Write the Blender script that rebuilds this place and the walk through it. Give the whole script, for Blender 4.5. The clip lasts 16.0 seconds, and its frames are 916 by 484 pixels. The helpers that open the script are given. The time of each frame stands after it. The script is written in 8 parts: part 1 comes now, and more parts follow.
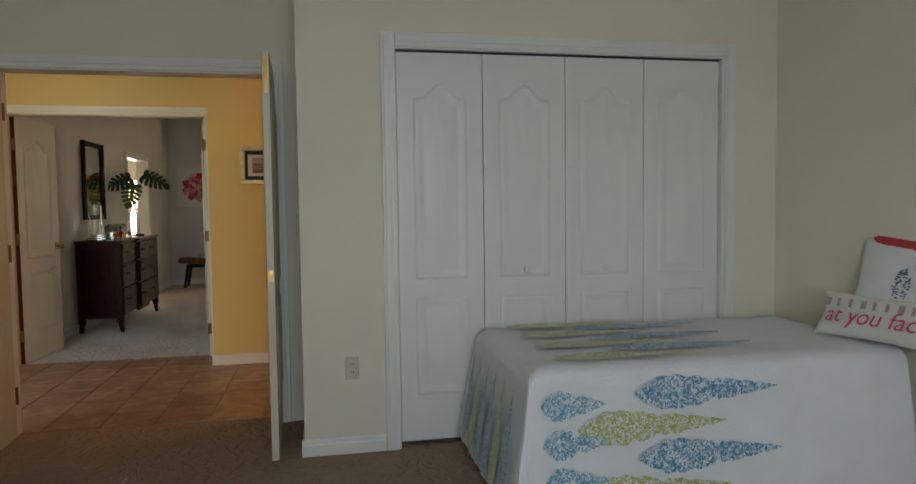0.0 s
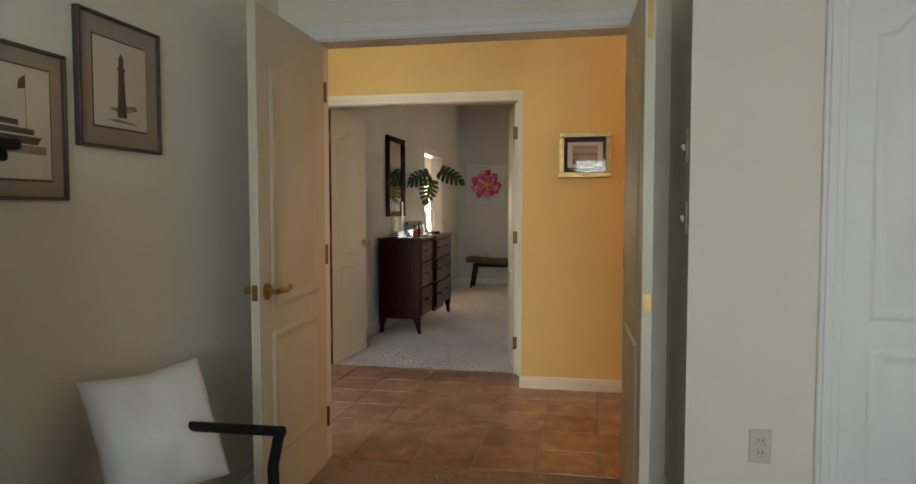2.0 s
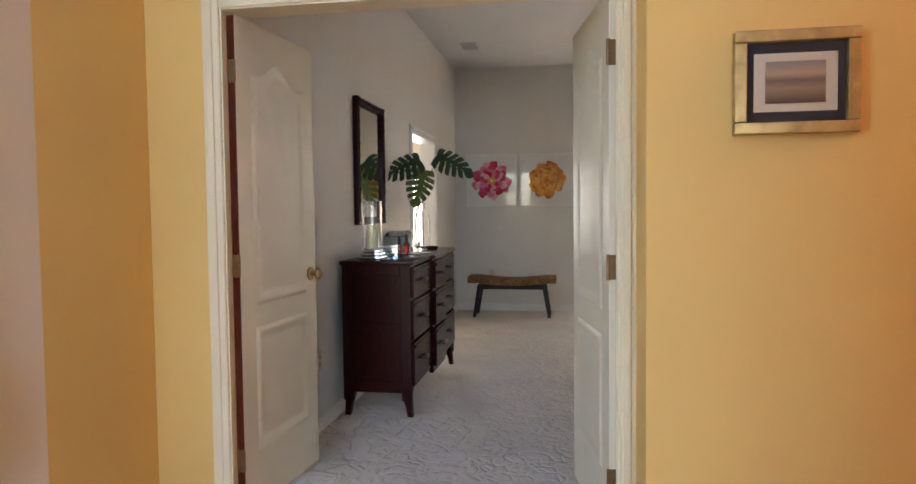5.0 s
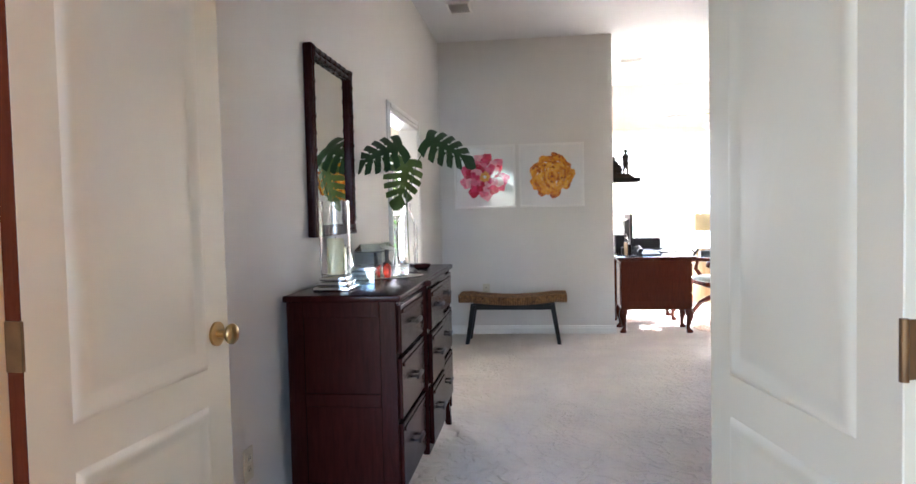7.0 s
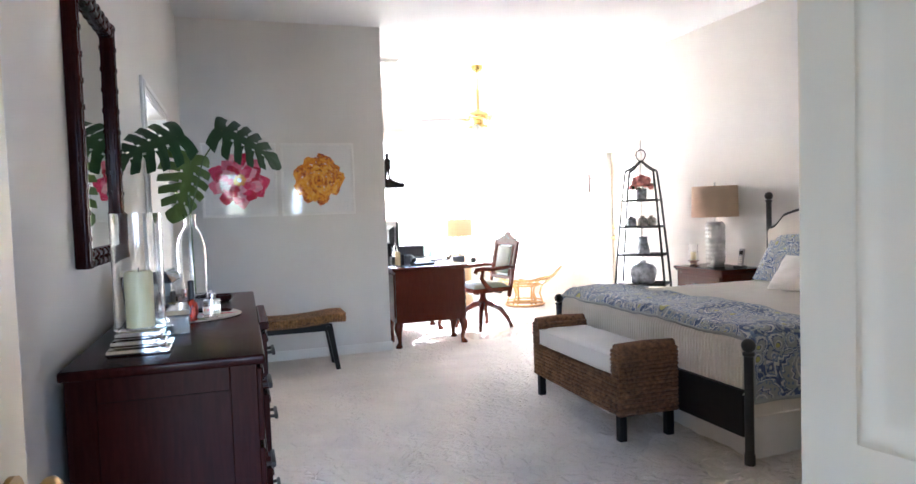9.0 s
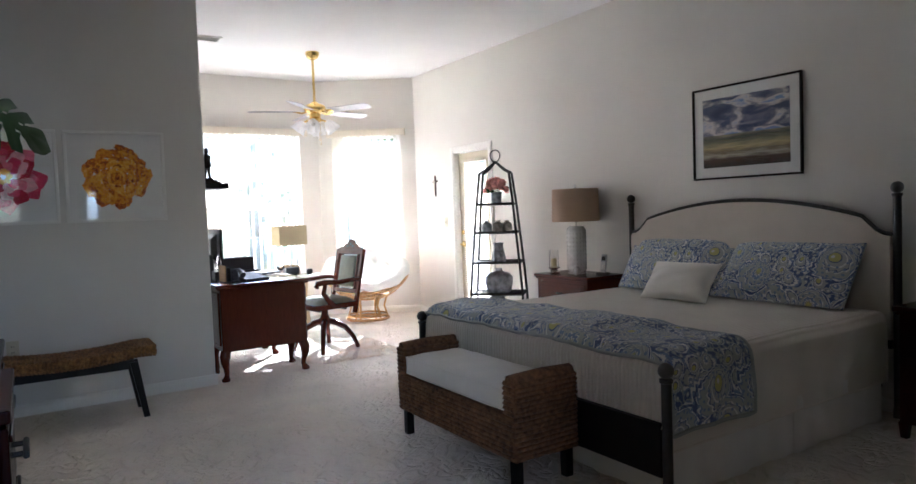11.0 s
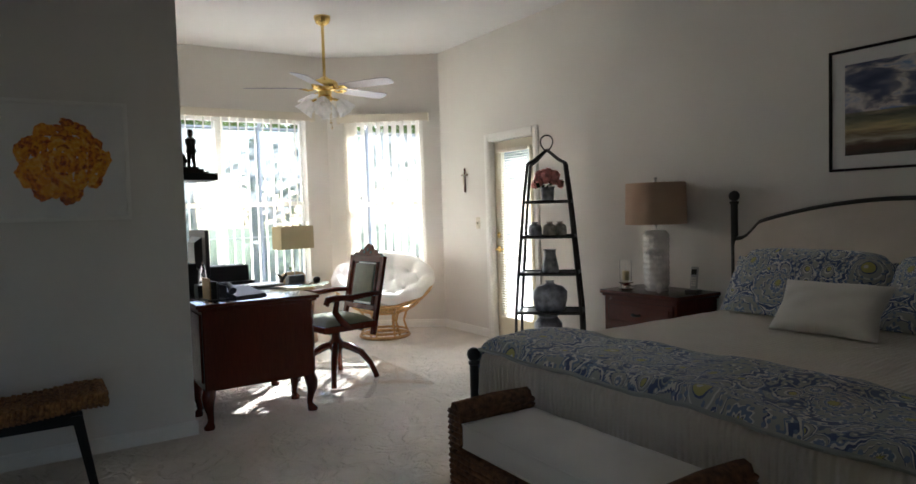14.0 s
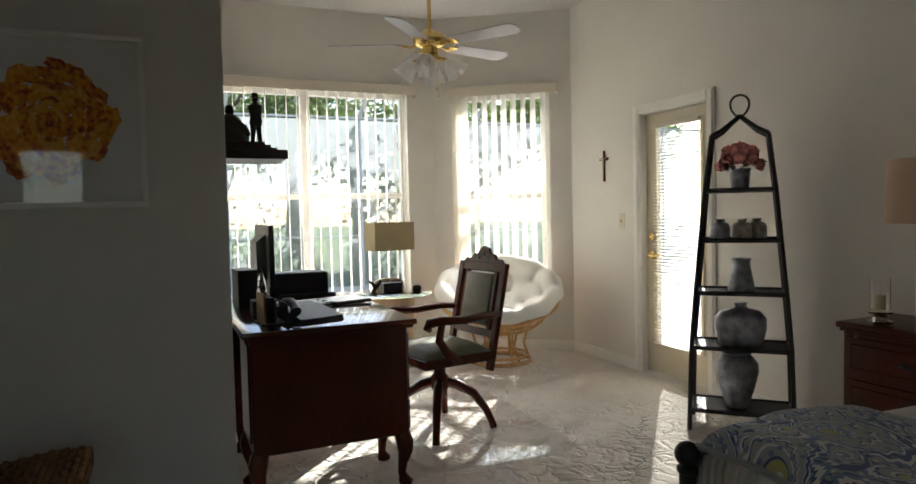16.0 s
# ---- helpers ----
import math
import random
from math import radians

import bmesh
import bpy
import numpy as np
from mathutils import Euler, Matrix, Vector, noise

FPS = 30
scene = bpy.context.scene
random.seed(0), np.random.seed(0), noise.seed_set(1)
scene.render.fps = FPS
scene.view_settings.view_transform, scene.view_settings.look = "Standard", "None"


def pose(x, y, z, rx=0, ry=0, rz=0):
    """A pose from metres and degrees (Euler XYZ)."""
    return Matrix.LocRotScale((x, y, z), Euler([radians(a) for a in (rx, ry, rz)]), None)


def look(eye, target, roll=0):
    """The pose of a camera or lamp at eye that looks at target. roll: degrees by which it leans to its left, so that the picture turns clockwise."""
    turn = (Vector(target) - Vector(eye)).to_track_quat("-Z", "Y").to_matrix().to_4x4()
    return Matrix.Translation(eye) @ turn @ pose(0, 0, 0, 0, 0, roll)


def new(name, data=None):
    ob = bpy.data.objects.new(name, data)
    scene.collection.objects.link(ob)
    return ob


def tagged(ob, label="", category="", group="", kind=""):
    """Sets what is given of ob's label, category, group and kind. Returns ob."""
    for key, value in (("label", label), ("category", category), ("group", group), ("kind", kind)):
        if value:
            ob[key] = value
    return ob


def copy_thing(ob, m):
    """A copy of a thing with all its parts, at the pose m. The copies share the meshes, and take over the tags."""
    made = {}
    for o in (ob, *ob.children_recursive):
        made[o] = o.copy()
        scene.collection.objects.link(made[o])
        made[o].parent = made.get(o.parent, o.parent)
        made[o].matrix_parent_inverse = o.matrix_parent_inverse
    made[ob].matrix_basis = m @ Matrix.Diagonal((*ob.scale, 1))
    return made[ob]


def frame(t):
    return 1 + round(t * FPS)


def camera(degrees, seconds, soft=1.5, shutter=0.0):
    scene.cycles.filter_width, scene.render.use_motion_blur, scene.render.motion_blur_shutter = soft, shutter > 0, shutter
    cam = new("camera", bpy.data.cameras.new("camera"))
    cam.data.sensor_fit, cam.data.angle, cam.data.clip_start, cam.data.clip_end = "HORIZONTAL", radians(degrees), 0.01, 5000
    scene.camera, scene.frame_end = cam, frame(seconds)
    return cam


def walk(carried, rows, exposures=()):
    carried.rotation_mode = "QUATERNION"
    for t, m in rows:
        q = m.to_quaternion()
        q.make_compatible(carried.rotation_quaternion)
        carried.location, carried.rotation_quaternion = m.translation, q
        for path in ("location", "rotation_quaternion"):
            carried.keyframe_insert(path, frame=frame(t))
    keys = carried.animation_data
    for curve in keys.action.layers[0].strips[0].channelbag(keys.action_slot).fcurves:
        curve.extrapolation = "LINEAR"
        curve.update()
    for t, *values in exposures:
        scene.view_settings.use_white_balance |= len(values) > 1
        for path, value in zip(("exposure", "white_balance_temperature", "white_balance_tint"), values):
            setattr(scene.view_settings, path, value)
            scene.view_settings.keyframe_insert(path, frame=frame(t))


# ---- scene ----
cam = camera(68.6, 16.0, soft=1.5)
PATH = [
    (0, (1.328, -0.489, 1.265), (1.708, 1.472, 1.156), -0.7),
    (0.5, (1.224, -0.377, 1.246), (1.375, 1.614, 1.138), -0.7),
    (1, (1.122, -0.11, 1.253), (0.969, 1.882, 1.148), -0.4),
    (1.5, (1.007, 0.189, 1.239), (0.646, 2.154, 1.132), -0.1),
    (2, (0.849, 0.536, 1.258), (0.47, 2.497, 1.153), 0.0),
    (2.5, (0.738, 0.906, 1.249), (0.368, 2.868, 1.146), 0.0),
    (3, (0.621, 1.301, 1.246), (0.248, 3.263, 1.142), -0.0),
    (3.5, (0.482, 1.72, 1.238), (0.135, 3.687, 1.144), 0.1),
    (6, (0.002, 3.844, 1.239), (-0.315, 5.817, 1.15), -1.0),
    (6.5, (-0.097, 4.198, 1.24), (-0.398, 6.173, 1.155), -1.2),
    (7, (-0.216, 4.447, 1.246), (-0.46, 6.43, 1.162), -1.3),
    (7.5, (-0.388, 4.63, 1.273), (-0.438, 6.627, 1.182), -1.1),
    (8, (-0.562, 4.839, 1.252), (-0.438, 6.834, 1.165), -1.7),
    (8.5, (-0.693, 5.0, 1.274), (-0.395, 6.976, 1.184), -1.7),
    (9, (-0.781, 5.165, 1.286), (-0.167, 7.067, 1.194), -1.9),
    (9.5, (-0.77, 5.372, 1.284), (0.043, 7.197, 1.189), -2.1),
    (12, (-0.607, 6.311, 1.285), (0.605, 7.899, 1.194), -2.0),
    (12.5, (-0.59, 6.492, 1.305), (0.696, 8.021, 1.212), -2.0),
    (13, (-0.541, 6.648, 1.299), (0.768, 8.157, 1.204), -1.9),
    (13.5, (-0.407, 6.873, 1.32), (0.83, 8.441, 1.22), -2.0),
    (14, (-0.255, 7.145, 1.295), (0.816, 8.831, 1.198), -1.7),
    (14.5, (-0.115, 7.478, 1.286), (0.847, 9.23, 1.196), -1.4),
    (15, (0.035, 7.791, 1.278), (0.908, 9.587, 1.185), -1.4),
    (15.5, (0.166, 8.127, 1.246), (0.964, 9.959, 1.155), -1.2),
    (16, (0.274, 8.47, 1.248), (1.076, 10.3, 1.159), -1.3),
]
EXPOSURES = [
    (0.0, 2.55, 7900, 15), (1.5, 2.9, 7900, 17), (3.0, 3.3, 8100, 20), (3.7, 3.4, 8300, 20), (5.8, 3.95, 5700, 18), (7.5, 4.45, 5750, 18), (9.6, 4.4, 5400, 18),
    (10.6, 3.2, 5400, 15), (11.8, 2.9, 5250, 15), (12.4, 2.6, 5300, 15), (13.0, 2.25, 5400, 14), (14.0, 1.9, 5700, 10), (15.0, 1.55, 6000, 8), (16.0, 1.4, 6100, 8)]
walk(cam, [(t, look(eye, target, roll)) for t, eye, target, roll in PATH], EXPOSURES)

# ---- world, sun and lamps ----
SUN_AZ, SUN_EL = radians(42.0), radians(34.5)
world = bpy.data.worlds.new("sky")
scene.world = world
world.use_nodes = True
wn = world.node_tree
sky = wn.nodes.new("ShaderNodeTexSky")
sky.sky_type = "NISHITA"
sky.sun_disc = False
sky.sun_elevation, sky.sun_rotation = SUN_EL, SUN_AZ
wn.links.new(sky.outputs[0], wn.nodes["Background"].inputs[0])
wn.nodes["Background"].inputs[1].default_value = 0.15
sun_way = Vector((math.sin(SUN_AZ) * math.cos(SUN_EL), math.cos(SUN_AZ) * math.cos(SUN_EL), math.sin(SUN_EL)))
sun = new("sun", bpy.data.lights.new("sun", "SUN"))
sun.data.energy, sun.data.angle, sun.data.color = 5.0, radians(0.5), (1.0, 0.95, 0.87)
sun.matrix_world = look(sun_way * 30, (0, 0, 0))


def area_lamp(name, eye, target, sx, sy, power, color):
    lamp = new(name, bpy.data.lights.new(name, "AREA"))
    lamp.data.shape, lamp.data.size, lamp.data.size_y = "RECTANGLE", sx, sy
    lamp.data.energy, lamp.data.color = power, color
    lamp.matrix_world = look(eye, target)
    return lamp


# daylight in the window of the first bedroom, behind the start of the walk
area_lamp("window_daylight_guest", (1.4, -2.06, 1.48), (1.5, 1.4, 0.45), 1.5, 1.15, 7.2, (0.56, 0.77, 1.0))
# warm lamp of the hall ceiling
area_lamp("hall_lamp", (2.6, 4.4, 2.93), (2.6, 4.4, 0), 0.3, 0.3, 1.7, (1.0, 0.48, 0.11))
# daylight in the bathroom beyond the open door
area_lamp("window_daylight_bath", (-1.96, 11.16, 1.27), (-1.96, 9.0, 1.1), 0.9, 0.95, 3.2, (1.0, 0.98, 0.95))

# ---- building helpers ----
def link(name, bm, material, smooth=None):
    me = bpy.data.meshes.new(name)
    bm.normal_update()
    bm.to_mesh(me)
    bm.free()
    me.materials.append(material)
    if smooth is not None:
        me.shade_smooth()
        if smooth < 180:
            me.set_sharp_from_angle(angle=radians(smooth))
    return new(name, me)


def part(name, bm, material, parent, label="", smooth=None):
    """Links a bmesh, in its parent's own metres, as one mesh under a thing or a part."""
    ob = link(name, bm, material, smooth)
    ob.parent = parent
    if label:
        ob["label"] = label
    return ob


def thing(name, label, category, m=None, group=""):
    ob = new(name)
    ob.empty_display_size = 0.1
    if m is not None:
        ob.matrix_world = m
    return tagged(ob, label, category, group)


def structure(name, bm, material, label, category, smooth=None):
    return tagged(link(name, bm, material, smooth), label, category, kind="structure")


def box(bm, x0, x1, y0, y1, z0, z1, bevel=0.0, seg=2, m=None):
    vs = [bm.verts.new(p) for p in ((x0, y0, z0), (x1, y0, z0), (x1, y1, z0), (x0, y1, z0), (x0, y0, z1), (x1, y0, z1), (x1, y1, z1), (x0, y1, z1))]
    if m is not None:
        for v in vs:
            v.co = m @ v.co
    fs = [bm.faces.new([vs[i] for i in f]) for f in ((3, 2, 1, 0), (4, 5, 6, 7), (0, 1, 5, 4), (1, 2, 6, 5), (2, 3, 7, 6), (3, 0, 4, 7))]
    if bevel > 0:
        es = list({e for f in fs for e in f.edges})
        bmesh.ops.bevel(bm, geom=es, offset=bevel, segments=seg, affect="EDGES", profile=0.5)
    return bm


def slab(x0, x1, y0, y1, z0, z1, bevel=0.0, seg=2):
    return box(bmesh.new(), x0, x1, y0, y1, z0, z1, bevel, seg)


def loft(bm, rings, close=True, cap=True):
    """Joins rings of points, all of one length, into a skin."""
    rows = [[bm.verts.new(p) for p in ring] for ring in rings]
    n = len(rows[0])
    for a, b in zip(rows, rows[1:]):
        for i in range(n if close else n - 1):
            j = (i + 1) % n
            bm.faces.new((a[i], a[j], b[j], b[i]))
    if cap and close:
        bm.faces.new(rows[0][::-1])
        bm.faces.new(rows[-1])
    return bm


def lathe(bm, profile, seg=24, at=(0, 0, 0), cap=True):
    """profile: rows of radius and height."""
    x, y, z = at
    return loft(bm, [[(x + r * math.cos(2 * math.pi * i / seg), y + r * math.sin(2 * math.pi * i / seg), z + h) for i in range(seg)] for r, h in profile], cap=cap)


def tube(bm, points, radius, seg=8, closed=False, squash=1.0):
    """A round bar along a line of points; radius may be a list."""
    pts = [Vector(p) for p in points]
    n = len(pts)
    rad = radius if isinstance(radius, (list, tuple)) else [radius] * n
    rings, side = [], None
    for i, p in enumerate(pts):
        a = pts[(i - 1) % n] if (i > 0 or closed) else p
        b = pts[(i + 1) % n] if (i < n - 1 or closed) else p
        d = (b - a).normalized()
        if side is None:
            side = d.orthogonal().normalized()
        side = (side - d * side.dot(d)).normalized()
        up = d.cross(side)
        rings.append([p + side * (rad[i] * math.cos(2 * math.pi * k / seg)) + up * (rad[i] * squash * math.sin(2 * math.pi * k / seg)) for k in range(seg)])
    if closed:
        rings.append(rings[0])
    return loft(bm, rings, cap=not closed)


def ball(bm, at, r, seg=16, sz=1.0):
    return lathe(bm, [(r * math.sin(math.pi * k / 10) + 1e-4, -r * sz * math.cos(math.pi * k / 10)) for k in range(11)], seg, at)


def sheet(nx, ny, fn, thick=0.0, size=(1.0, 1.0)):
    """A grid of points fn(u, v), u and v from 0 to 1, given a thickness below it if asked; size: the cloth's metres, for its print."""
    bm = bmesh.new()
    uv = bm.loops.layers.uv.new("cloth")
    grid = [[bm.verts.new(fn(i / nx, j / ny)) for i in range(nx + 1)] for j in range(ny + 1)]
    for j in range(ny):
        for i in range(nx):
            f = bm.faces.new((grid[j][i], grid[j][i + 1], grid[j + 1][i + 1], grid[j + 1][i]))
            for loop, (a, b) in zip(f.loops, ((i, j), (i + 1, j), (i + 1, j + 1), (i, j + 1))):
                loop[uv].uv = (a / nx * size[0], b / ny * size[1])
    if thick:
        bm.normal_update()
        bmesh.ops.solidify(bm, geom=bm.faces[:], thickness=thick)
    return bm


# ---- materials ----
def material(name, color, rough=0.6, metal=0.0, vary=0.06, scale=6.0, bump=0.0, bump_scale=60.0, fleck=0.0, coat=0.0, sheen=0.0, detail_rough=0.0, spec=0.5):
    """A surface with a slow drift of tone, a fine grain and a fine relief."""
    m = bpy.data.materials.new(name)
    m.use_nodes = True
    nt = m.node_tree
    p = nt.nodes["Principled BSDF"]
    p.inputs["Roughness"].default_value, p.inputs["Metallic"].default_value = rough, metal
    p.inputs["Coat Weight"].default_value = coat
    p.inputs["Sheen Weight"].default_value = sheen
    p.inputs["Specular IOR Level"].default_value = spec
    tc = nt.nodes.new("ShaderNodeTexCoord")
    n1 = nt.nodes.new("ShaderNodeTexNoise")
    n1.inputs["Scale"].default_value, n1.inputs["Detail"].default_value = scale, 4
    n2 = nt.nodes.new("ShaderNodeTexNoise")
    n2.inputs["Scale"].default_value, n2.inputs["Detail"].default_value = bump_scale, 3
    for n in (n1, n2):
        nt.links.new(tc.outputs["Object"], n.inputs["Vector"])
    ramp = nt.nodes.new("ShaderNodeValToRGB")
    ramp.color_ramp.elements[0].position, ramp.color_ramp.elements[1].position = 0.3, 0.7
    ramp.color_ramp.elements[0].color = (*[max(0, c * (1 - vary)) for c in color], 1)
    ramp.color_ramp.elements[1].color = (*[min(1, c * (1 + vary)) for c in color], 1)
    nt.links.new(n1.outputs[0], ramp.inputs[0])
    out = ramp.outputs[0]
    if fleck:
        mix = nt.nodes.new("ShaderNodeMix")
        mix.data_type, mix.blend_type = "RGBA", "MULTIPLY"
        r2 = nt.nodes.new("ShaderNodeValToRGB")
        r2.color_ramp.elements[0].position, r2.color_ramp.elements[1].position = 0.35, 0.6
        r2.color_ramp.elements[0].color = (1 - fleck, 1 - fleck, 1 - fleck, 1)
        nt.links.new(n2.outputs[0], r2.inputs[0])
        mix.inputs[0].default_value = 1
        nt.links.new(out, mix.inputs[6])
        nt.links.new(r2.outputs[0], mix.inputs[7])
        out = mix.outputs[2]
    nt.links.new(out, p.inputs["Base Color"])
    if bump:
        b = nt.nodes.new("ShaderNodeBump")
        b.inputs["Strength"].default_value, b.inputs["Distance"].default_value = bump, 0.004
        nt.links.new(n2.outputs[0], b.inputs["Height"])
        nt.links.new(b.outputs[0], p.inputs["Normal"])
    if detail_rough:
        mr = nt.nodes.new("ShaderNodeMapRange")
        mr.inputs[3].default_value, mr.inputs[4].default_value = rough - detail_rough, rough + detail_rough
        nt.links.new(n1.outputs[0], mr.inputs[0])
        nt.links.new(mr.outputs[0], p.inputs["Roughness"])
    return m


def wood(name, dark, light, rough=0.35, grain=9.0, stretch=(1, 1, 12), coat=0.2, spec=0.4):
    m = material(name, light, rough, coat=coat, detail_rough=0.06, spec=spec)
    nt = m.node_tree
    p = nt.nodes["Principled BSDF"]
    tc = nt.nodes.new("ShaderNodeTexCoord")
    mp = nt.nodes.new("ShaderNodeMapping")
    mp.inputs["Scale"].default_value = [grain * 2.2 / s for s in stretch]
    n = nt.nodes.new("ShaderNodeTexNoise")
    n.inputs["Scale"].default_value, n.inputs["Detail"].default_value, n.inputs["Distortion"].default_value = 2.5, 7, 0.6
    r = nt.nodes.new("ShaderNodeValToRGB")
    r.color_ramp.elements[0].position, r.color_ramp.elements[1].position = 0.3, 0.72
    r.color_ramp.elements[0].color, r.color_ramp.elements[1].color = (*dark, 1), (*light, 1)
    nt.links.new(tc.outputs["Object"], mp.inputs[0])
    nt.links.new(mp.outputs[0], n.inputs[0])
    nt.links.new(n.outputs[0], r.inputs[0])
    nt.links.new(r.outputs[0], p.inputs["Base Color"])
    b = nt.nodes.new("ShaderNodeBump")
    b.inputs["Strength"].default_value, b.inputs["Distance"].default_value = 0.12, 0.002
    nt.links.new(n.outputs[0], b.inputs["Height"])
    nt.links.new(b.outputs[0], p.inputs["Normal"])
    return m


def glass(name, color=(1, 1, 1), rough=0.0, ior=1.45):
    m = bpy.data.materials.new(name)
    m.use_nodes = True
    p = m.node_tree.nodes["Principled BSDF"]
    p.inputs["Base Color"].default_value = (*color, 1)
    p.inputs["Transmission Weight"].default_value = 1
    p.inputs["Roughness"].default_value, p.inputs["IOR"].default_value = rough, ior
    return m


WALL = material("wall_paint_white", (0.73, 0.70, 0.645), 0.75, vary=0.02, scale=1.5, bump=0.15, bump_scale=90)
WALL_CREAM = material("wall_paint_cream", (0.81, 0.745, 0.605), 0.75, vary=0.02, scale=1.5, bump=0.15, bump_scale=90)
WALL_HALL = material("wall_paint_yellow", (0.80, 0.52, 0.165), 0.7, vary=0.03, scale=1.5, bump=0.15, bump_scale=90)
CEIL = material("ceiling_paint", (0.76, 0.75, 0.735), 0.85, vary=0.02, scale=2, bump=0.8, bump_scale=45)
TRIM = material("trim_paint", (0.82, 0.80, 0.75), 0.4, vary=0.015, scale=4, bump=0.04, bump_scale=80)
TRIM_HALL = material("hall_trim_paint", (0.80, 0.69, 0.48), 0.45, vary=0.02, scale=4, bump=0.04, bump_scale=80)
# White door leaves: the hall's warm, dim light is put into this beige.
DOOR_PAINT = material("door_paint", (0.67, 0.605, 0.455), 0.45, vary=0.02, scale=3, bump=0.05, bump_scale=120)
BRASS = material("brass", (0.46, 0.30, 0.12), 0.30, 1.0, vary=0.12, scale=20)
BRIGHT_BRASS = material("polished_brass", (0.80, 0.58, 0.20), 0.14, 1.0, vary=0.08, scale=20)
HINGE = material("tarnished_hinge", (0.20, 0.12, 0.06), 0.4, 0.9, vary=0.15, scale=25)
STEEL = material("brushed_steel", (0.55, 0.53, 0.50), 0.35, 1.0, vary=0.08, scale=20)
IVORY = material("ivory_plastic", (0.62, 0.57, 0.44), 0.4, vary=0.02)
DARK_WOOD = wood("espresso_wood", (0.020, 0.0036, 0.0028), (0.033, 0.006, 0.0042), 0.24, 20, coat=0.0, spec=0.15)
MAHOGANY = wood("mahogany", (0.062, 0.0102, 0.0038), (0.090, 0.0152, 0.0055), 0.25, 22, coat=0.0, spec=0.35)
BLACK_WOOD = wood("black_wood", (0.007, 0.006, 0.006), (0.013, 0.010, 0.009), 0.45, 20, coat=0.0, spec=0.2)
BLACK_IRON = material("black_iron", (0.02, 0.018, 0.017), 0.45, vary=0.15, scale=30, bump=0.1, bump_scale=120)
RATTAN = wood("rattan_cane", (0.42, 0.22, 0.07), (0.68, 0.42, 0.17), 0.35)
LINEN = material("white_linen", (0.78, 0.75, 0.69), 0.9, vary=0.04, scale=5, bump=0.3, bump_scale=220, sheen=0.2)
CUSHION = material("cream_cushion", (0.76, 0.72, 0.66), 0.9, vary=0.03, scale=5, bump=0.25, bump_scale=200, sheen=0.2)
BLACK_PLASTIC = material("black_plastic", (0.018, 0.018, 0.02), 0.4, vary=0.1)
GLASS = glass("clear_glass")


def thin_glass(name, base=0.02):
    """A flat pane that lets light straight through and mirrors a little, more so at a slant."""
    m = bpy.data.materials.new(name)
    m.use_nodes = True
    nt = m.node_tree
    clear, gloss, blend, slant, sharp, lift = [nt.nodes.new(k) for k in ("ShaderNodeBsdfTransparent", "ShaderNodeBsdfGlossy", "ShaderNodeMixShader", "ShaderNodeLayerWeight", "ShaderNodeMath", "ShaderNodeMath")]
    gloss.inputs["Roughness"].default_value = 0.02
    sharp.operation, sharp.inputs[1].default_value = "POWER", 5.0
    lift.operation, lift.inputs[1].default_value, lift.inputs[2].default_value = "MULTIPLY_ADD", 0.5, base
    nt.links.new(slant.outputs["Facing"], sharp.inputs[0])
    nt.links.new(sharp.outputs[0], lift.inputs[0])
    nt.links.new(lift.outputs[0], blend.inputs[0])
    nt.links.new(clear.outputs[0], blend.inputs[1])
    nt.links.new(gloss.outputs[0], blend.inputs[2])
    nt.links.new(blend.outputs[0], nt.nodes["Material Output"].inputs[0])
    return m


PICTURE_GLASS = thin_glass("picture_glass")
GREEN_GLASS = glass("table_glass", (0.86, 0.97, 0.93))

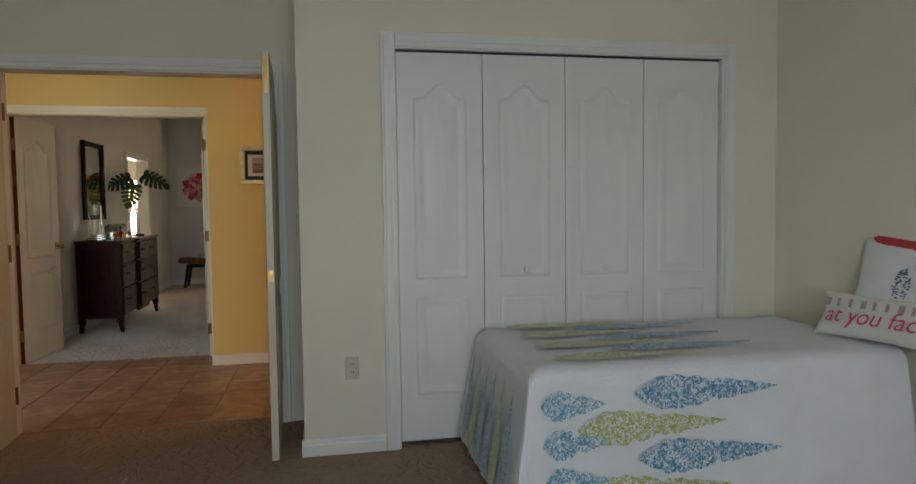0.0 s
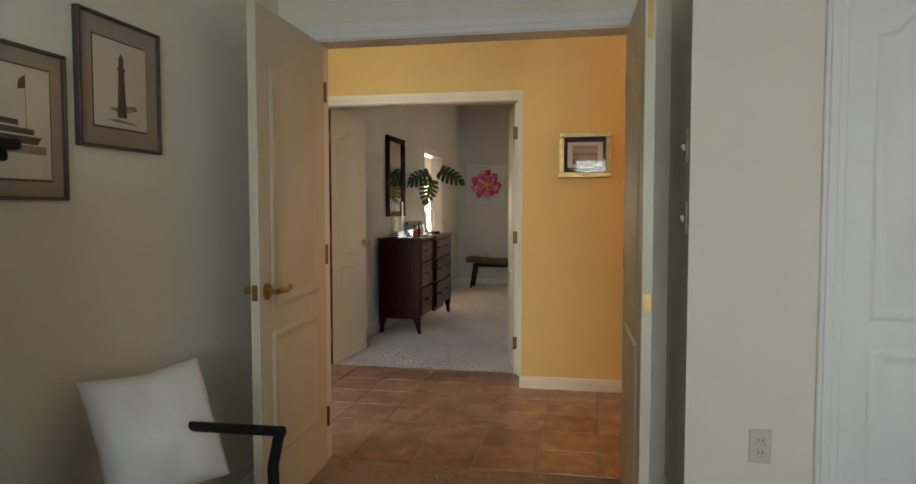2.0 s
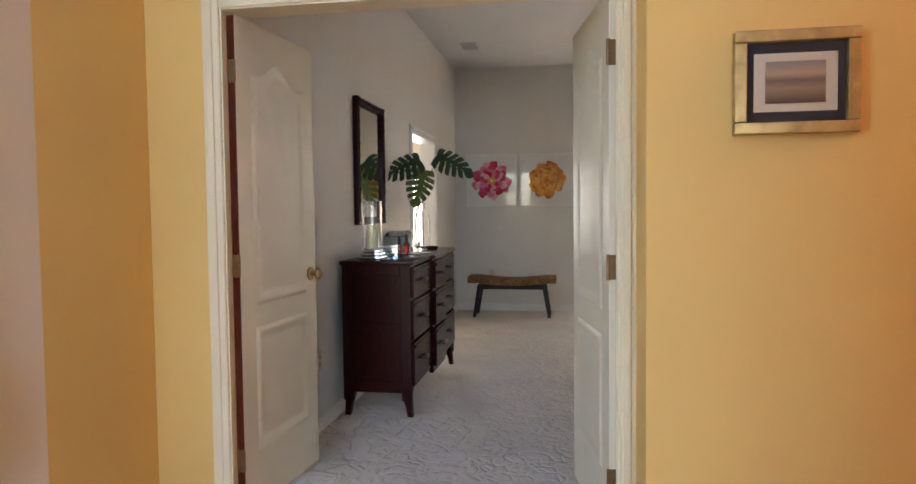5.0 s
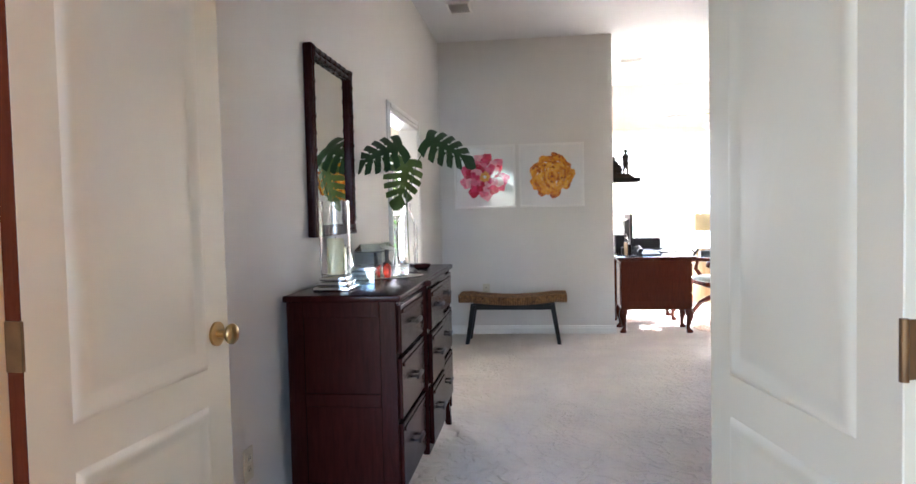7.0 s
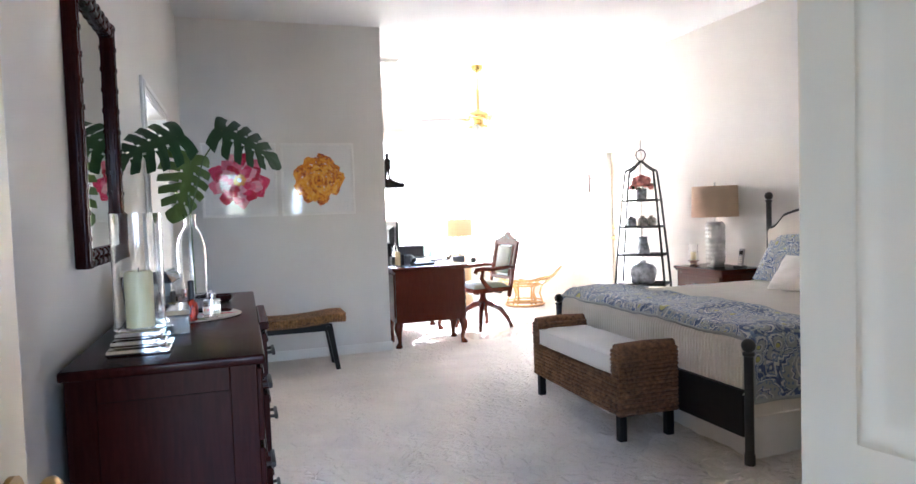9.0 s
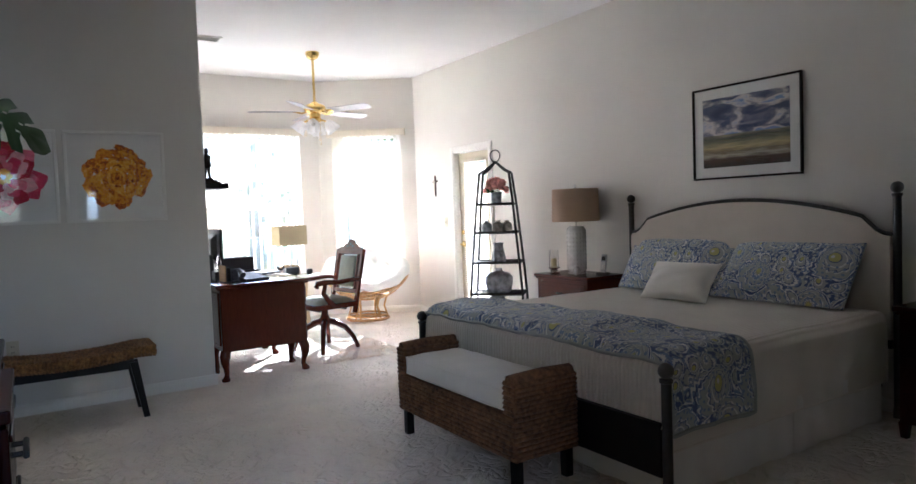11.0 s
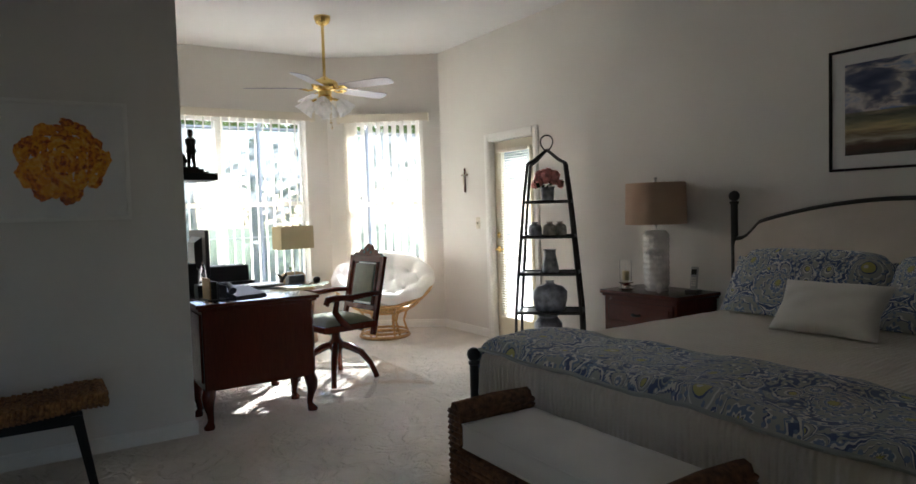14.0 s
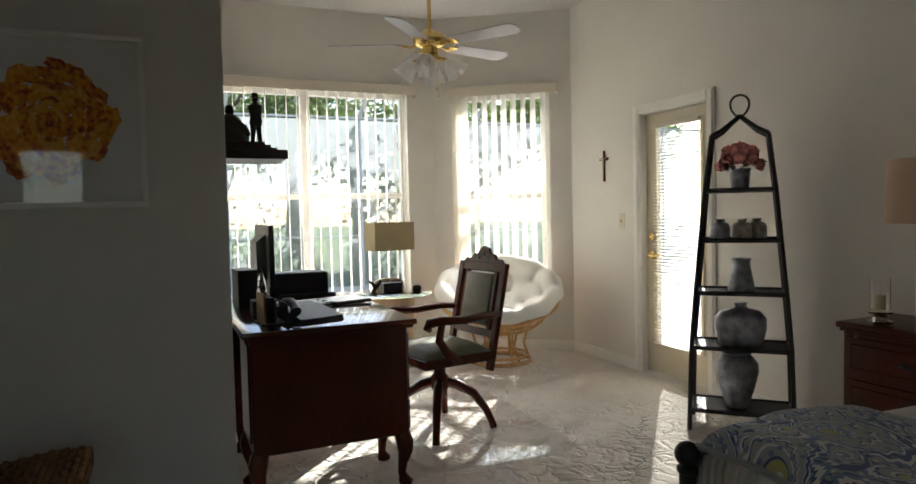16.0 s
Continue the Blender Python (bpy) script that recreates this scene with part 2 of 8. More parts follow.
# ---- structure ----
def carpet(name, color, scale):
    """Cut-pile carpet with a sculpted, crackled pattern."""
    m = material(name, color, 0.97, vary=0.07, scale=3, sheen=0.15)
    nt = m.node_tree
    p = nt.nodes["Principled BSDF"]
    tc = nt.nodes.new("ShaderNodeTexCoord")
    warp = nt.nodes.new("ShaderNodeTexNoise")
    warp.inputs["Scale"].default_value = 5.0
    add = nt.nodes.new("ShaderNodeMix")
    add.data_type, add.blend_type = "RGBA", "LINEAR_LIGHT"
    add.inputs[0].default_value = 0.22
    nt.links.new(tc.outputs["Object"], warp.inputs[0])
    nt.links.new(tc.outputs["Object"], add.inputs[6])
    nt.links.new(warp.outputs[1], add.inputs[7])
    v = nt.nodes.new("ShaderNodeTexVoronoi")
    v.feature = "DISTANCE_TO_EDGE"
    v.inputs["Scale"].default_value = scale
    nt.links.new(add.outputs[2], v.inputs["Vector"])
    r = nt.nodes.new("ShaderNodeMapRange")
    r.inputs[1].default_value, r.inputs[2].default_value = 0.0, 0.17
    nt.links.new(v.outputs[0], r.inputs[0])
    pile = nt.nodes.new("ShaderNodeTexNoise")
    pile.inputs["Scale"].default_value, pile.inputs["Detail"].default_value = 230, 2
    nt.links.new(tc.outputs["Object"], pile.inputs[0])
    sumn = nt.nodes.new("ShaderNodeMath")
    sumn.operation = "MULTIPLY_ADD"
    sumn.inputs[1].default_value = 0.55
    nt.links.new(pile.outputs[0], sumn.inputs[0])
    gap = nt.nodes.new("ShaderNodeTexNoise")
    gap.inputs["Scale"].default_value = 11
    nt.links.new(tc.outputs["Object"], gap.inputs[0])
    gr = nt.nodes.new("ShaderNodeMapRange")
    gr.inputs[1].default_value, gr.inputs[2].default_value = 0.50, 0.64
    nt.links.new(gap.outputs[0], gr.inputs[0])
    mx = nt.nodes.new("ShaderNodeMath")
    mx.operation = "MAXIMUM"
    nt.links.new(r.outputs[0], mx.inputs[0])
    nt.links.new(gr.outputs[0], mx.inputs[1])
    nt.links.new(mx.outputs[0], sumn.inputs[2])
    b = nt.nodes.new("ShaderNodeBump")
    b.inputs["Strength"].default_value, b.inputs["Distance"].default_value = 1.0, 0.016
    nt.links.new(sumn.outputs[0], b.inputs["Height"])
    nt.links.new(b.outputs[0], p.inputs["Normal"])
    return m


CARPET = carpet("carpet_cream", (0.76, 0.69, 0.60), 8.0)
CARPET_A = carpet("carpet_beige", (0.43, 0.285, 0.18), 9.0)
GROUT = material("grout", (0.50, 0.42, 0.33), 0.9, bump=0.3, bump_scale=200)

LEFT_M, RIGHT_M = -1.232, 3.59          # side walls of the large bedroom
FLOWER_Y, PILLAR_X = 11.34, 0.517      # wall with the flower prints, and its end
BAY = ((3.59, 13.5), (2.57, 14.22))    # the slanting wall of the bay
BACK_Y = 14.22
CEIL_M, CEIL_A, CEIL_H = 3.0, 2.75, 3.0

structure("floor_guest_bedroom", slab(-0.72, 3.97, -2.2, 3.66, -0.12, 0.0), CARPET_A, "beige carpet with a fine pile", "floor")
structure("floor_bedroom", slab(LEFT_M - 0.14, 3.72, 5.55, 14.4, -0.12, 0.0), CARPET, "cream sculpted carpet with a crackled pattern", "floor")
structure("floor_hall", slab(-1.6, 4.1, 3.66, 5.55, -0.12, -0.006), GROUT, "tiled hall floor with pale grout", "floor")
structure("floor_powder_room", slab(0.53, 4.1, 5.55, 6.4, -0.115, 0.002), GROUT, "tan grout floor of a small room", "floor")
structure("floor_bathroom", slab(-4.1, LEFT_M - 0.14, 8.3, 11.3, -0.12, 0.0), material("bath_tile", (0.7, 0.66, 0.6), 0.3), "pale floor of the bathroom", "floor")
structure("ceiling_guest_bedroom", slab(-0.72, 3.97, -2.2, 3.68, CEIL_A, CEIL_A + 0.12), CEIL, "white ceiling of the small bedroom", "ceiling")
structure("ceiling_hall", slab(-1.6, 4.1, 3.68, 5.6, CEIL_H, CEIL_H + 0.12), CEIL, "white hall ceiling", "ceiling")
structure("ceiling_bedroom", slab(LEFT_M - 0.14, 4.1, 5.6, 14.4, CEIL_M, CEIL_M + 0.12), CEIL, "white knockdown-textured ceiling", "ceiling")
structure("ceiling_bathroom", slab(-4.1, LEFT_M - 0.14, 8.3, 11.3, 2.6, 2.72), CEIL, "white bathroom ceiling", "ceiling")


def wall(name, axis, at, thick, a0, a1, top, holes, mat, label, m=None):
    """A wall from a0 to a1 along its axis, from at to at + thick across it, with holes (a, b, low, high)."""
    bm = bmesh.new()

    def piece(p, q, z0, z1):
        if q - p > 1e-4 and z1 - z0 > 1e-4:
            if axis == "x":
                box(bm, p, q, at, at + thick, z0, z1)
            else:
                box(bm, at, at + thick, p, q, z0, z1)

    a = a0
    for h0, h1, low, high in sorted(holes):
        piece(a, h0, 0, top)
        piece(h0, h1, 0, low)
        piece(h0, h1, high, top)
        a = h1
    piece(a, a1, 0, top)
    if m is not None:
        bm.transform(m)
    return structure(name, bm, mat, label, "wall")


OP1 = (-0.42, 1.03, 0, 2.04)
OP2 = (-1.165, 0.352, 0, 2.04)
CLOSET = (1.67, 3.52, 0, 2.075)
BATH = (8.96, 10.0, 0, 1.96)
HALLDOOR = (1.33, 2.09, 0, 2.06)
PATIO = (11.88, 12.58, 0, 1.958)
WIN_A = (0.62, 2.32, 0.50, 2.32)
WIN_B = (0.19, 1.05, 0.66, 2.30)   # along the slanting wall from its near corner
GUEST_WIN = (0.6, 2.2, 0.85, 2.1)

wall("wall_guest_west", "y", -0.72, 0.12, -2.2, 3.55, CEIL_A, [], WALL_CREAM, "cream painted bedroom wall")
wall("wall_guest_south", "x", -2.2, 0.12, -0.6, 3.85, CEIL_A, [GUEST_WIN], WALL_CREAM, "cream painted wall with a window")
wall("wall_guest_east", "y", 3.85, 0.12, -2.2, 3.55, CEIL_A, [], WALL_CREAM, "cream painted bedroom wall")
wall("wall_closet", "x", 2.95, 0.12, 1.19, 3.85, CEIL_A, [CLOSET], WALL_CREAM, "cream wall with a closet opening")
wall("wall_closet_return", "y", 1.19, 0.12, 3.07, 3.55, CEIL_A, [], WALL_CREAM, "short cream return wall")
wall("wall_guest_north", "x", 3.55, 0.13, -0.72, 3.97, CEIL_A + 0.12, [OP1], WALL_CREAM, "cream wall with a double doorway")
wall("wall_hall_west", "y", -1.6, 0.12, 3.68, 5.48, CEIL_H, [], WALL_HALL, "yellow hall wall")
wall("wall_hall_east", "y", 3.98, 0.12, 3.68, 5.15, CEIL_H, [], WALL_HALL, "yellow hall wall")
wall("wall_hall_north", "x", 5.48, 0.12, -1.6, 0.42, CEIL_H, [OP2], WALL_HALL, "yellow wall with a double doorway")
wall("wall_hall_picture", "x", 5.15, 0.12, 0.407, 4.1, CEIL_H, [HALLDOOR], WALL_HALL, "yellow hall wall with a doorway")
wall("wall_hall_return", "y", 0.42, 0.12, 5.27, 6.15, CEIL_M, [], WALL_HALL, "short yellow return wall")
structure("wall_hall_jog", slab(0.407, 0.42, 5.27, 5.48, 0, CEIL_H), WALL_HALL, "yellow corner of the hall wall", "wall")
wall("wall_powder_east", "y", 3.98, 0.12, 5.27, 6.15, CEIL_M, [], WALL_HALL, "yellow wall of a small room")
wall("wall_bedroom_west", "y", LEFT_M - 0.14, 0.14, 5.6, FLOWER_Y, CEIL_M, [BATH], WALL, "white bedroom wall with a bathroom doorway")
wall("wall_flower", "x", FLOWER_Y, 0.12, LEFT_M - 0.14, PILLAR_X, CEIL_M, [], WALL, "white wall hung with two flower prints")
wall("wall_alcove_west", "y", PILLAR_X - 0.12, 0.12, FLOWER_Y + 0.12, BACK_Y, CEIL_M, [], WALL, "white side wall of the bay alcove")
wall("wall_back", "x", BACK_Y, 0.14, PILLAR_X - 0.12, BAY[1][0], CEIL_M, [WIN_A], WALL, "white bay wall with a wide window")
wall("wall_bedroom_east", "y", RIGHT_M, 0.13, 6.15, BAY[0][1], CEIL_M, [PATIO], WALL, "white bedroom wall with a glazed door")
wall("wall_bedroom_south", "x", 6.03, 0.12, 0.54, 3.98, CEIL_M, [], WALL, "white bedroom wall")
slant = math.degrees(math.atan2(BAY[1][1] - BAY[0][1], BAY[1][0] - BAY[0][0]))
BAY_LEN = math.hypot(BAY[1][0] - BAY[0][0], BAY[1][1] - BAY[0][1])
BAY_M = pose(BAY[0][0], BAY[0][1], 0, 0, 0, slant)     # local x along the wall, local -y outwards
wall("wall_bay", "x", -0.14, 0.14, 0.0, BAY_LEN, CEIL_M, [WIN_B], WALL, "white slanting bay wall with a window", BAY_M)
BATH_WIN = (-2.45, -1.47, 0.75, 1.78)
wall("wall_bath_south", "x", 8.3, 0.12, -4.1, LEFT_M - 0.14, 2.6, [], WALL_CREAM, "cream bathroom wall")
wall("wall_bath_north", "x", 11.18, 0.12, -4.1, LEFT_M - 0.14, 2.6, [BATH_WIN], WALL_CREAM, "cream bathroom wall with a window")
wall("wall_bath_west", "y", -4.1, 0.12, 8.42, 11.18, 2.6, [], WALL_CREAM, "cream bathroom wall")


# ---- baseboards, casings, windows, doors ----
def moulding(name, axis, a0, a1, face, out, z0, z1, mat=TRIM, label="white painted baseboard", category="baseboard", depth=0.014):
    """A board against a wall face; out is +1 or -1, the way it stands proud; its top edge is eased."""
    bm = bmesh.new()
    d = depth * out
    h = z1 - z0
    prof = [(0, z0), (d, z0), (d, z1 - 0.35 * h), (d * 0.75, z1 - 0.25 * h), (d * 0.7, z1 - 0.1 * h), (d * 0.25, z1), (0, z1)]
    rings = [[((a, face + p, z) if axis == "x" else (face + p, a, z)) for p, z in prof] for a in (a0, a1)]
    loft(bm, rings)
    bmesh.ops.recalc_face_normals(bm, faces=bm.faces)
    return structure(name, bm, mat, label, category)


def boards(spans):
    for axis, a0, a1, face, out in spans:
        moulding("baseboard", axis, a0, a1, face, out, 0.0, 0.085, *((TRIM_HALL, "cream painted baseboard") if face in (5.48, 5.15, 0.407, 6.38) else ()))


boards([
    ("y", -2.08, 3.55, -0.6, 1), ("x", -0.586, -0.49, 3.55, -1), ("y", 2.95, 3.55, 1.19, -1), ("x", 1.176, 1.60, 2.95, -1), ("x", 3.605, 3.85, 2.95, -1), ("y", -2.08, 2.936, 3.85, -1),
    ("x", -1.48, -1.21, 5.48, -1), ("x", 0.393, 1.262, 5.15, -1), ("x", 2.158, 3.98, 5.15, -1), ("y", 5.15, 5.48, 0.407, -1), ("x", 0.54, 3.98, 6.38, -1),
    ("y", 5.67, 8.895, LEFT_M, 1), ("y", 10.065, FLOWER_Y, LEFT_M, 1), ("x", LEFT_M + 0.014, PILLAR_X + 0.014, FLOWER_Y, -1), ("y", FLOWER_Y, BACK_Y, PILLAR_X, 1),
    ("x", PILLAR_X + 0.014, BAY[1][0], BACK_Y, -1), ("y", 6.15, 11.815, RIGHT_M, -1), ("y", 12.645, BAY[0][1], RIGHT_M, -1), ("x", 0.54, 3.576, 6.15, 1), ("y", 5.67, 6.15, 0.42, -1)])
bay_board = moulding("baseboard", "x", 0.0, BAY_LEN, 0.0, 1, 0.0, 0.085)
bay_board.matrix_world = BAY_M


def casing(axis, hole, face, out, mat=TRIM, w=0.065, d=0.016):
    """Three moulded boards round an opening, each with a stepped face."""
    a0, a1, low, high = hole
    for p, q, z0, z1 in ((a0 - w, a0 + 0.006, low, high + w), (a1 - 0.006, a1 + w, low, high + w), (a0 + 0.006, a1 - 0.006, high - 0.006, high + w)):
        bm = bmesh.new()
        lo, hi = sorted((face, face + d * out))
        lo2, hi2 = sorted((face + d * out, face + (d + 0.007) * out))
        if axis == "x":
            box(bm, p, q, lo, hi, z0, z1, 0.004, 1)
            if q - p < 0.2:
                box(bm, p + 0.014, q - 0.026, lo2, hi2, z0, z1 - 0.014, 0.003, 1)
            else:
                box(bm, p, q, lo2, hi2, z0 + 0.026, z1 - 0.014, 0.003, 1)
        else:
            box(bm, lo, hi, p, q, z0, z1, 0.004, 1)
            if q - p < 0.2:
                box(bm, lo2, hi2, p + 0.014, q - 0.026, z0, z1 - 0.014, 0.003, 1)
            else:
                box(bm, lo2, hi2, p, q, z0 + 0.026, z1 - 0.014, 0.003, 1)
        structure("door_trim", bm, mat, "cream moulded door casing board" if mat == TRIM_HALL else "white moulded door casing board", "trim")


def jamb(axis, hole, at, thick, mat=TRIM):
    """The lining of a doorway."""
    a0, a1, low, high = hole
    for p, q, z0, z1 in ((a0, a0 + 0.012, low, high), (a1 - 0.012, a1, low, high), (a0 + 0.012, a1 - 0.012, high - 0.012, high)):
        bm = slab(p, q, at - 0.004, at + thick + 0.004, z0, z1) if axis == "x" else slab(at - 0.004, at + thick + 0.004, p, q, z0, z1)
        structure("door_jamb", bm, mat, "cream painted door lining" if mat == TRIM_HALL else "white painted door lining", "trim")


casing("x", OP1, 3.55, -1)
casing("x", OP1, 3.68, 1, TRIM_HALL)
jamb("x", OP1, 3.55, 0.13)
casing("x", OP2, 5.48, -1, TRIM_HALL)
casing("x", OP2, 5.60, 1)
jamb("x", OP2, 5.48, 0.12, TRIM_HALL)
casing("x", CLOSET, 2.95, -1)
jamb("x", CLOSET, 2.95, 0.12)
casing("x", HALLDOOR, 5.15, -1, TRIM_HALL)
jamb("x", HALLDOOR, 5.15, 0.12, TRIM_HALL)
casing("y", BATH, LEFT_M, 1)
jamb("y", BATH, LEFT_M - 0.14, 0.14)
casing("y", PATIO, RIGHT_M, -1)
jamb("y", PATIO, RIGHT_M, 0.13)


def panel_outline(cx, w, z0, z1, rise, grow=0.0):
    """A door panel's outline, its top edge bowed up by rise."""
    n = 14
    w = w - 2 * grow
    z0, z1 = z0 + grow, z1 - grow
    pts = [(cx - w / 2, z0), (cx + w / 2, z0)]
    for i in range(n + 1):
        u = 1 - 2 * i / n
        bow = 0.5 + 0.5 * math.cos(math.pi * min(1, abs(u) / 0.78))
        pts.append((cx + u * w / 2, z1 - rise + rise * bow))
    return pts


def door_panels(leaf, width, thick, margin, faces=(1, -1), paint=DOOR_PAINT):
    for z0, z1, rise in ((0.86, 1.88, 0.075), (0.25, 0.765, 0.0)):
        for side in faces:
            bm = bmesh.new()
            rings = []
            for grow, proud in ((0, 0.0005), (0.010, 0.0075), (0.017, 0.009), (0.026, 0.008), (0.042, 0.0015), (0.056, 0.0015), (0.088, 0.0085)):
                y = side * (thick / 2 + proud)
                rings.append([(x, y, z) for x, z in panel_outline(width / 2, width - 2 * margin, z0, z1, rise, grow)])
            loft(bm, rings)
            bmesh.ops.recalc_face_normals(bm, faces=bm.faces)
            part("door_panel", bm, paint, leaf, smooth=45)


def lever(parent, x, z, side, thick, toward, mat=BRASS):
    """A scrolled brass lever on a round rose."""
    y = side * thick / 2
    bm = bmesh.new()
    tube(bm, [(x, y, z), (x, y + side * 0.008, z)], 0.033, 20)
    tube(bm, [(x, y + side * 0.007, z), (x, y + side * 0.013, z)], [0.028, 0.02], 20)
    tube(bm, [(x, y, z), (x, y + side * 0.045, z)], 0.011, 12)
    tube(bm, [(x, y + side * 0.045, z), (x + toward * 0.03, y + side * 0.05, z + 0.004), (x + toward * 0.075, y + side * 0.05, z - 0.004), (x + toward * 0.11, y + side * 0.047, z + 0.005)], [0.012, 0.012, 0.009, 0.010], 10)
    ball(bm, (x + toward * 0.112, y + side * 0.047, z + 0.006), 0.011, 10)
    return part("door_handle", bm, mat, parent, "scrolled brass lever handle", 50)


def knob(parent, x, z, side, thick, mat=BRASS):
    y = side * thick / 2
    bm = bmesh.new()
    tube(bm, [(x, y, z), (x, y + side * 0.007, z)], 0.032, 20)
    tube(bm, [(x, y, z), (x, y + side * 0.04, z)], 0.011, 12)
    tube(bm, [(x, y + side * (0.03 + 0.004 * k), z) for k in range(9)], [0.012, 0.019, 0.024, 0.027, 0.028, 0.027, 0.024, 0.018, 0.006], 18)
    return part("door_handle", bm, mat, parent, "round brass door knob", 60)


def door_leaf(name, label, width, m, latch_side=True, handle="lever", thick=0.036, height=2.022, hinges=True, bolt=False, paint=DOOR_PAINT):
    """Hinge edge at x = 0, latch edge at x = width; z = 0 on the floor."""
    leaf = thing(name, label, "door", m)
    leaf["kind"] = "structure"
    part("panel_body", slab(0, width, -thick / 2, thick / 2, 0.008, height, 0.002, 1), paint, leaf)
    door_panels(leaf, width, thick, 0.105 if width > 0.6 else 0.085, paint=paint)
    if handle:
        for side in (1, -1) if handle != "plate" else ():
            if handle == "lever":
                lever(leaf, width - 0.06, 0.93, side, thick, -1)
            else:
                knob(leaf, width - 0.06, 0.945, side, thick)
        part("latch_plate", slab(width - 0.001, width + 0.002, -0.012, 0.012, 0.90, 0.96), BRASS, leaf, "small brass latch plate")
    if bolt:
        part("flush_bolt", slab(width - 0.001, width + 0.0015, -0.010, 0.010, 1.82, 2.0), BRASS, leaf, "long brass flush bolt")
    if hinges:
        for z in (0.24, 1.03, 1.80):
            bm = slab(-0.004, 0.003, -thick / 2 - 0.001, thick / 2 + 0.001, z - 0.045, z + 0.045)
            tube(bm, [(-0.006, thick / 2 + 0.004, z - 0.047), (-0.006, thick / 2 + 0.004, z + 0.047)], 0.007, 10)
            part("hinge", bm, HINGE, leaf, "tarnished brass hinge", 40)
    return leaf


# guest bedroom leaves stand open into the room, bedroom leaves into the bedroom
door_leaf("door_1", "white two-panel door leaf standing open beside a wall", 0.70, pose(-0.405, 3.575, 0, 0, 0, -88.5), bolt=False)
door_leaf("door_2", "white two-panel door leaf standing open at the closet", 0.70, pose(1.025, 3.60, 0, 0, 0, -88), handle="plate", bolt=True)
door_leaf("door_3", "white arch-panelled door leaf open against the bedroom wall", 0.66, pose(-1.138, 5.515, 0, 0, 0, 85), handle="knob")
# thin dark strip: the shade on this hinge edge put in as colour
part("hinge_edge_shade", slab(-0.0012, 0.0003, -0.0175, 0.0175, 0.012, 2.018), MAHOGANY, bpy.data.objects["door_3"], "dark strip standing for shade on the hinge edge")
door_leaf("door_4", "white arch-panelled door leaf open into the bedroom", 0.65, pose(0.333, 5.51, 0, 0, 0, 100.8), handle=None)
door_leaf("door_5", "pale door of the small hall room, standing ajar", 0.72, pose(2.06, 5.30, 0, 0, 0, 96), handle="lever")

for k in range(4):
    w = (CLOSET[1] - CLOSET[0] - 0.03) / 4
    x0 = CLOSET[0] + 0.015 + k * w
    bif = door_leaf("closet_door", "white folding closet door with an arched panel", w - 0.004, pose(x0 + 0.002, 2.992, 0.018, 0, 0, 0), handle=None, thick=0.03, height=2.035, hinges=False, paint=TRIM)
    bif["group"] = "folding closet doors"
    if k in (1, 2):
        kx = w / 2
        bm = bmesh.new()
        tube(bm, [(kx, -0.015 - 0.003 * j, 0.90) for j in range(9)], [0.008, 0.007, 0.009, 0.014, 0.017, 0.0175, 0.016, 0.012, 0.004], 16)
        part("knob", bm, TRIM, bif, "small white knob", 60)
tagged(link("closet_track", slab(CLOSET[0] + 0.014, CLOSET[1] - 0.014, 2.975, 3.0, 2.052, 2.062), BLACK_IRON), "dark metal closet door track", "door track", kind="structure")


def window_unit(name, label, width, low, high, mullions, m, rail=0.5):
    """A single-hung window in a wall hole: local x along the wall, y through it (0 inside, thick outside)."""
    win = thing(name, label, "window", m)
    win["kind"] = "structure"
    t0, t1, f = 0.07, 0.13, 0.045
    bm = bmesh.new()
    box(bm, 0, f, t0, t1, low, high, 0.003, 1)
    box(bm, width - f, width, t0, t1, low, high, 0.003, 1)
    box(bm, f, width - f, t0, t1, low, low + f, 0.003, 1)
    box(bm, f, width - f, t0, t1, high - f, high, 0.003, 1)
    part("window_frame", bm, TRIM, win)
    edges = [f] + [x for c in mullions for x in (c - 0.04, c + 0.04)] + [width - f]
    for c in mullions:
        part("mullion", slab(c - 0.04, c + 0.04, t0 - 0.01, t1, low + f, high - f, 0.003, 1), TRIM, win)
    zr = low + (high - low) * rail
    for a, b in zip(edges[::2], edges[1::2]):
        part("meeting_rail", slab(a, b, t0 + 0.005, t1 - 0.01, zr - 0.024, zr + 0.024, 0.003, 1), TRIM, win)
        for z0, z1, y in ((low + f, zr - 0.024, 0.085), (zr + 0.024, high - f, 0.105)):
            pane = part("pane", slab(a, b, y, y + 0.004, z0, z1), GLASS, win)
            pane.visible_shadow = False
    bm = slab(-0.03, width + 0.03, -0.03, 0.07, low - 0.022, low, 0.004, 1)
    part("window_sill", bm, material("sill_marble", (0.78, 0.76, 0.72), 0.25), win, "white sill")
    return win


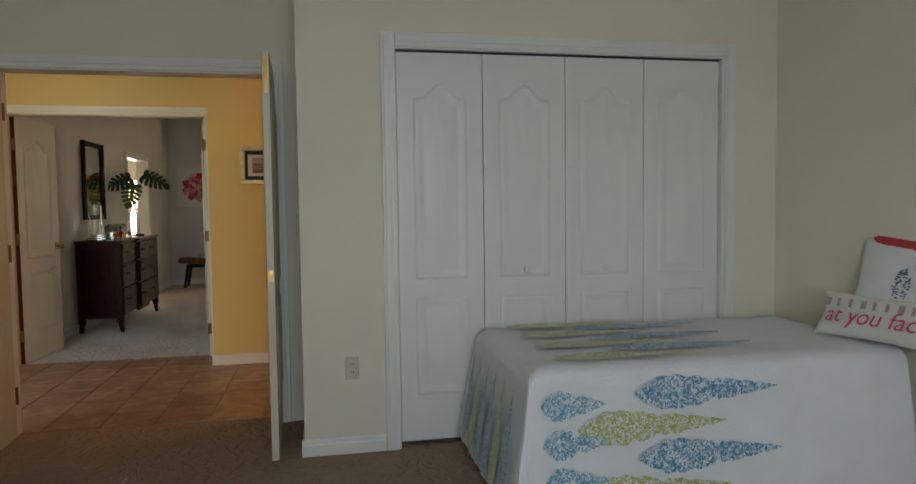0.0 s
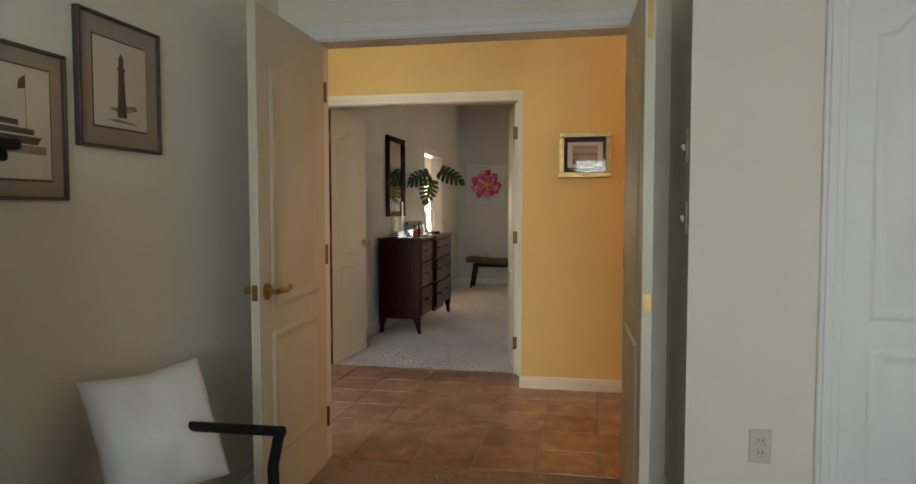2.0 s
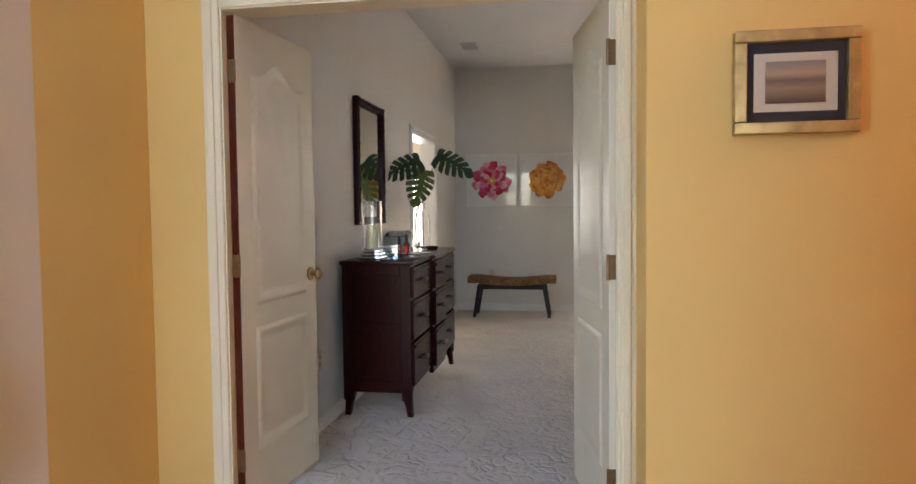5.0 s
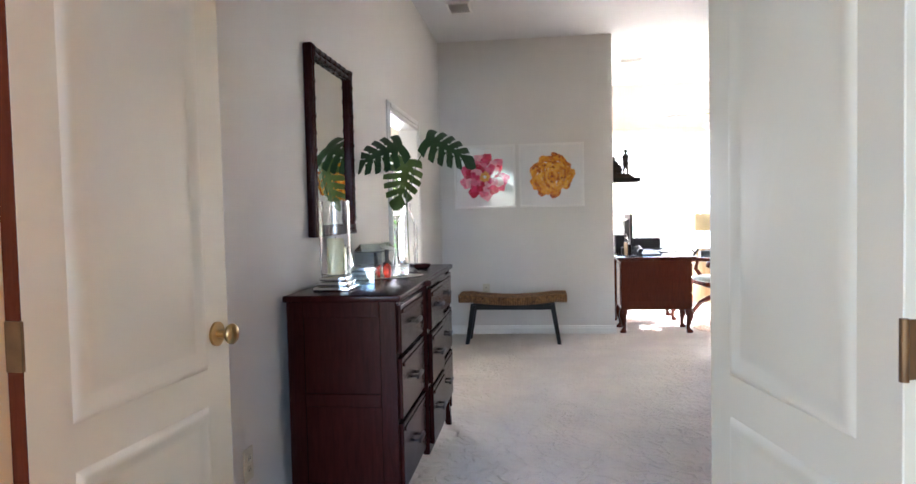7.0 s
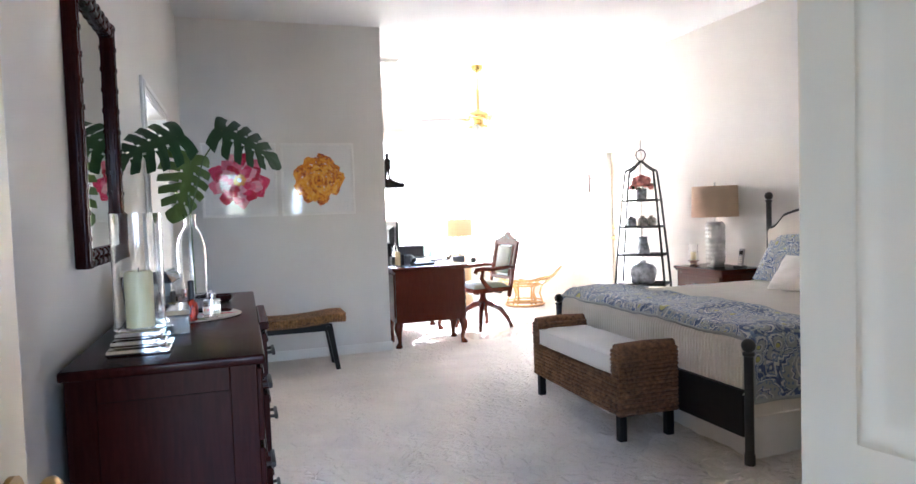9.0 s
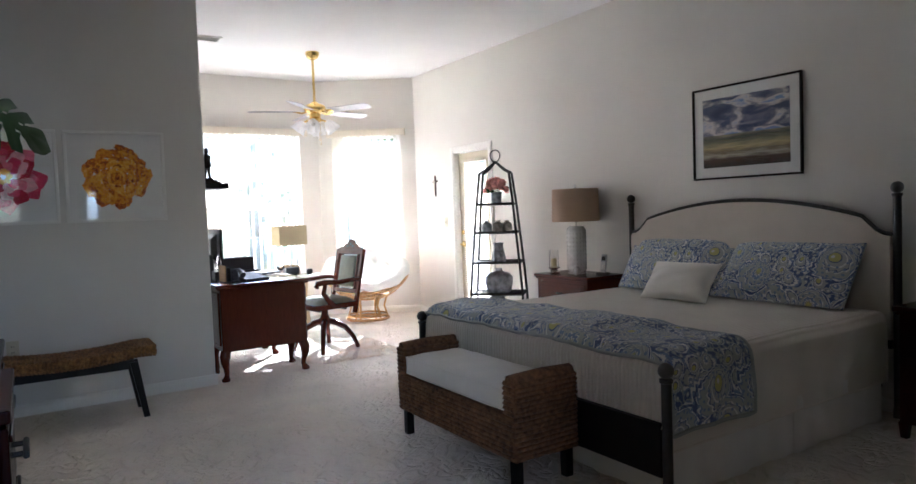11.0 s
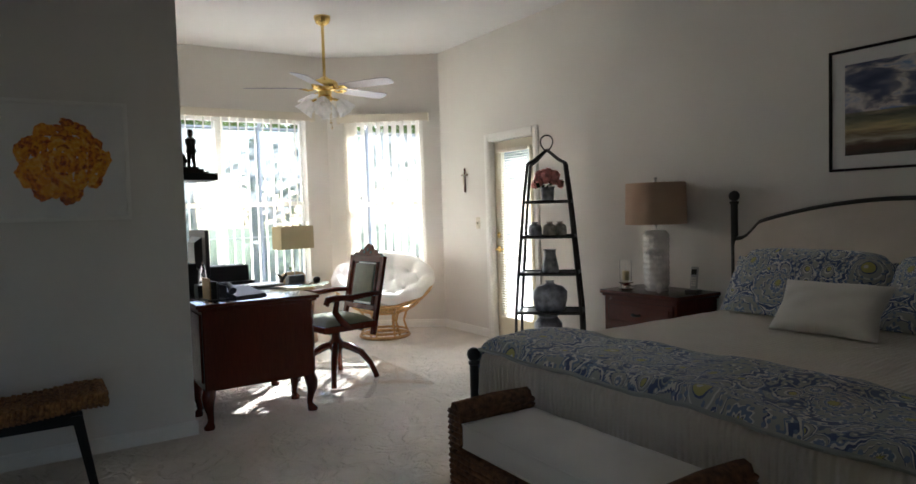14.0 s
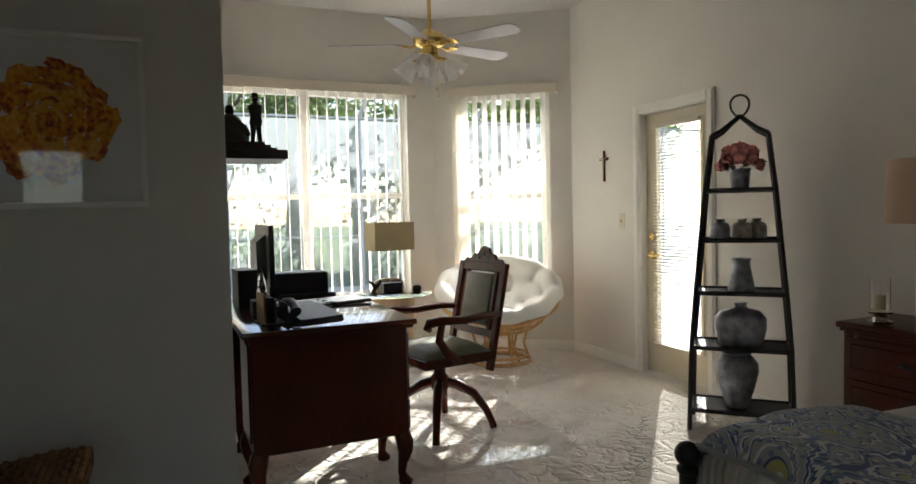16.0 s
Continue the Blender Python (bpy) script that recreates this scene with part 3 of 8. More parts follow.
window_unit("window_1", "wide white-framed double window of the bay", WIN_A[1] - WIN_A[0], WIN_A[2], WIN_A[3], [0.80], pose(WIN_A[0], BACK_Y, 0))
window_unit("window_2", "narrow white-framed window in the slanting bay wall", WIN_B[1] - WIN_B[0], WIN_B[2], WIN_B[3], [], BAY_M @ pose(WIN_B[1], 0, 0, 0, 0, 180), 0.44)
window_unit("window_3", "white-framed window of the small bedroom", GUEST_WIN[1] - GUEST_WIN[0], GUEST_WIN[2], GUEST_WIN[3], [0.9], pose(GUEST_WIN[1], -2.08, 0, 0, 0, 180))
window_unit("window_4", "white-framed bathroom window with bright daylight", BATH_WIN[1] - BATH_WIN[0], BATH_WIN[2], BATH_WIN[3], [], pose(BATH_WIN[0], 11.18, 0))

# vertical blinds
SLAT = bpy.data.materials.new("blind_slat_vinyl")
SLAT.use_nodes = True
_nt = SLAT.node_tree
_p = _nt.nodes["Principled BSDF"]
_p.inputs["Base Color"].default_value, _p.inputs["Roughness"].default_value = (0.80, 0.76, 0.68, 1), 0.5
_tr = _nt.nodes.new("ShaderNodeBsdfTranslucent")
_tr.inputs[0].default_value = (0.92, 0.88, 0.80, 1)
_mx = _nt.nodes.new("ShaderNodeMixShader")
_mx.inputs[0].default_value = 0.45
_nt.links.new(_p.outputs[0], _mx.inputs[1])
_nt.links.new(_tr.outputs[0], _mx.inputs[2])
_tp = _nt.nodes.new("ShaderNodeBsdfTransparent")
_mx2 = _nt.nodes.new("ShaderNodeMixShader")
_mx2.inputs[0].default_value = 0.22
_nt.links.new(_mx.outputs[0], _mx2.inputs[1])
_nt.links.new(_tp.outputs[0], _mx2.inputs[2])
_nt.links.new(_mx2.outputs[0], _nt.nodes["Material Output"].inputs[0])
VALANCE = material("valance_cream", (0.74, 0.68, 0.56), 0.6, vary=0.03, bump=0.1)


def vertical_blind(label, width, low, high, m, turns, crowd=0):
    """Slats hung in front of a window; local x along the wall, -y into the room; turns: degrees from square to the glass."""
    blind = thing("vertical_blind", label, "blinds", m)
    bm = slab(-0.07, width + 0.07, -0.105, -0.093, high - 0.03, high + 0.055, 0.003, 1)
    box(bm, -0.07, -0.058, -0.093, 0.0, high - 0.03, high + 0.055)
    box(bm, width + 0.058, width + 0.07, -0.093, 0.0, high - 0.03, high + 0.055)
    box(bm, -0.058, width + 0.058, -0.093, 0.0, high + 0.045, high + 0.055)
    part("valance", bm, VALANCE, blind, "cream cloth-covered valance")
    part("headrail", slab(-0.03, width + 0.03, -0.068, -0.03, high + 0.0, high + 0.035), TRIM, blind)
    n = round(width / 0.083)
    rows = [k * width / n + 0.03 for k in range(n)] + [0.015 + 0.022 * k for k in range(crowd)]
    for k, x in enumerate(rows):
        a = radians(turns + random.uniform(-4, 4))
        bm = bmesh.new()
        pts = []
        for j in range(5):
            s = (j / 4 - 0.5) * 0.089
            bow = 0.004 * (1 - (2 * j / 4 - 1) ** 2)
            pts.append((x + s * math.sin(a) + bow * math.cos(a), -0.05 + s * math.cos(a) - bow * math.sin(a)))
        vs0 = [bm.verts.new((p, q, low + 0.015)) for p, q in pts]
        vs1 = [bm.verts.new((p, q, high + 0.0)) for p, q in pts]
        for j in range(4):
            bm.faces.new((vs0[j], vs0[j + 1], vs1[j + 1], vs1[j]))
        part("slat", bm, SLAT, blind, smooth=180)
    return blind


vertical_blind("cream vertical blinds turned open across the wide window", WIN_A[1] - WIN_A[0], WIN_A[2], WIN_A[3], pose(WIN_A[0], BACK_Y, 0), 4, 3)
vertical_blind("cream vertical blinds turned open in the slanting window", WIN_B[1] - WIN_B[0], WIN_B[2], WIN_B[3], BAY_M @ pose(WIN_B[1], 0, 0, 0, 0, 180), 24, 5)

# glazed patio door
patio = thing("door_6", "white glazed patio door with a lowered mini blind", "door", pose(RIGHT_M + 0.075, PATIO[0] + 0.014, 0, 0, 0, 90))
patio["kind"] = "structure"
PW = PATIO[1] - PATIO[0] - 0.028
GX0, GX1, GZ0, GZ1 = 0.10, PW - 0.11, 0.24, 1.845
bm = bmesh.new()
box(bm, 0, GX0, -0.02, 0.02, 0.01, 1.943)
box(bm, GX1, PW, -0.02, 0.02, 0.01, 1.943)
box(bm, GX0, GX1, -0.02, 0.02, 0.01, GZ0)
box(bm, GX0, GX1, -0.02, 0.02, GZ1, 1.943)
part("panel_body", bm, DOOR_PAINT, patio)
bm = bmesh.new()
for a, b, c, d in ((GX0 - 0.02, GX0 + 0.012, GZ0 - 0.02, GZ1 + 0.02), (GX1 - 0.012, GX1 + 0.02, GZ0 - 0.02, GZ1 + 0.02), (GX0 + 0.012, GX1 - 0.012, GZ0 - 0.02, GZ0 + 0.012), (GX0 + 0.012, GX1 - 0.012, GZ1 - 0.012, GZ1 + 0.02)):
    box(bm, a, b, 0.02, 0.034, c, d, 0.004, 1)
part("glazing_bead", bm, DOOR_PAINT, patio)
pane = part("pane", slab(GX0, GX1, -0.003, 0.003, GZ0, GZ1), GLASS, patio)
pane.visible_shadow = False
lever(patio, PW - 0.055, 0.89, 1, 0.04, -1, BRIGHT_BRASS)
bm = bmesh.new()
tube(bm, [(PW - 0.055, 0.02, 1.03), (PW - 0.055, 0.03, 1.03)], 0.028, 18)
tube(bm, [(PW - 0.055, 0.03, 1.03), (PW - 0.055, 0.042, 1.03)], [0.016, 0.012], 12)
part("deadbolt", bm, BRIGHT_BRASS, patio, "round brass deadbolt", 50)
mini = thing("mini_blind", "white aluminium mini blind lowered over the door glass", "blinds", patio.matrix_world.copy())
part("headrail", slab(GX0 - 0.01, GX1 + 0.01, 0.042, 0.068, GZ1 - 0.012, GZ1 + 0.014, 0.002, 1), VALANCE, mini)
part("bottom_rail", slab(GX0, GX1, 0.046, 0.064, GZ0 - 0.012, GZ0 + 0.0, 0.002, 1), VALANCE, mini)
for k in range(66):
    z = GZ0 + 0.012 + k * (GZ1 - GZ0 - 0.03) / 65
    part("slat", box(bmesh.new(), GX0, GX1, -0.011, 0.011, -0.0005, 0.0005, m=pose(0, 0.055, z, -14, 0, 0)), SLAT, mini)

# ---- outlets, switches and vents ----
def wall_plate(name, label, m, kind):
    """A plate lying in local x-z, facing -y."""
    ob = thing(name, label, name.replace("_", " "), m)
    part("plate", slab(-0.036, 0.036, -0.006, 0.0, -0.058, 0.058, 0.003, 2), IVORY, ob)
    if kind == "outlet":
        for z in (-0.02, 0.02):
            bm = slab(-0.016, 0.016, -0.0085, -0.006, z - 0.014, z + 0.014, 0.004, 2)
            part("socket", bm, IVORY, ob)
            bm = slab(-0.008, -0.005, -0.0092, -0.0085, z - 0.004, z + 0.006)
            box(bm, 0.005, 0.008, -0.0092, -0.0085, z - 0.004, z + 0.006)
            part("slots", bm, BLACK_PLASTIC, ob)
    else:
        part("toggle", box(bmesh.new(), -0.005, 0.005, -0.018, -0.004, -0.012, 0.012, 0.002, 1, pose(0, 0, 0, 20, 0, 0)), IVORY, ob)
    return ob


wall_plate("wall_outlet", "ivory duplex outlet on the wall beside the closet", pose(1.435, 2.95, 0.44), "outlet")
wall_plate("wall_outlet", "ivory duplex outlet low beside the armchair", pose(-0.6, 2.12, 0.40, 0, 0, 90), "outlet")
wall_plate("wall_outlet", "ivory duplex outlet between door and dresser", pose(LEFT_M, 6.62, 0.40, 0, 0, 90), "outlet")
wall_plate("wall_outlet", "ivory duplex outlet above the woven bench", pose(-0.78, FLOWER_Y, 0.46), "outlet")
wall_plate("light_switch", "ivory toggle switch beside the glazed door", pose(RIGHT_M, 12.80, 1.15, 0, 0, -90), "switch")
wall_plate("light_switch", "ivory toggle switch on the closet return wall", pose(1.19, 3.03, 1.22, 0, 0, -90), "switch")
wall_plate("light_switch", "ivory toggle switch high on the closet return wall", pose(1.19, 3.03, 1.47, 0, 0, -90), "switch")


def ceiling_vent(label, x, y, w, d):
    v = thing("ceiling_vent", label, "vent", pose(x, y, CEIL_M))
    bm = bmesh.new()
    for a, b, c, e in ((-w, w, -d, -d + 0.02), (-w, w, d - 0.02, d), (-w, -w + 0.02, -d + 0.02, d - 0.02), (w - 0.02, w, -d + 0.02, d - 0.02)):
        box(bm, a, b, c, e, -0.012, 0.0, 0.002, 1)
    part("frame", bm, TRIM, v)
    part("backing", slab(-w + 0.02, w - 0.02, -d + 0.02, d - 0.02, -0.003, -0.001), material("vent_shadow", (0.12, 0.12, 0.12), 0.9), v)
    n = int((2 * d - 0.04) / 0.022)
    for k in range(n):
        part("slat", box(bmesh.new(), -w + 0.02, w - 0.02, -0.009, 0.009, -0.001, 0.001, m=pose(0, -d + 0.03 + k * 0.022, -0.008, 35, 0, 0)), TRIM, v)


ceiling_vent("white louvred ceiling vent above the print wall", -0.87, 10.2, 0.10, 0.15)
ceiling_vent("white louvred ceiling vent in the bay", 0.87, 12.6, 0.13, 0.09)


def ramp_node(nt, stops, mode="LINEAR"):
    r = nt.nodes.new("ShaderNodeValToRGB")
    r.color_ramp.interpolation = mode
    els = r.color_ramp.elements
    els[0].position, els[0].color = stops[0][0], (*stops[0][1], 1)
    els[1].position, els[1].color = stops[-1][0], (*stops[-1][1], 1)
    for pos, c in stops[1:-1]:
        e = els.new(pos)
        e.color = (*c, 1)
    return r


# ---- soft goods and fabrics ----
def weave(name, dark, light, scale=90.0, rough=0.85, bump=1.0, vary=0.5):
    """Woven strands: bricks of light and dark with a strong relief."""
    m = material(name, light, rough)
    nt = m.node_tree
    p = nt.nodes["Principled BSDF"]
    tc = nt.nodes.new("ShaderNodeTexCoord")
    n = nt.nodes.new("ShaderNodeTexNoise")
    n.inputs["Scale"].default_value, n.inputs["Detail"].default_value = scale, 4
    n3 = nt.nodes.new("ShaderNodeTexNoise")
    n3.inputs["Scale"].default_value = 7
    r = nt.nodes.new("ShaderNodeValToRGB")
    r.color_ramp.elements[0].position, r.color_ramp.elements[1].position = 0.32, 0.68
    r.color_ramp.elements[0].color, r.color_ramp.elements[1].color = (*dark, 1), (*light, 1)
    mx = nt.nodes.new("ShaderNodeMath")
    mx.operation = "MULTIPLY_ADD"
    mx.inputs[1].default_value = 0.35
    for q in (n, n3):
        nt.links.new(tc.outputs["Object"], q.inputs[0])
    nt.links.new(n3.outputs[0], mx.inputs[0])
    half = nt.nodes.new("ShaderNodeMath")
    half.operation = "MULTIPLY"
    half.inputs[1].default_value = 0.65
    nt.links.new(n.outputs[0], half.inputs[0])
    nt.links.new(half.outputs[0], mx.inputs[2])
    nt.links.new(mx.outputs[0], r.inputs[0])
    nt.links.new(r.outputs[0], p.inputs["Base Color"])
    b = nt.nodes.new("ShaderNodeBump")
    b.inputs["Strength"].default_value, b.inputs["Distance"].default_value = 0.5, 0.003
    nt.links.new(n.outputs[0], b.inputs["Height"])
    nt.links.new(b.outputs[0], p.inputs["Normal"])
    return m


SEAGRASS = weave("seagrass_rope", (0.045, 0.018, 0.008), (0.28, 0.13, 0.055), 45)
SEAGRASS_PALE = weave("woven_hyacinth", (0.05, 0.02, 0.008), (0.44, 0.22, 0.075), 55)


def paisley():
    """Large curled drops with nested outlines and a lime heart, on a navy ground of scrolls and blossoms."""
    m = material("paisley_cotton", (0.5, 0.5, 0.5), 0.85, sheen=0.2)
    nt = m.node_tree
    p = nt.nodes["Principled BSDF"]

    def put(n, k, v):
        if isinstance(v, (int, float)):
            n.inputs[k].default_value = v
        elif isinstance(v, tuple):
            n.inputs[k].default_value = (*v, 1) if len(n.inputs[k].default_value) == 4 else v
        else:
            nt.links.new(v, n.inputs[k])

    def calc(op, a, b=None, c=None):
        n = nt.nodes.new("ShaderNodeMath")
        n.operation = op
        for k, v in enumerate((a, b, c)):
            if v is not None:
                put(n, k, v)
        return n.outputs[0]

    def vec(op, a, b=None):
        n = nt.nodes.new("ShaderNodeVectorMath")
        n.operation = op
        put(n, 0, a)
        if b is not None:
            put(n, 1, b)
        return n.outputs[0]

    def mix(f, a, b):
        n = nt.nodes.new("ShaderNodeMix")
        n.data_type = "RGBA"
        put(n, 0, f)
        put(n, 6, a)
        put(n, 7, b)
        return n.outputs[2]

    def bands(value, stops):
        r = ramp_node(nt, stops, "CONSTANT")
        nt.links.new(value, r.inputs[0])
        return r.outputs[0]

    navy, blue, grey, white, lime = (0.060, 0.095, 0.21), (0.17, 0.235, 0.37), (0.36, 0.375, 0.36), (0.66, 0.66, 0.62), (0.46, 0.44, 0.16)
    tc = nt.nodes.new("ShaderNodeTexCoord")
    wob = nt.nodes.new("ShaderNodeTexNoise")
    wob.inputs["Scale"].default_value, wob.inputs["Detail"].default_value = 9, 1
    nt.links.new(tc.outputs["UV"], wob.inputs["Vector"])
    uv = vec("ADD", tc.outputs["UV"], vec("MULTIPLY", vec("SUBTRACT", wob.outputs["Color"], (0.5, 0.5, 0.5)), (0.022, 0.022, 0.0)))

    def drops(scale, seed, big, curl, stops, heart):
        """One layer of drops: its colour, and how far a point lies out from the drop's middle, 1 on the rim."""
        at = vec("ADD", vec("MULTIPLY", uv, (scale, scale, 0.0)), (seed, seed * 1.7, 0.0))
        v = nt.nodes.new("ShaderNodeTexVoronoi")
        v.voronoi_dimensions = "2D"
        v.inputs["Scale"].default_value, v.inputs["Randomness"].default_value = 1.0, 0.55
        nt.links.new(at, v.inputs["Vector"])
        way = vec("SUBTRACT", at, v.outputs["Position"])
        xy = nt.nodes.new("ShaderNodeSeparateXYZ")
        nt.links.new(way, xy.inputs[0])
        tone = nt.nodes.new("ShaderNodeSeparateColor")
        nt.links.new(v.outputs["Color"], tone.inputs[0])
        r = calc("SQRT", calc("ADD", calc("MULTIPLY", xy.outputs[0], xy.outputs[0]), calc("MULTIPLY", xy.outputs[1], xy.outputs[1])))
        a = calc("ADD", calc("ADD", calc("ARCTAN2", xy.outputs[1], xy.outputs[0]), calc("MULTIPLY", tone.outputs[1], 6.28)), calc("MULTIPLY", r, curl))
        rim = calc("MULTIPLY_ADD", calc("POWER", calc("MULTIPLY_ADD", calc("COSINE", a), 0.5, 0.5), 1.4), big * 0.85, big * 0.42)
        out = calc("DIVIDE", r, rim)
        scallop = calc("MULTIPLY_ADD", calc("SINE", calc("MULTIPLY", a, 13.0)), 0.03, out)
        hue = bands(scallop, stops)
        return mix(calc("MULTIPLY", calc("LESS_THAN", out, 0.42), calc("GREATER_THAN", tone.outputs[0], 0.55)), hue, bands(out, heart)), scallop

    large, out1 = drops(3.3, 0.3, 0.52, 3.2,
                        [(0.0, lime), (0.13, navy), (0.16, white), (0.20, blue), (0.30, white), (0.33, grey), (0.50, navy), (0.53, white), (0.57, grey), (0.74, blue), (0.77, white), (0.81, navy), (0.90, white), (0.96, blue)],
                        [(0.0, white), (0.08, lime), (0.24, navy), (0.27, grey), (0.38, white)])
    small, out2 = drops(8.5, 4.1, 0.52, -4.0,
                        [(0.0, white), (0.14, blue), (0.30, white), (0.38, grey), (0.66, navy), (0.74, white), (0.88, blue)],
                        [(0.0, lime), (0.25, navy), (0.32, white)])
    dots, out3 = drops(30.0, 7.7, 0.50, 0.0, [(0.0, white), (0.40, grey), (0.7, blue), (1.0, navy)], [(0.0, white), (0.3, grey)])
    large = mix(calc("MULTIPLY", calc("LESS_THAN", out3, 0.5), calc("GREATER_THAN", out1, 0.30)), large, blue)
    scroll = nt.nodes.new("ShaderNodeTexNoise")
    scroll.inputs["Scale"].default_value, scroll.inputs["Detail"].default_value = 10, 1
    nt.links.new(uv, scroll.inputs["Vector"])
    vine = calc("GREATER_THAN", calc("SINE", calc("MULTIPLY", scroll.outputs[0], 52.0)), 0.62)
    ground = mix(calc("LESS_THAN", out3, 0.8), navy, dots)
    ground = mix(vine, ground, grey)
    ground = mix(calc("LESS_THAN", out2, 1.0), ground, small)
    nt.links.new(mix(calc("LESS_THAN", out1, 1.0), ground, large), p.inputs["Base Color"])
    return m


PAISLEY = paisley()


def ribbed(name, color, scale, axis):
    """Cloth with fine raised ribs across one axis."""
    m = material(name, color, 0.9, vary=0.03, sheen=0.25)
    nt = m.node_tree
    p = nt.nodes["Principled BSDF"]
    tc = nt.nodes.new("ShaderNodeTexCoord")
    w = nt.nodes.new("ShaderNodeTexWave")
    w.bands_direction = axis
    w.inputs["Scale"].default_value, w.inputs["Distortion"].default_value = scale, 0.0
    nt.links.new(tc.outputs["Object"], w.inputs[0])
    b = nt.nodes.new("ShaderNodeBump")
    b.inputs["Strength"].default_value, b.inputs["Distance"].default_value = 0.8, 0.008
    nt.links.new(w.outputs[1], b.inputs["Height"])
    nt.links.new(b.outputs[0], p.inputs["Normal"])
    return m


COVERLET = ribbed("ribbed_coverlet", (0.74, 0.69, 0.60), 12.5, "Y")


def fold(s, lo, hi, r):
    """Where a cloth's point s lands across a bed with rounded edges: place and drop."""
    for edge, sign in ((lo, -1), (hi, 1)):
        d = (s - edge) * sign
        if d > 0:
            if d < r * math.pi / 2:
                return edge + sign * r * math.sin(d / r), r * (1 - math.cos(d / r))
            return edge + sign * r, r + d - r * math.pi / 2
    return s, 0.0


def drape(x0, x1, y0, y1, top, drops, r, nx, ny, thick, wave=0.006, seed=0.0, puff=0.0, flare=0.0, hem=0.0):
    """A cloth over a box from x0 to x1 and y0 to y1; drops: how far it hangs at x0, x1, y0, y1."""
    a0, a1, b0, b1 = x0 + r, x1 - r, y0 + r, y1 - r
    ext = r * (math.pi / 2 - 1)

    def at(u, v):
        s = (a0 - drops[0] - ext) + u * ((a1 + drops[1] + ext) - (a0 - drops[0] - ext))
        t = (b0 - drops[2] - ext) + v * ((b1 + drops[3] + ext) - (b0 - drops[2] - ext))
        x, dx = fold(s, a0, a1, r)
        y, dy = fold(t, b0, b1, r)
        n = noise.noise(Vector((s * 3.1 + seed, t * 3.1, seed)))
        f = noise.noise(Vector((s * 9 + seed, t * 9, seed + 5)))
        z = top - max(dx, dy) + (n * wave + f * wave * 0.4 if dx + dy < r else 0)
        if dx > r:
            x += math.copysign(flare * (dx - r), x - (x0 + x1) / 2)
            x += math.copysign(1, x - (x0 + x1) / 2) * (abs(n) * 2.5 * wave + 0.35 * wave * math.sin(t * 26 + seed)) * min(1, (dx - r) * 6)
        if dy > r:
            y += math.copysign(flare * (dy - r), y - (y0 + y1) / 2)
            y += math.copysign(1, y - (y0 + y1) / 2) * (abs(n) * 2.5 * wave + 0.35 * wave * math.sin(s * 26 + seed)) * min(1, (dy - r) * 6)
        if puff:
            e = min(u, 1 - u, v, 1 - v)
            z += puff * min(1, e * 14) * (0.6 + 0.6 * n)
        return (x, y, z)

    if hem:
        ring = [at(k / nx, 0) for k in range(nx)] + [at(1, k / ny) for k in range(ny)] + [at(1 - k / nx, 1) for k in range(nx)] + [at(0, 1 - k / ny) for k in range(ny)]
        return tube(bmesh.new(), ring, hem, 6, closed=True)
    return sheet(nx, ny, at, thick, (a1 - a0 + drops[0] + drops[1] + 2 * ext, b1 - b0 + drops[2] + drops[3] + 2 * ext))


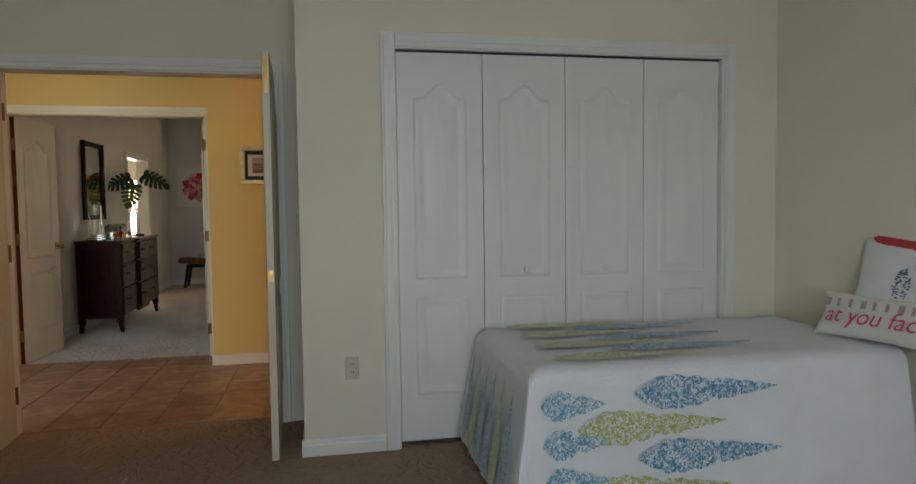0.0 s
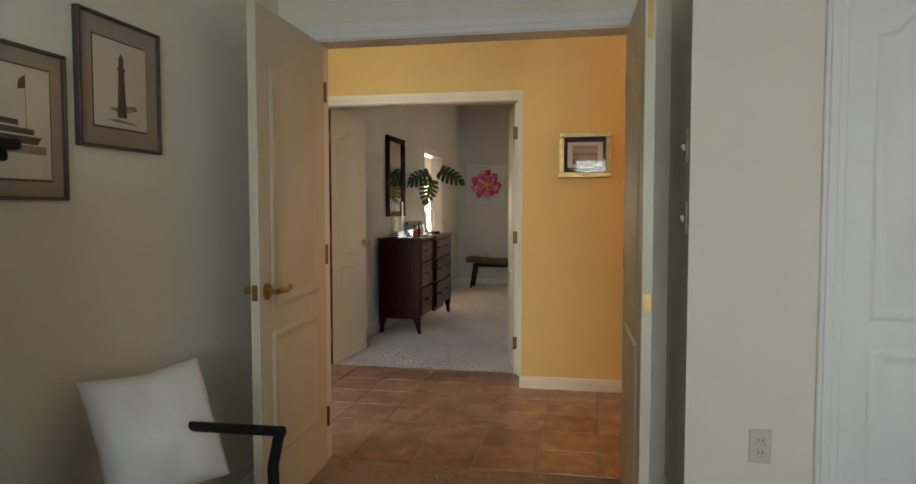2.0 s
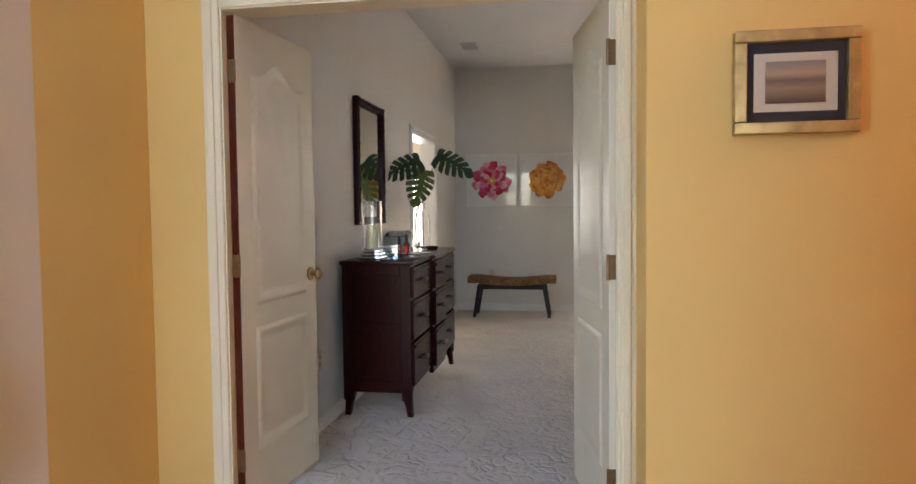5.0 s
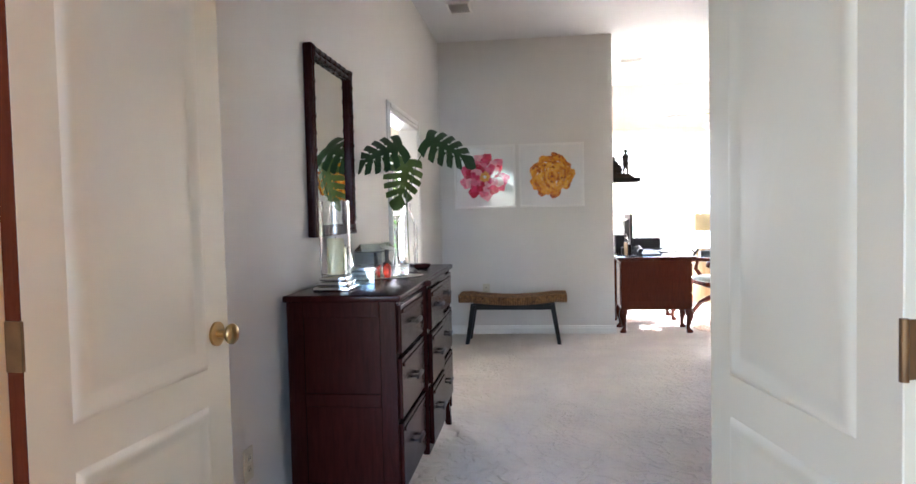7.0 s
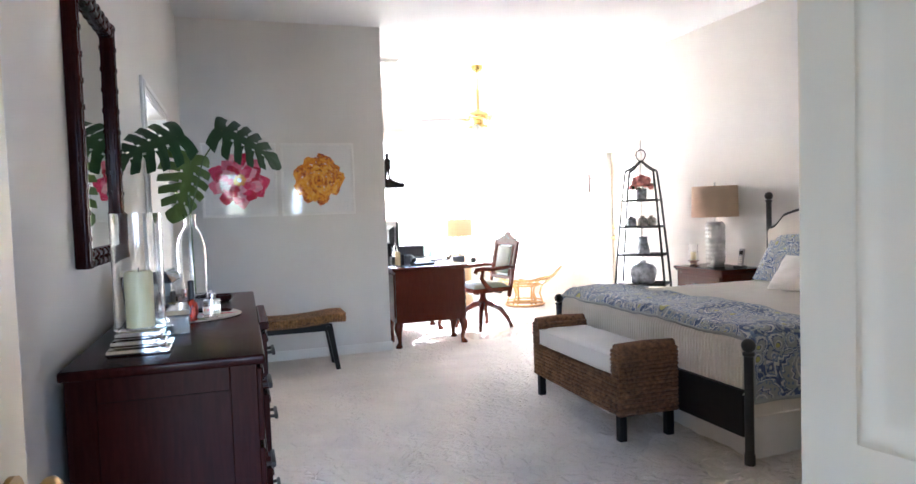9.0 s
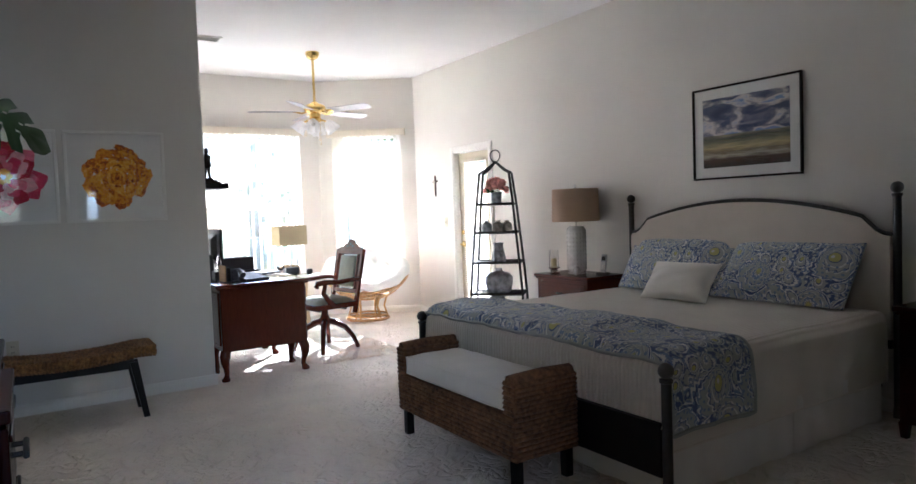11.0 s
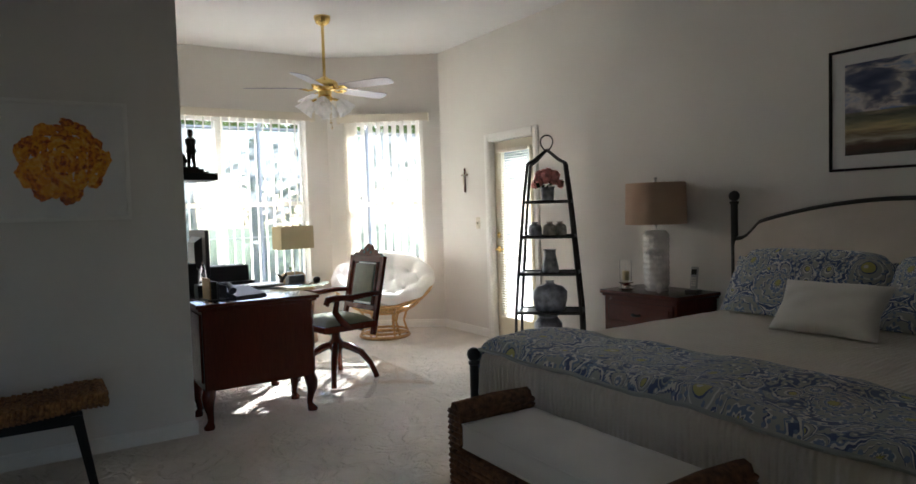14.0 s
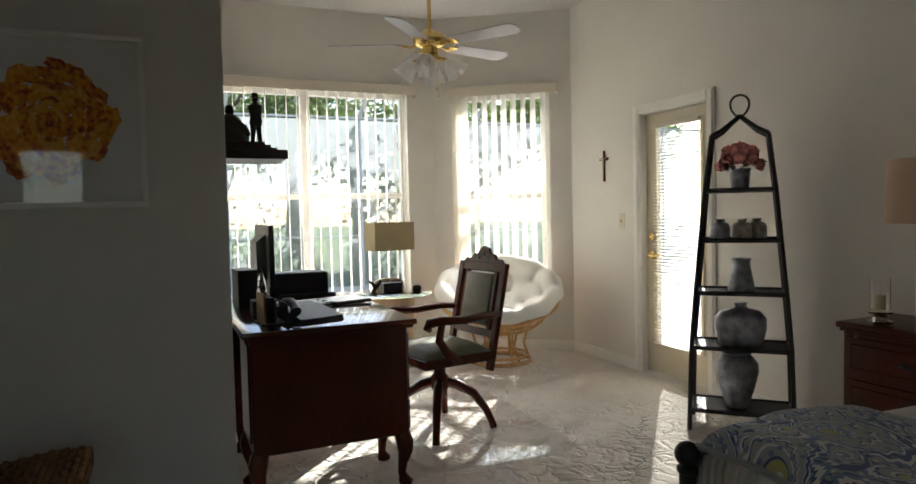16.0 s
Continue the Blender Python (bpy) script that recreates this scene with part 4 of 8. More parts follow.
def pillow(name, label, w, h, t, mat, m, flange=0.0, n=22, group=""):
    """A stuffed pillow lying in local x-z, its face to -y, standing on z = 0."""
    bm = bmesh.new()
    uv = bm.loops.layers.uv.new("cloth")
    sides = []
    for s in (-1, 1):
        grid = []
        for j in range(n + 1):
            row = []
            for i in range(n + 1):
                u, v = 2 * i / n - 1, 2 * j / n - 1
                pinch = 1 - 0.10 * (1 - abs(u)) * abs(v) ** 3 if flange == 0 else 1
                pinch2 = 1 - 0.10 * (1 - abs(v)) * abs(u) ** 3 if flange == 0 else 1
                k = max(0.0, 1 - (abs(u) * (1 + flange)) ** 2.6) * max(0.0, 1 - (abs(v) * (1 + flange)) ** 2.6)
                wr = noise.noise(Vector((u * 2.5 + w * 7, v * 2.5 + s, t * 31))) * 0.010 + noise.noise(Vector((u * 7 + w * 7, v * 7 + s, 3))) * 0.004
                y = s * (0.004 + t / 2 * k ** 0.55 + wr * min(1, 2 * k))
                row.append((u * w / 2 * pinch2, y, h / 2 + v * h / 2 * pinch))
            grid.append(row)
        sides.append([[bm.verts.new(p) for p in row] for row in grid])
    for s, g in zip((-1, 1), sides):
        for j in range(n):
            for i in range(n):
                q = (g[j][i], g[j][i + 1], g[j + 1][i + 1], g[j + 1][i])
                f = bm.faces.new(q if s < 0 else q[::-1])
                ij = ((i, j), (i + 1, j), (i + 1, j + 1), (i, j + 1))
                for loop, (p, r) in zip(f.loops, ij if s < 0 else ij[::-1]):
                    loop[uv].uv = (p / n * w + h, r / n * h + 2.3 * w)
    a, b = sides
    rim = [(0, i) for i in range(n)] + [(j, n) for j in range(n)] + [(n, i) for i in range(n, 0, -1)] + [(j, 0) for j in range(n, 0, -1)]
    for (j0, i0), (j1, i1) in zip(rim, rim[1:] + rim[:1]):
        bm.faces.new((b[j0][i0], b[j1][i1], a[j1][i1], a[j0][i0]))
    bmesh.ops.recalc_face_normals(bm, faces=bm.faces)
    ob = link(name, bm, mat, 180)
    ob.matrix_world = m
    return tagged(ob, label, "pillow", group)


# ---- bed ----
BX0, BX1, BY0, BY1, BTOP = 1.55, 3.46, 7.86, 9.80, 0.625
bed = thing("bed", "king bed with black iron posts and upholstered arched headboard", "bed", pose(0, 0, 0))
for x, y, top in ((1.535, 7.81, 0.585), (1.535, 9.85, 0.585), (3.50, 7.80, 1.325), (3.50, 9.79, 1.325)):
    bm = bmesh.new()
    lathe(bm, [(0.026, 0), (0.026, 0.05), (0.022, 0.06), (0.022, top - 0.05), (0.028, top - 0.045), (0.028, top - 0.032), (0.014, top - 0.028)], 16, (x, y, 0))
    ball(bm, (x, y, top + 0.003), 0.034, 16)
    part("bed_post", bm, BLACK_IRON, bed, "black iron post with a ball finial", 45)
part("footboard_rail", slab(1.515, 1.545, 7.83, 9.83, 0.13, 0.36, 0.004), BLACK_WOOD, bed, "low black wooden footboard rail")
for y in (7.885, 9.75):
    part("side_rail", slab(1.545, 3.5, y, y + 0.025, 0.16, 0.30, 0.003), BLACK_WOOD, bed)


def arch(v):
    """Height of the headboard's top at v from 0 to 1 across it."""
    e = min(v, 1 - v)
    if e < 0.075:
        return 1.06 + 0.10 * (e / 0.075) ** 2.2
    return 1.16 + 0.125 * math.sin(math.pi * (e - 0.075) / 0.85) ** 0.85


HY0, HY1 = 7.825, 9.765
N = 48
bm = bmesh.new()
rings = []
for k in range(N + 1):
    v = k / N
    y, z = HY0 + v * (HY1 - HY0), arch(v)
    rings.append([(3.515, y, 0.45), (3.475, y, 0.45), (3.465, y, 0.5), (3.462, y, z - 0.04), (3.475, y, z - 0.012), (3.515, y, z - 0.012)])
loft(bm, rings)
bmesh.ops.recalc_face_normals(bm, faces=bm.faces)
part("headboard_panel", bm, material("headboard_linen", (0.62, 0.56, 0.48), 0.9, vary=0.04, bump=0.3, bump_scale=250, sheen=0.2), bed, "oatmeal linen upholstery", 40)
bm = tube(bmesh.new(), [(3.49, HY0 + k / N * (HY1 - HY0), arch(k / N)) for k in range(N + 1)], 0.013, 8)
part("headboard_frame", bm, BLACK_IRON, bed, "black iron arched rim", 60)
part("headboard_rail", slab(3.48, 3.52, HY0, HY1, 0.40, 0.445), BLACK_IRON, bed)
part("mattress", slab(1.58, 3.45, 7.88, 9.78, 0.30, 0.60, 0.05, 4), LINEN, bed, smooth=60)
part("box_spring", slab(1.58, 3.45, 7.88, 9.78, 0.17, 0.30, 0.02), LINEN, bed)


def skirt(pts, z0, z1, amp):
    bm = bmesh.new()
    rows = [[], []]
    total = 0.0
    for (xa, ya), (xb, yb) in zip(pts, pts[1:]):
        L = math.hypot(xb - xa, yb - ya)
        nx, ny = (yb - ya) / L, -(xb - xa) / L
        for k in range(int(L / 0.025)):
            s = k * 0.025 / L
            o = amp * (math.sin((total + k * 0.025) * 17) + 0.6 * math.sin((total + k * 0.025) * 41))
            for j, z in enumerate((z1, z0)):
                f = o * (0.3 + 0.7 * j)
                rows[j].append(bm.verts.new((xa + (xb - xa) * s + nx * f, ya + (yb - ya) * s + ny * f, z + 0.006 * noise.noise(Vector((total + s, z, 2))))))
        total += L
    for i in range(len(rows[0]) - 1):
        bm.faces.new((rows[0][i], rows[0][i + 1], rows[1][i + 1], rows[1][i]))
    bm.normal_update()
    bmesh.ops.solidify(bm, geom=bm.faces[:], thickness=0.003)
    return bm


bsk = thing("bed_skirt", "pleated off-white bed skirt hanging to the carpet", "bed skirt", pose(0, 0, 0))
for p, q in (((3.42, 9.815), (1.587, 9.815)), ((1.585, 9.81), (1.585, 7.85)), ((1.587, 7.845), (2.56, 7.845)), ((2.50, 7.836), (3.42, 7.836))):
    part("skirt_panel", skirt([p, q], 0.012, 0.30, 0.008), LINEN, bsk, smooth=60)
COV = (BX0 + 0.005, BX1, BY0 - 0.03, BY1 + 0.03, BTOP, (0.27, 0.0, 0.40, 0.40), 0.07, 90, 90, 0.008, 0.007, 1.7)
cov = thing("coverlet", "cream ribbed coverlet spread smooth over the bed", "coverlet", pose(0, 0, 0))
part("cloth", drape(*COV), COVERLET, cov, smooth=80)
part("hem", drape(*COV, hem=0.006), COVERLET, cov, smooth=60)
DUV = (BX0 - 0.012, 2.22, BY0 - 0.05, BY1 + 0.05, BTOP + 0.022, (0.03, -0.06, 0.34, 0.14), 0.085, 60, 110, 0.016, 0.018, 4.2, 0.035)
duv = thing("folded_duvet", "blue and white paisley duvet folded across the bed foot", "duvet", pose(0, 0, 0))
part("cloth", drape(*DUV), PAISLEY, duv, smooth=80)
part("hem", drape(*DUV, hem=0.010), PAISLEY, duv, smooth=60)
pillow("sham_pillow", "blue paisley pillow sham leaning on the headboard", 0.92, 0.46, 0.17, PAISLEY, pose(3.27, 9.27, BTOP + 0.012, 0, 0, 0) @ pose(0, 0, 0, 0, 0, -90) @ pose(0, 0, 0, -32, 0, 0), 0.12, group="paisley shams")
pillow("sham_pillow", "blue paisley pillow sham with a ruffled edge", 0.92, 0.46, 0.17, PAISLEY, pose(3.24, 8.42, BTOP + 0.012, 0, 0, -93) @ pose(0, 0, 0, -34, 0, 0), 0.12, group="paisley shams")
pillow("accent_pillow", "small plain white pillow in front of the shams", 0.52, 0.30, 0.15, LINEN, pose(2.93, 8.93, BTOP + 0.012, 0, 0, -88) @ pose(0, 0, 0, -38, 0, 0))

# ---- wicker bench at the bed's foot ----
def wicker(bm, x0, x1, y0, y1, z0, z1, rope=0.022):
    """A box of stacked plaited strands: each a rope of knobs round the box."""
    n = max(1, round((z1 - z0) / rope))
    for k in range(n):
        z = z0 + (k + 0.5) * (z1 - z0) / n
        pts = []
        for xa, ya, xb, yb in ((x0, y0, x1, y0), (x1, y0, x1, y1), (x1, y1, x0, y1), (x0, y1, x0, y0)):
            L = math.hypot(xb - xa, yb - ya)
            m = max(3, int(L / 0.02))
            nx, ny = (yb - ya) / L, -(xb - xa) / L
            for i in range(m):
                o = 0.003 * math.sin(i * math.pi + k * math.pi) + random.uniform(-0.0015, 0.0015)
                pts.append((xa + (xb - xa) * i / m + nx * o, ya + (yb - ya) * i / m + ny * o, z + random.uniform(-0.0015, 0.0015)))
        tube(bm, pts, rope * 0.56, 5, closed=True)
    return bm


wb = thing("wicker_bench", "dark woven seagrass bench with a cream cushion, at the bed's foot", "bench", pose(1.30, 8.855, 0, 0, 0, 0))
WX, WY = 0.18, 0.55
bm = slab(-WX + 0.01, WX - 0.01, -WY + 0.01, WY - 0.01, 0.155, 0.345)
part("core", bm, SEAGRASS, wb)
body_ = part("woven_body", wicker(bmesh.new(), -WX, WX, -WY, WY, 0.145, 0.35), SEAGRASS, wb, "plaited seagrass body", 80)
body_["kind"] = "stuff"
for s in (-1, 1):
    y0, y1 = sorted((s * WY, s * (WY - 0.075)))
    bm = wicker(bmesh.new(), -WX, WX, y0, y1, 0.35, 0.505)
    box(bm, -WX + 0.005, WX - 0.005, y0 + 0.005, y1 - 0.005, 0.345, 0.502)
    tube(bm, [(-WX, (y0 + y1) / 2, 0.505), (0, (y0 + y1) / 2, 0.512), (WX, (y0 + y1) / 2, 0.505)], 0.034, 8)
    part("woven_arm", bm, SEAGRASS, wb, smooth=80)["kind"] = "stuff"
for sx in (-1, 1):
    for sy in (-1, 1):
        part("leg", slab(sx * (WX - 0.03) - 0.022, sx * (WX - 0.03) + 0.022, sy * (WY - 0.04) - 0.022, sy * (WY - 0.04) + 0.022, 0, 0.155, 0.003), BLACK_WOOD, wb, "black square leg")
cush = bmesh.new()
n = 20
cw, cl = WX - 0.004, WY - 0.082


def cushion_at(u, v, s):
    a, b = 2 * u - 1, 2 * v - 1
    k = (1 - abs(a) ** 5) * (1 - abs(b) ** 9)
    return (a * cw, b * cl, 0.412 + s * (0.045 + 0.024 * max(0, k) ** 0.5) + 0.004 * noise.noise(Vector((a * 2, b * 4, s))))


rows = {s: [[cush.verts.new(cushion_at(i / n, j / n, s)) for i in range(n + 1)] for j in range(n + 1)] for s in (-1, 1)}
for s, g in rows.items():
    for j in range(n):
        for i in range(n):
            cush.faces.new((g[j][i], g[j][i + 1], g[j + 1][i + 1], g[j + 1][i]))
rim = [(0, i) for i in range(n)] + [(j, n) for j in range(n)] + [(n, i) for i in range(n, 0, -1)] + [(j, 0) for j in range(n, 0, -1)]
for (j0, i0), (j1, i1) in zip(rim, rim[1:] + rim[:1]):
    cush.faces.new((rows[-1][j0][i0], rows[-1][j1][i1], rows[1][j1][i1], rows[1][j0][i0]))
bmesh.ops.recalc_face_normals(cush, faces=cush.faces)
pad = part("cushion", cush, CUSHION, wb, "cream box cushion", 60)
bm = bmesh.new()
for s in (-1, 1):
    tube(bm, [(-cw, -cl, 0.412 + s * 0.045), (cw, -cl, 0.412 + s * 0.045), (cw, cl, 0.412 + s * 0.045), (-cw, cl, 0.412 + s * 0.045)], 0.004, 6, closed=True)
part("piping", bm, CUSHION, pad, smooth=60)

# ---- nightstands ----
def nightstand(label, m, w, d, h, mat):
    ns = thing("nightstand", label, "nightstand", m)
    part("top", slab(-w / 2, w / 2, -d / 2, d / 2, h - 0.028, h, 0.008, 3), mat, ns, smooth=40)
    part("cornice", slab(-w / 2 + 0.012, w / 2 - 0.012, -d / 2 + 0.012, d / 2, h - 0.045, h - 0.028, 0.006, 2), mat, ns)
    part("body", slab(-w / 2 + 0.025, w / 2 - 0.025, -d / 2 + 0.025, d / 2 - 0.01, 0.08, h - 0.045, 0.004, 1), mat, ns)
    for x in (-1, 1):
        for y in (-1, 1):
            cx, cy = x * (w / 2 - 0.045), y * (d / 2 - 0.045)
            part("foot", loft(bmesh.new(), [[(cx + a * s, cy + b * s, z) for a, b in ((-1, -1), (1, -1), (1, 1), (-1, 1))] for z, s in ((0, 0.016), (0.085, 0.024))]), mat, ns)
    for z0, z1 in ((h - 0.235, h - 0.065), (h - 0.43, h - 0.26), (0.10, h - 0.455)):
        dr = part("drawer_front", slab(-w / 2 + 0.045, w / 2 - 0.045, -d / 2 + 0.013, -d / 2 + 0.025, z0, z1, 0.005, 2), mat, ns)
        part("drawer_panel", slab(-w / 2 + 0.075, w / 2 - 0.075, -d / 2 + 0.007, -d / 2 + 0.013, z0 + 0.03, z1 - 0.03, 0.005, 2), mat, dr)
        bm = bmesh.new()
        tube(bm, [(-0.028, -d / 2 + 0.007, (z0 + z1) / 2), (-0.024, -d / 2 - 0.014, (z0 + z1) / 2), (0, -d / 2 - 0.018, (z0 + z1) / 2 - 0.003), (0.024, -d / 2 - 0.014, (z0 + z1) / 2), (0.028, -d / 2 + 0.007, (z0 + z1) / 2)], 0.008, 8)
        part("drawer_pull", bm, BLACK_IRON, dr, "dark iron pull", 60)
    return ns


nightstand("mahogany nightstand with panelled drawers beside the bed", pose(3.355, 10.285, 0, 0, 0, -90), 0.68, 0.44, 0.70, MAHOGANY)
nightstand("dark nightstand on the near side of the bed", pose(3.355, 7.33, 0, 0, 0, -90), 0.68, 0.44, 0.70, DARK_WOOD)
tagged(link("picture_frame", slab(3.40, 3.42, 7.42, 7.56, 0.70, 0.82, 0.003, 1), BLACK_PLASTIC), "small black frame on the dark nightstand", "picture frame")

# table lamp with an embossed white base
CERAMIC = material("white_glaze", (0.74, 0.73, 0.70), 0.22, vary=0.03, coat=0.4)


def shade_cloth(name, color, glow):
    m = material(name, color, 0.9, vary=0.03, bump=0.25, bump_scale=260)
    nt = m.node_tree
    tr = nt.nodes.new("ShaderNodeBsdfTranslucent")
    tr.inputs[0].default_value = (*color, 1)
    mx = nt.nodes.new("ShaderNodeMixShader")
    mx.inputs[0].default_value = glow
    nt.links.new(nt.nodes["Principled BSDF"].outputs[0], mx.inputs[1])
    nt.links.new(tr.outputs[0], mx.inputs[2])
    nt.links.new(mx.outputs[0], nt.nodes["Material Output"].inputs[0])
    return m


LX, LY, LZ = 3.36, 10.30, 0.70
lamp = thing("table_lamp", "white embossed ceramic table lamp with a tan drum shade", "lamp", pose(LX, LY, LZ))
bm = bmesh.new()
rings = []
for k in range(91):
    z = 0.012 + k * 0.40 / 90
    ring = []
    for i in range(108):
        a = 2 * math.pi * i / 108
        e = min(1, min(k, 90 - k) / 9)
        emb = 0.0065 * max(0, math.sin(a * 9 + z * 84) * math.sin(a * 9 - z * 84 + 1.0)) ** 0.6 if e > 0.3 else 0
        r = 0.082 - 0.022 * (1 - e) ** 2 + emb * e
        ring.append((r * math.cos(a), r * math.sin(a), z))
    rings.append(ring)
loft(bm, rings)
part("base", bm, CERAMIC, lamp, "white ceramic with embossed scales", 60)
part("foot", lathe(bmesh.new(), [(0.075, 0), (0.08, 0.006), (0.078, 0.014)], 32), CERAMIC, lamp, smooth=50)
part("stem", tube(bmesh.new(), [(0, 0, 0.41), (0, 0, 0.75)], 0.006, 8), STEEL, lamp)
bm = bmesh.new()
loft(bm, [[(r * math.cos(2 * math.pi * i / 48), r * math.sin(2 * math.pi * i / 48), z) for i in range(48)] for r, z in ((0.205, 0.455), (0.198, 0.735))], cap=False)
bm.normal_update()
bmesh.ops.solidify(bm, geom=bm.faces[:], thickness=0.002)
part("shade", bm, shade_cloth("shade_tan_linen", (0.58, 0.42, 0.30), 0.25), lamp, "tan linen drum shade", 60)
bm = ball(bmesh.new(), (0, 0, 0.765), 0.011, 12)
tube(bm, [(0, 0, 0.735), (0, 0, 0.76)], 0.006, 8)
for i in range(3):
    a = 2 * math.pi * i / 3
    tube(bm, [(0, 0, 0.73), (0.197 * math.cos(a), 0.197 * math.sin(a), 0.732)], 0.002, 6)
part("finial", bm, CERAMIC, lamp, "white finial", 60)

WAX = material("cream_wax", (0.72, 0.64, 0.36), 0.5, vary=0.04)
SILVER = material("polished_silver", (0.75, 0.73, 0.70), 0.12, 1.0, vary=0.08, scale=30)


def hurricane(name, label, m, r, h, base):
    """A glass cylinder with a candle on a stacked silver base."""
    hc = thing(name, label, "candle holder", m)
    if base == "round":
        bm = lathe(bmesh.new(), [(0.05, 0), (0.052, 0.006), (0.03, 0.014), (0.036, 0.026), (0.028, 0.034), (0.052, 0.042), (0.055, 0.05), (0.03, 0.052)], 24)
        hb = 0.052
    else:
        bm = bmesh.new()
        for k, (s, z) in enumerate(((0.075, 0.0), (0.065, 0.02), (0.055, 0.04))):
            box(bm, -s, s, -s, s, z, z + 0.018, 0.006, 2)
        hb = 0.06
    part("base", bm, SILVER, hc, "stacked silver base", 40)
    bm = bmesh.new()
    loft(bm, [[(rr * math.cos(2 * math.pi * i / 32), rr * math.sin(2 * math.pi * i / 32), z) for i in range(32)] for rr, z in ((r, hb), (r, hb + h), (r - 0.003, hb + h), (r - 0.003, hb + 0.004))], cap=False)
    gl = part("glass_cylinder", bm, GLASS, hc, "clear glass", 40)
    gl.visible_shadow = False
    part("candle", lathe(bmesh.new(), [(r * 0.55, hb + 0.005), (r * 0.57, hb + h * 0.48), (r * 0.5, hb + h * 0.5), (0.004, hb + h * 0.48)], 20), WAX, hc, "cream pillar candle", 50)
    part("wick", tube(bmesh.new(), [(0, 0, hb + h * 0.48), (0.002, 0, hb + h * 0.53)], 0.0015, 5), BLACK_PLASTIC, hc)
    return hc


hurricane("candle_holder", "glass candle holder with a pale candle on silver base", pose(3.27, 10.50, 0.70), 0.042, 0.15, "round")
sh = bmesh.new()
rings = []
for k in range(60):
    a = k * 0.42
    rr = 0.034 * math.exp(-k * 0.045) * 1.0
    c = 0.036 * math.exp(-k * 0.045)
    cx, cz = c * math.cos(a), 0.036 + c * math.sin(a)
    rings.append([(cx + rr * math.cos(t) * math.cos(a), -0.03 + 0.0011 * k + rr * math.sin(t), cz + rr * math.cos(t) * math.sin(a)) for t in [2 * math.pi * q / 10 for q in range(10)]])
loft(sh, rings)
zmin = min(v.co.z for v in sh.verts)
for v in sh.verts:
    v.co.z -= zmin
shell = link("sea_shell", sh, CERAMIC, 60)
shell.matrix_world = pose(3.22, 10.18, 0.70, 0, 0, 40) @ Matrix.Diagonal((0.75, 0.75, 0.75, 1))
tagged(shell, "white coiled sea shell on the nightstand", "shell")
ph = thing("cordless_phone", "grey and black cordless phone in its charging base", "telephone", pose(3.40, 10.03, 0.70, 0, 0, -70))
part("charger", slab(-0.045, 0.045, -0.04, 0.04, 0, 0.022, 0.006, 2), BLACK_PLASTIC, ph)
hs = part("handset", box(bmesh.new(), -0.023, 0.023, -0.012, 0.012, 0.01, 0.17, 0.007, 2, pose(0, 0.0, 0.005, -14, 0, 0)), material("silver_plastic", (0.42, 0.42, 0.43), 0.35, vary=0.04), ph, "silver handset")
part("screen", box(bmesh.new(), -0.017, 0.017, -0.0135, -0.012, 0.115, 0.15, m=pose(0, 0, 0.005, -14, 0, 0)), BLACK_PLASTIC, hs)
bm = bmesh.new()
for r_ in range(4):
    for c_ in range(3):
        box(bm, -0.015 + c_ * 0.011, -0.007 + c_ * 0.011, -0.0138, -0.012, 0.04 + r_ * 0.016, 0.05 + r_ * 0.016, m=pose(0, 0, 0.005, -14, 0, 0))
part("keys", bm, LINEN, hs)

# ---- framed seascape above the bed ----
def picture_paint(name, nodes_fn):
    m = bpy.data.materials.new(name)
    m.use_nodes = True
    m.node_tree.nodes["Principled BSDF"].inputs["Roughness"].default_value = 0.6
    nodes_fn(m.node_tree, m.node_tree.nodes["Principled BSDF"])
    return m


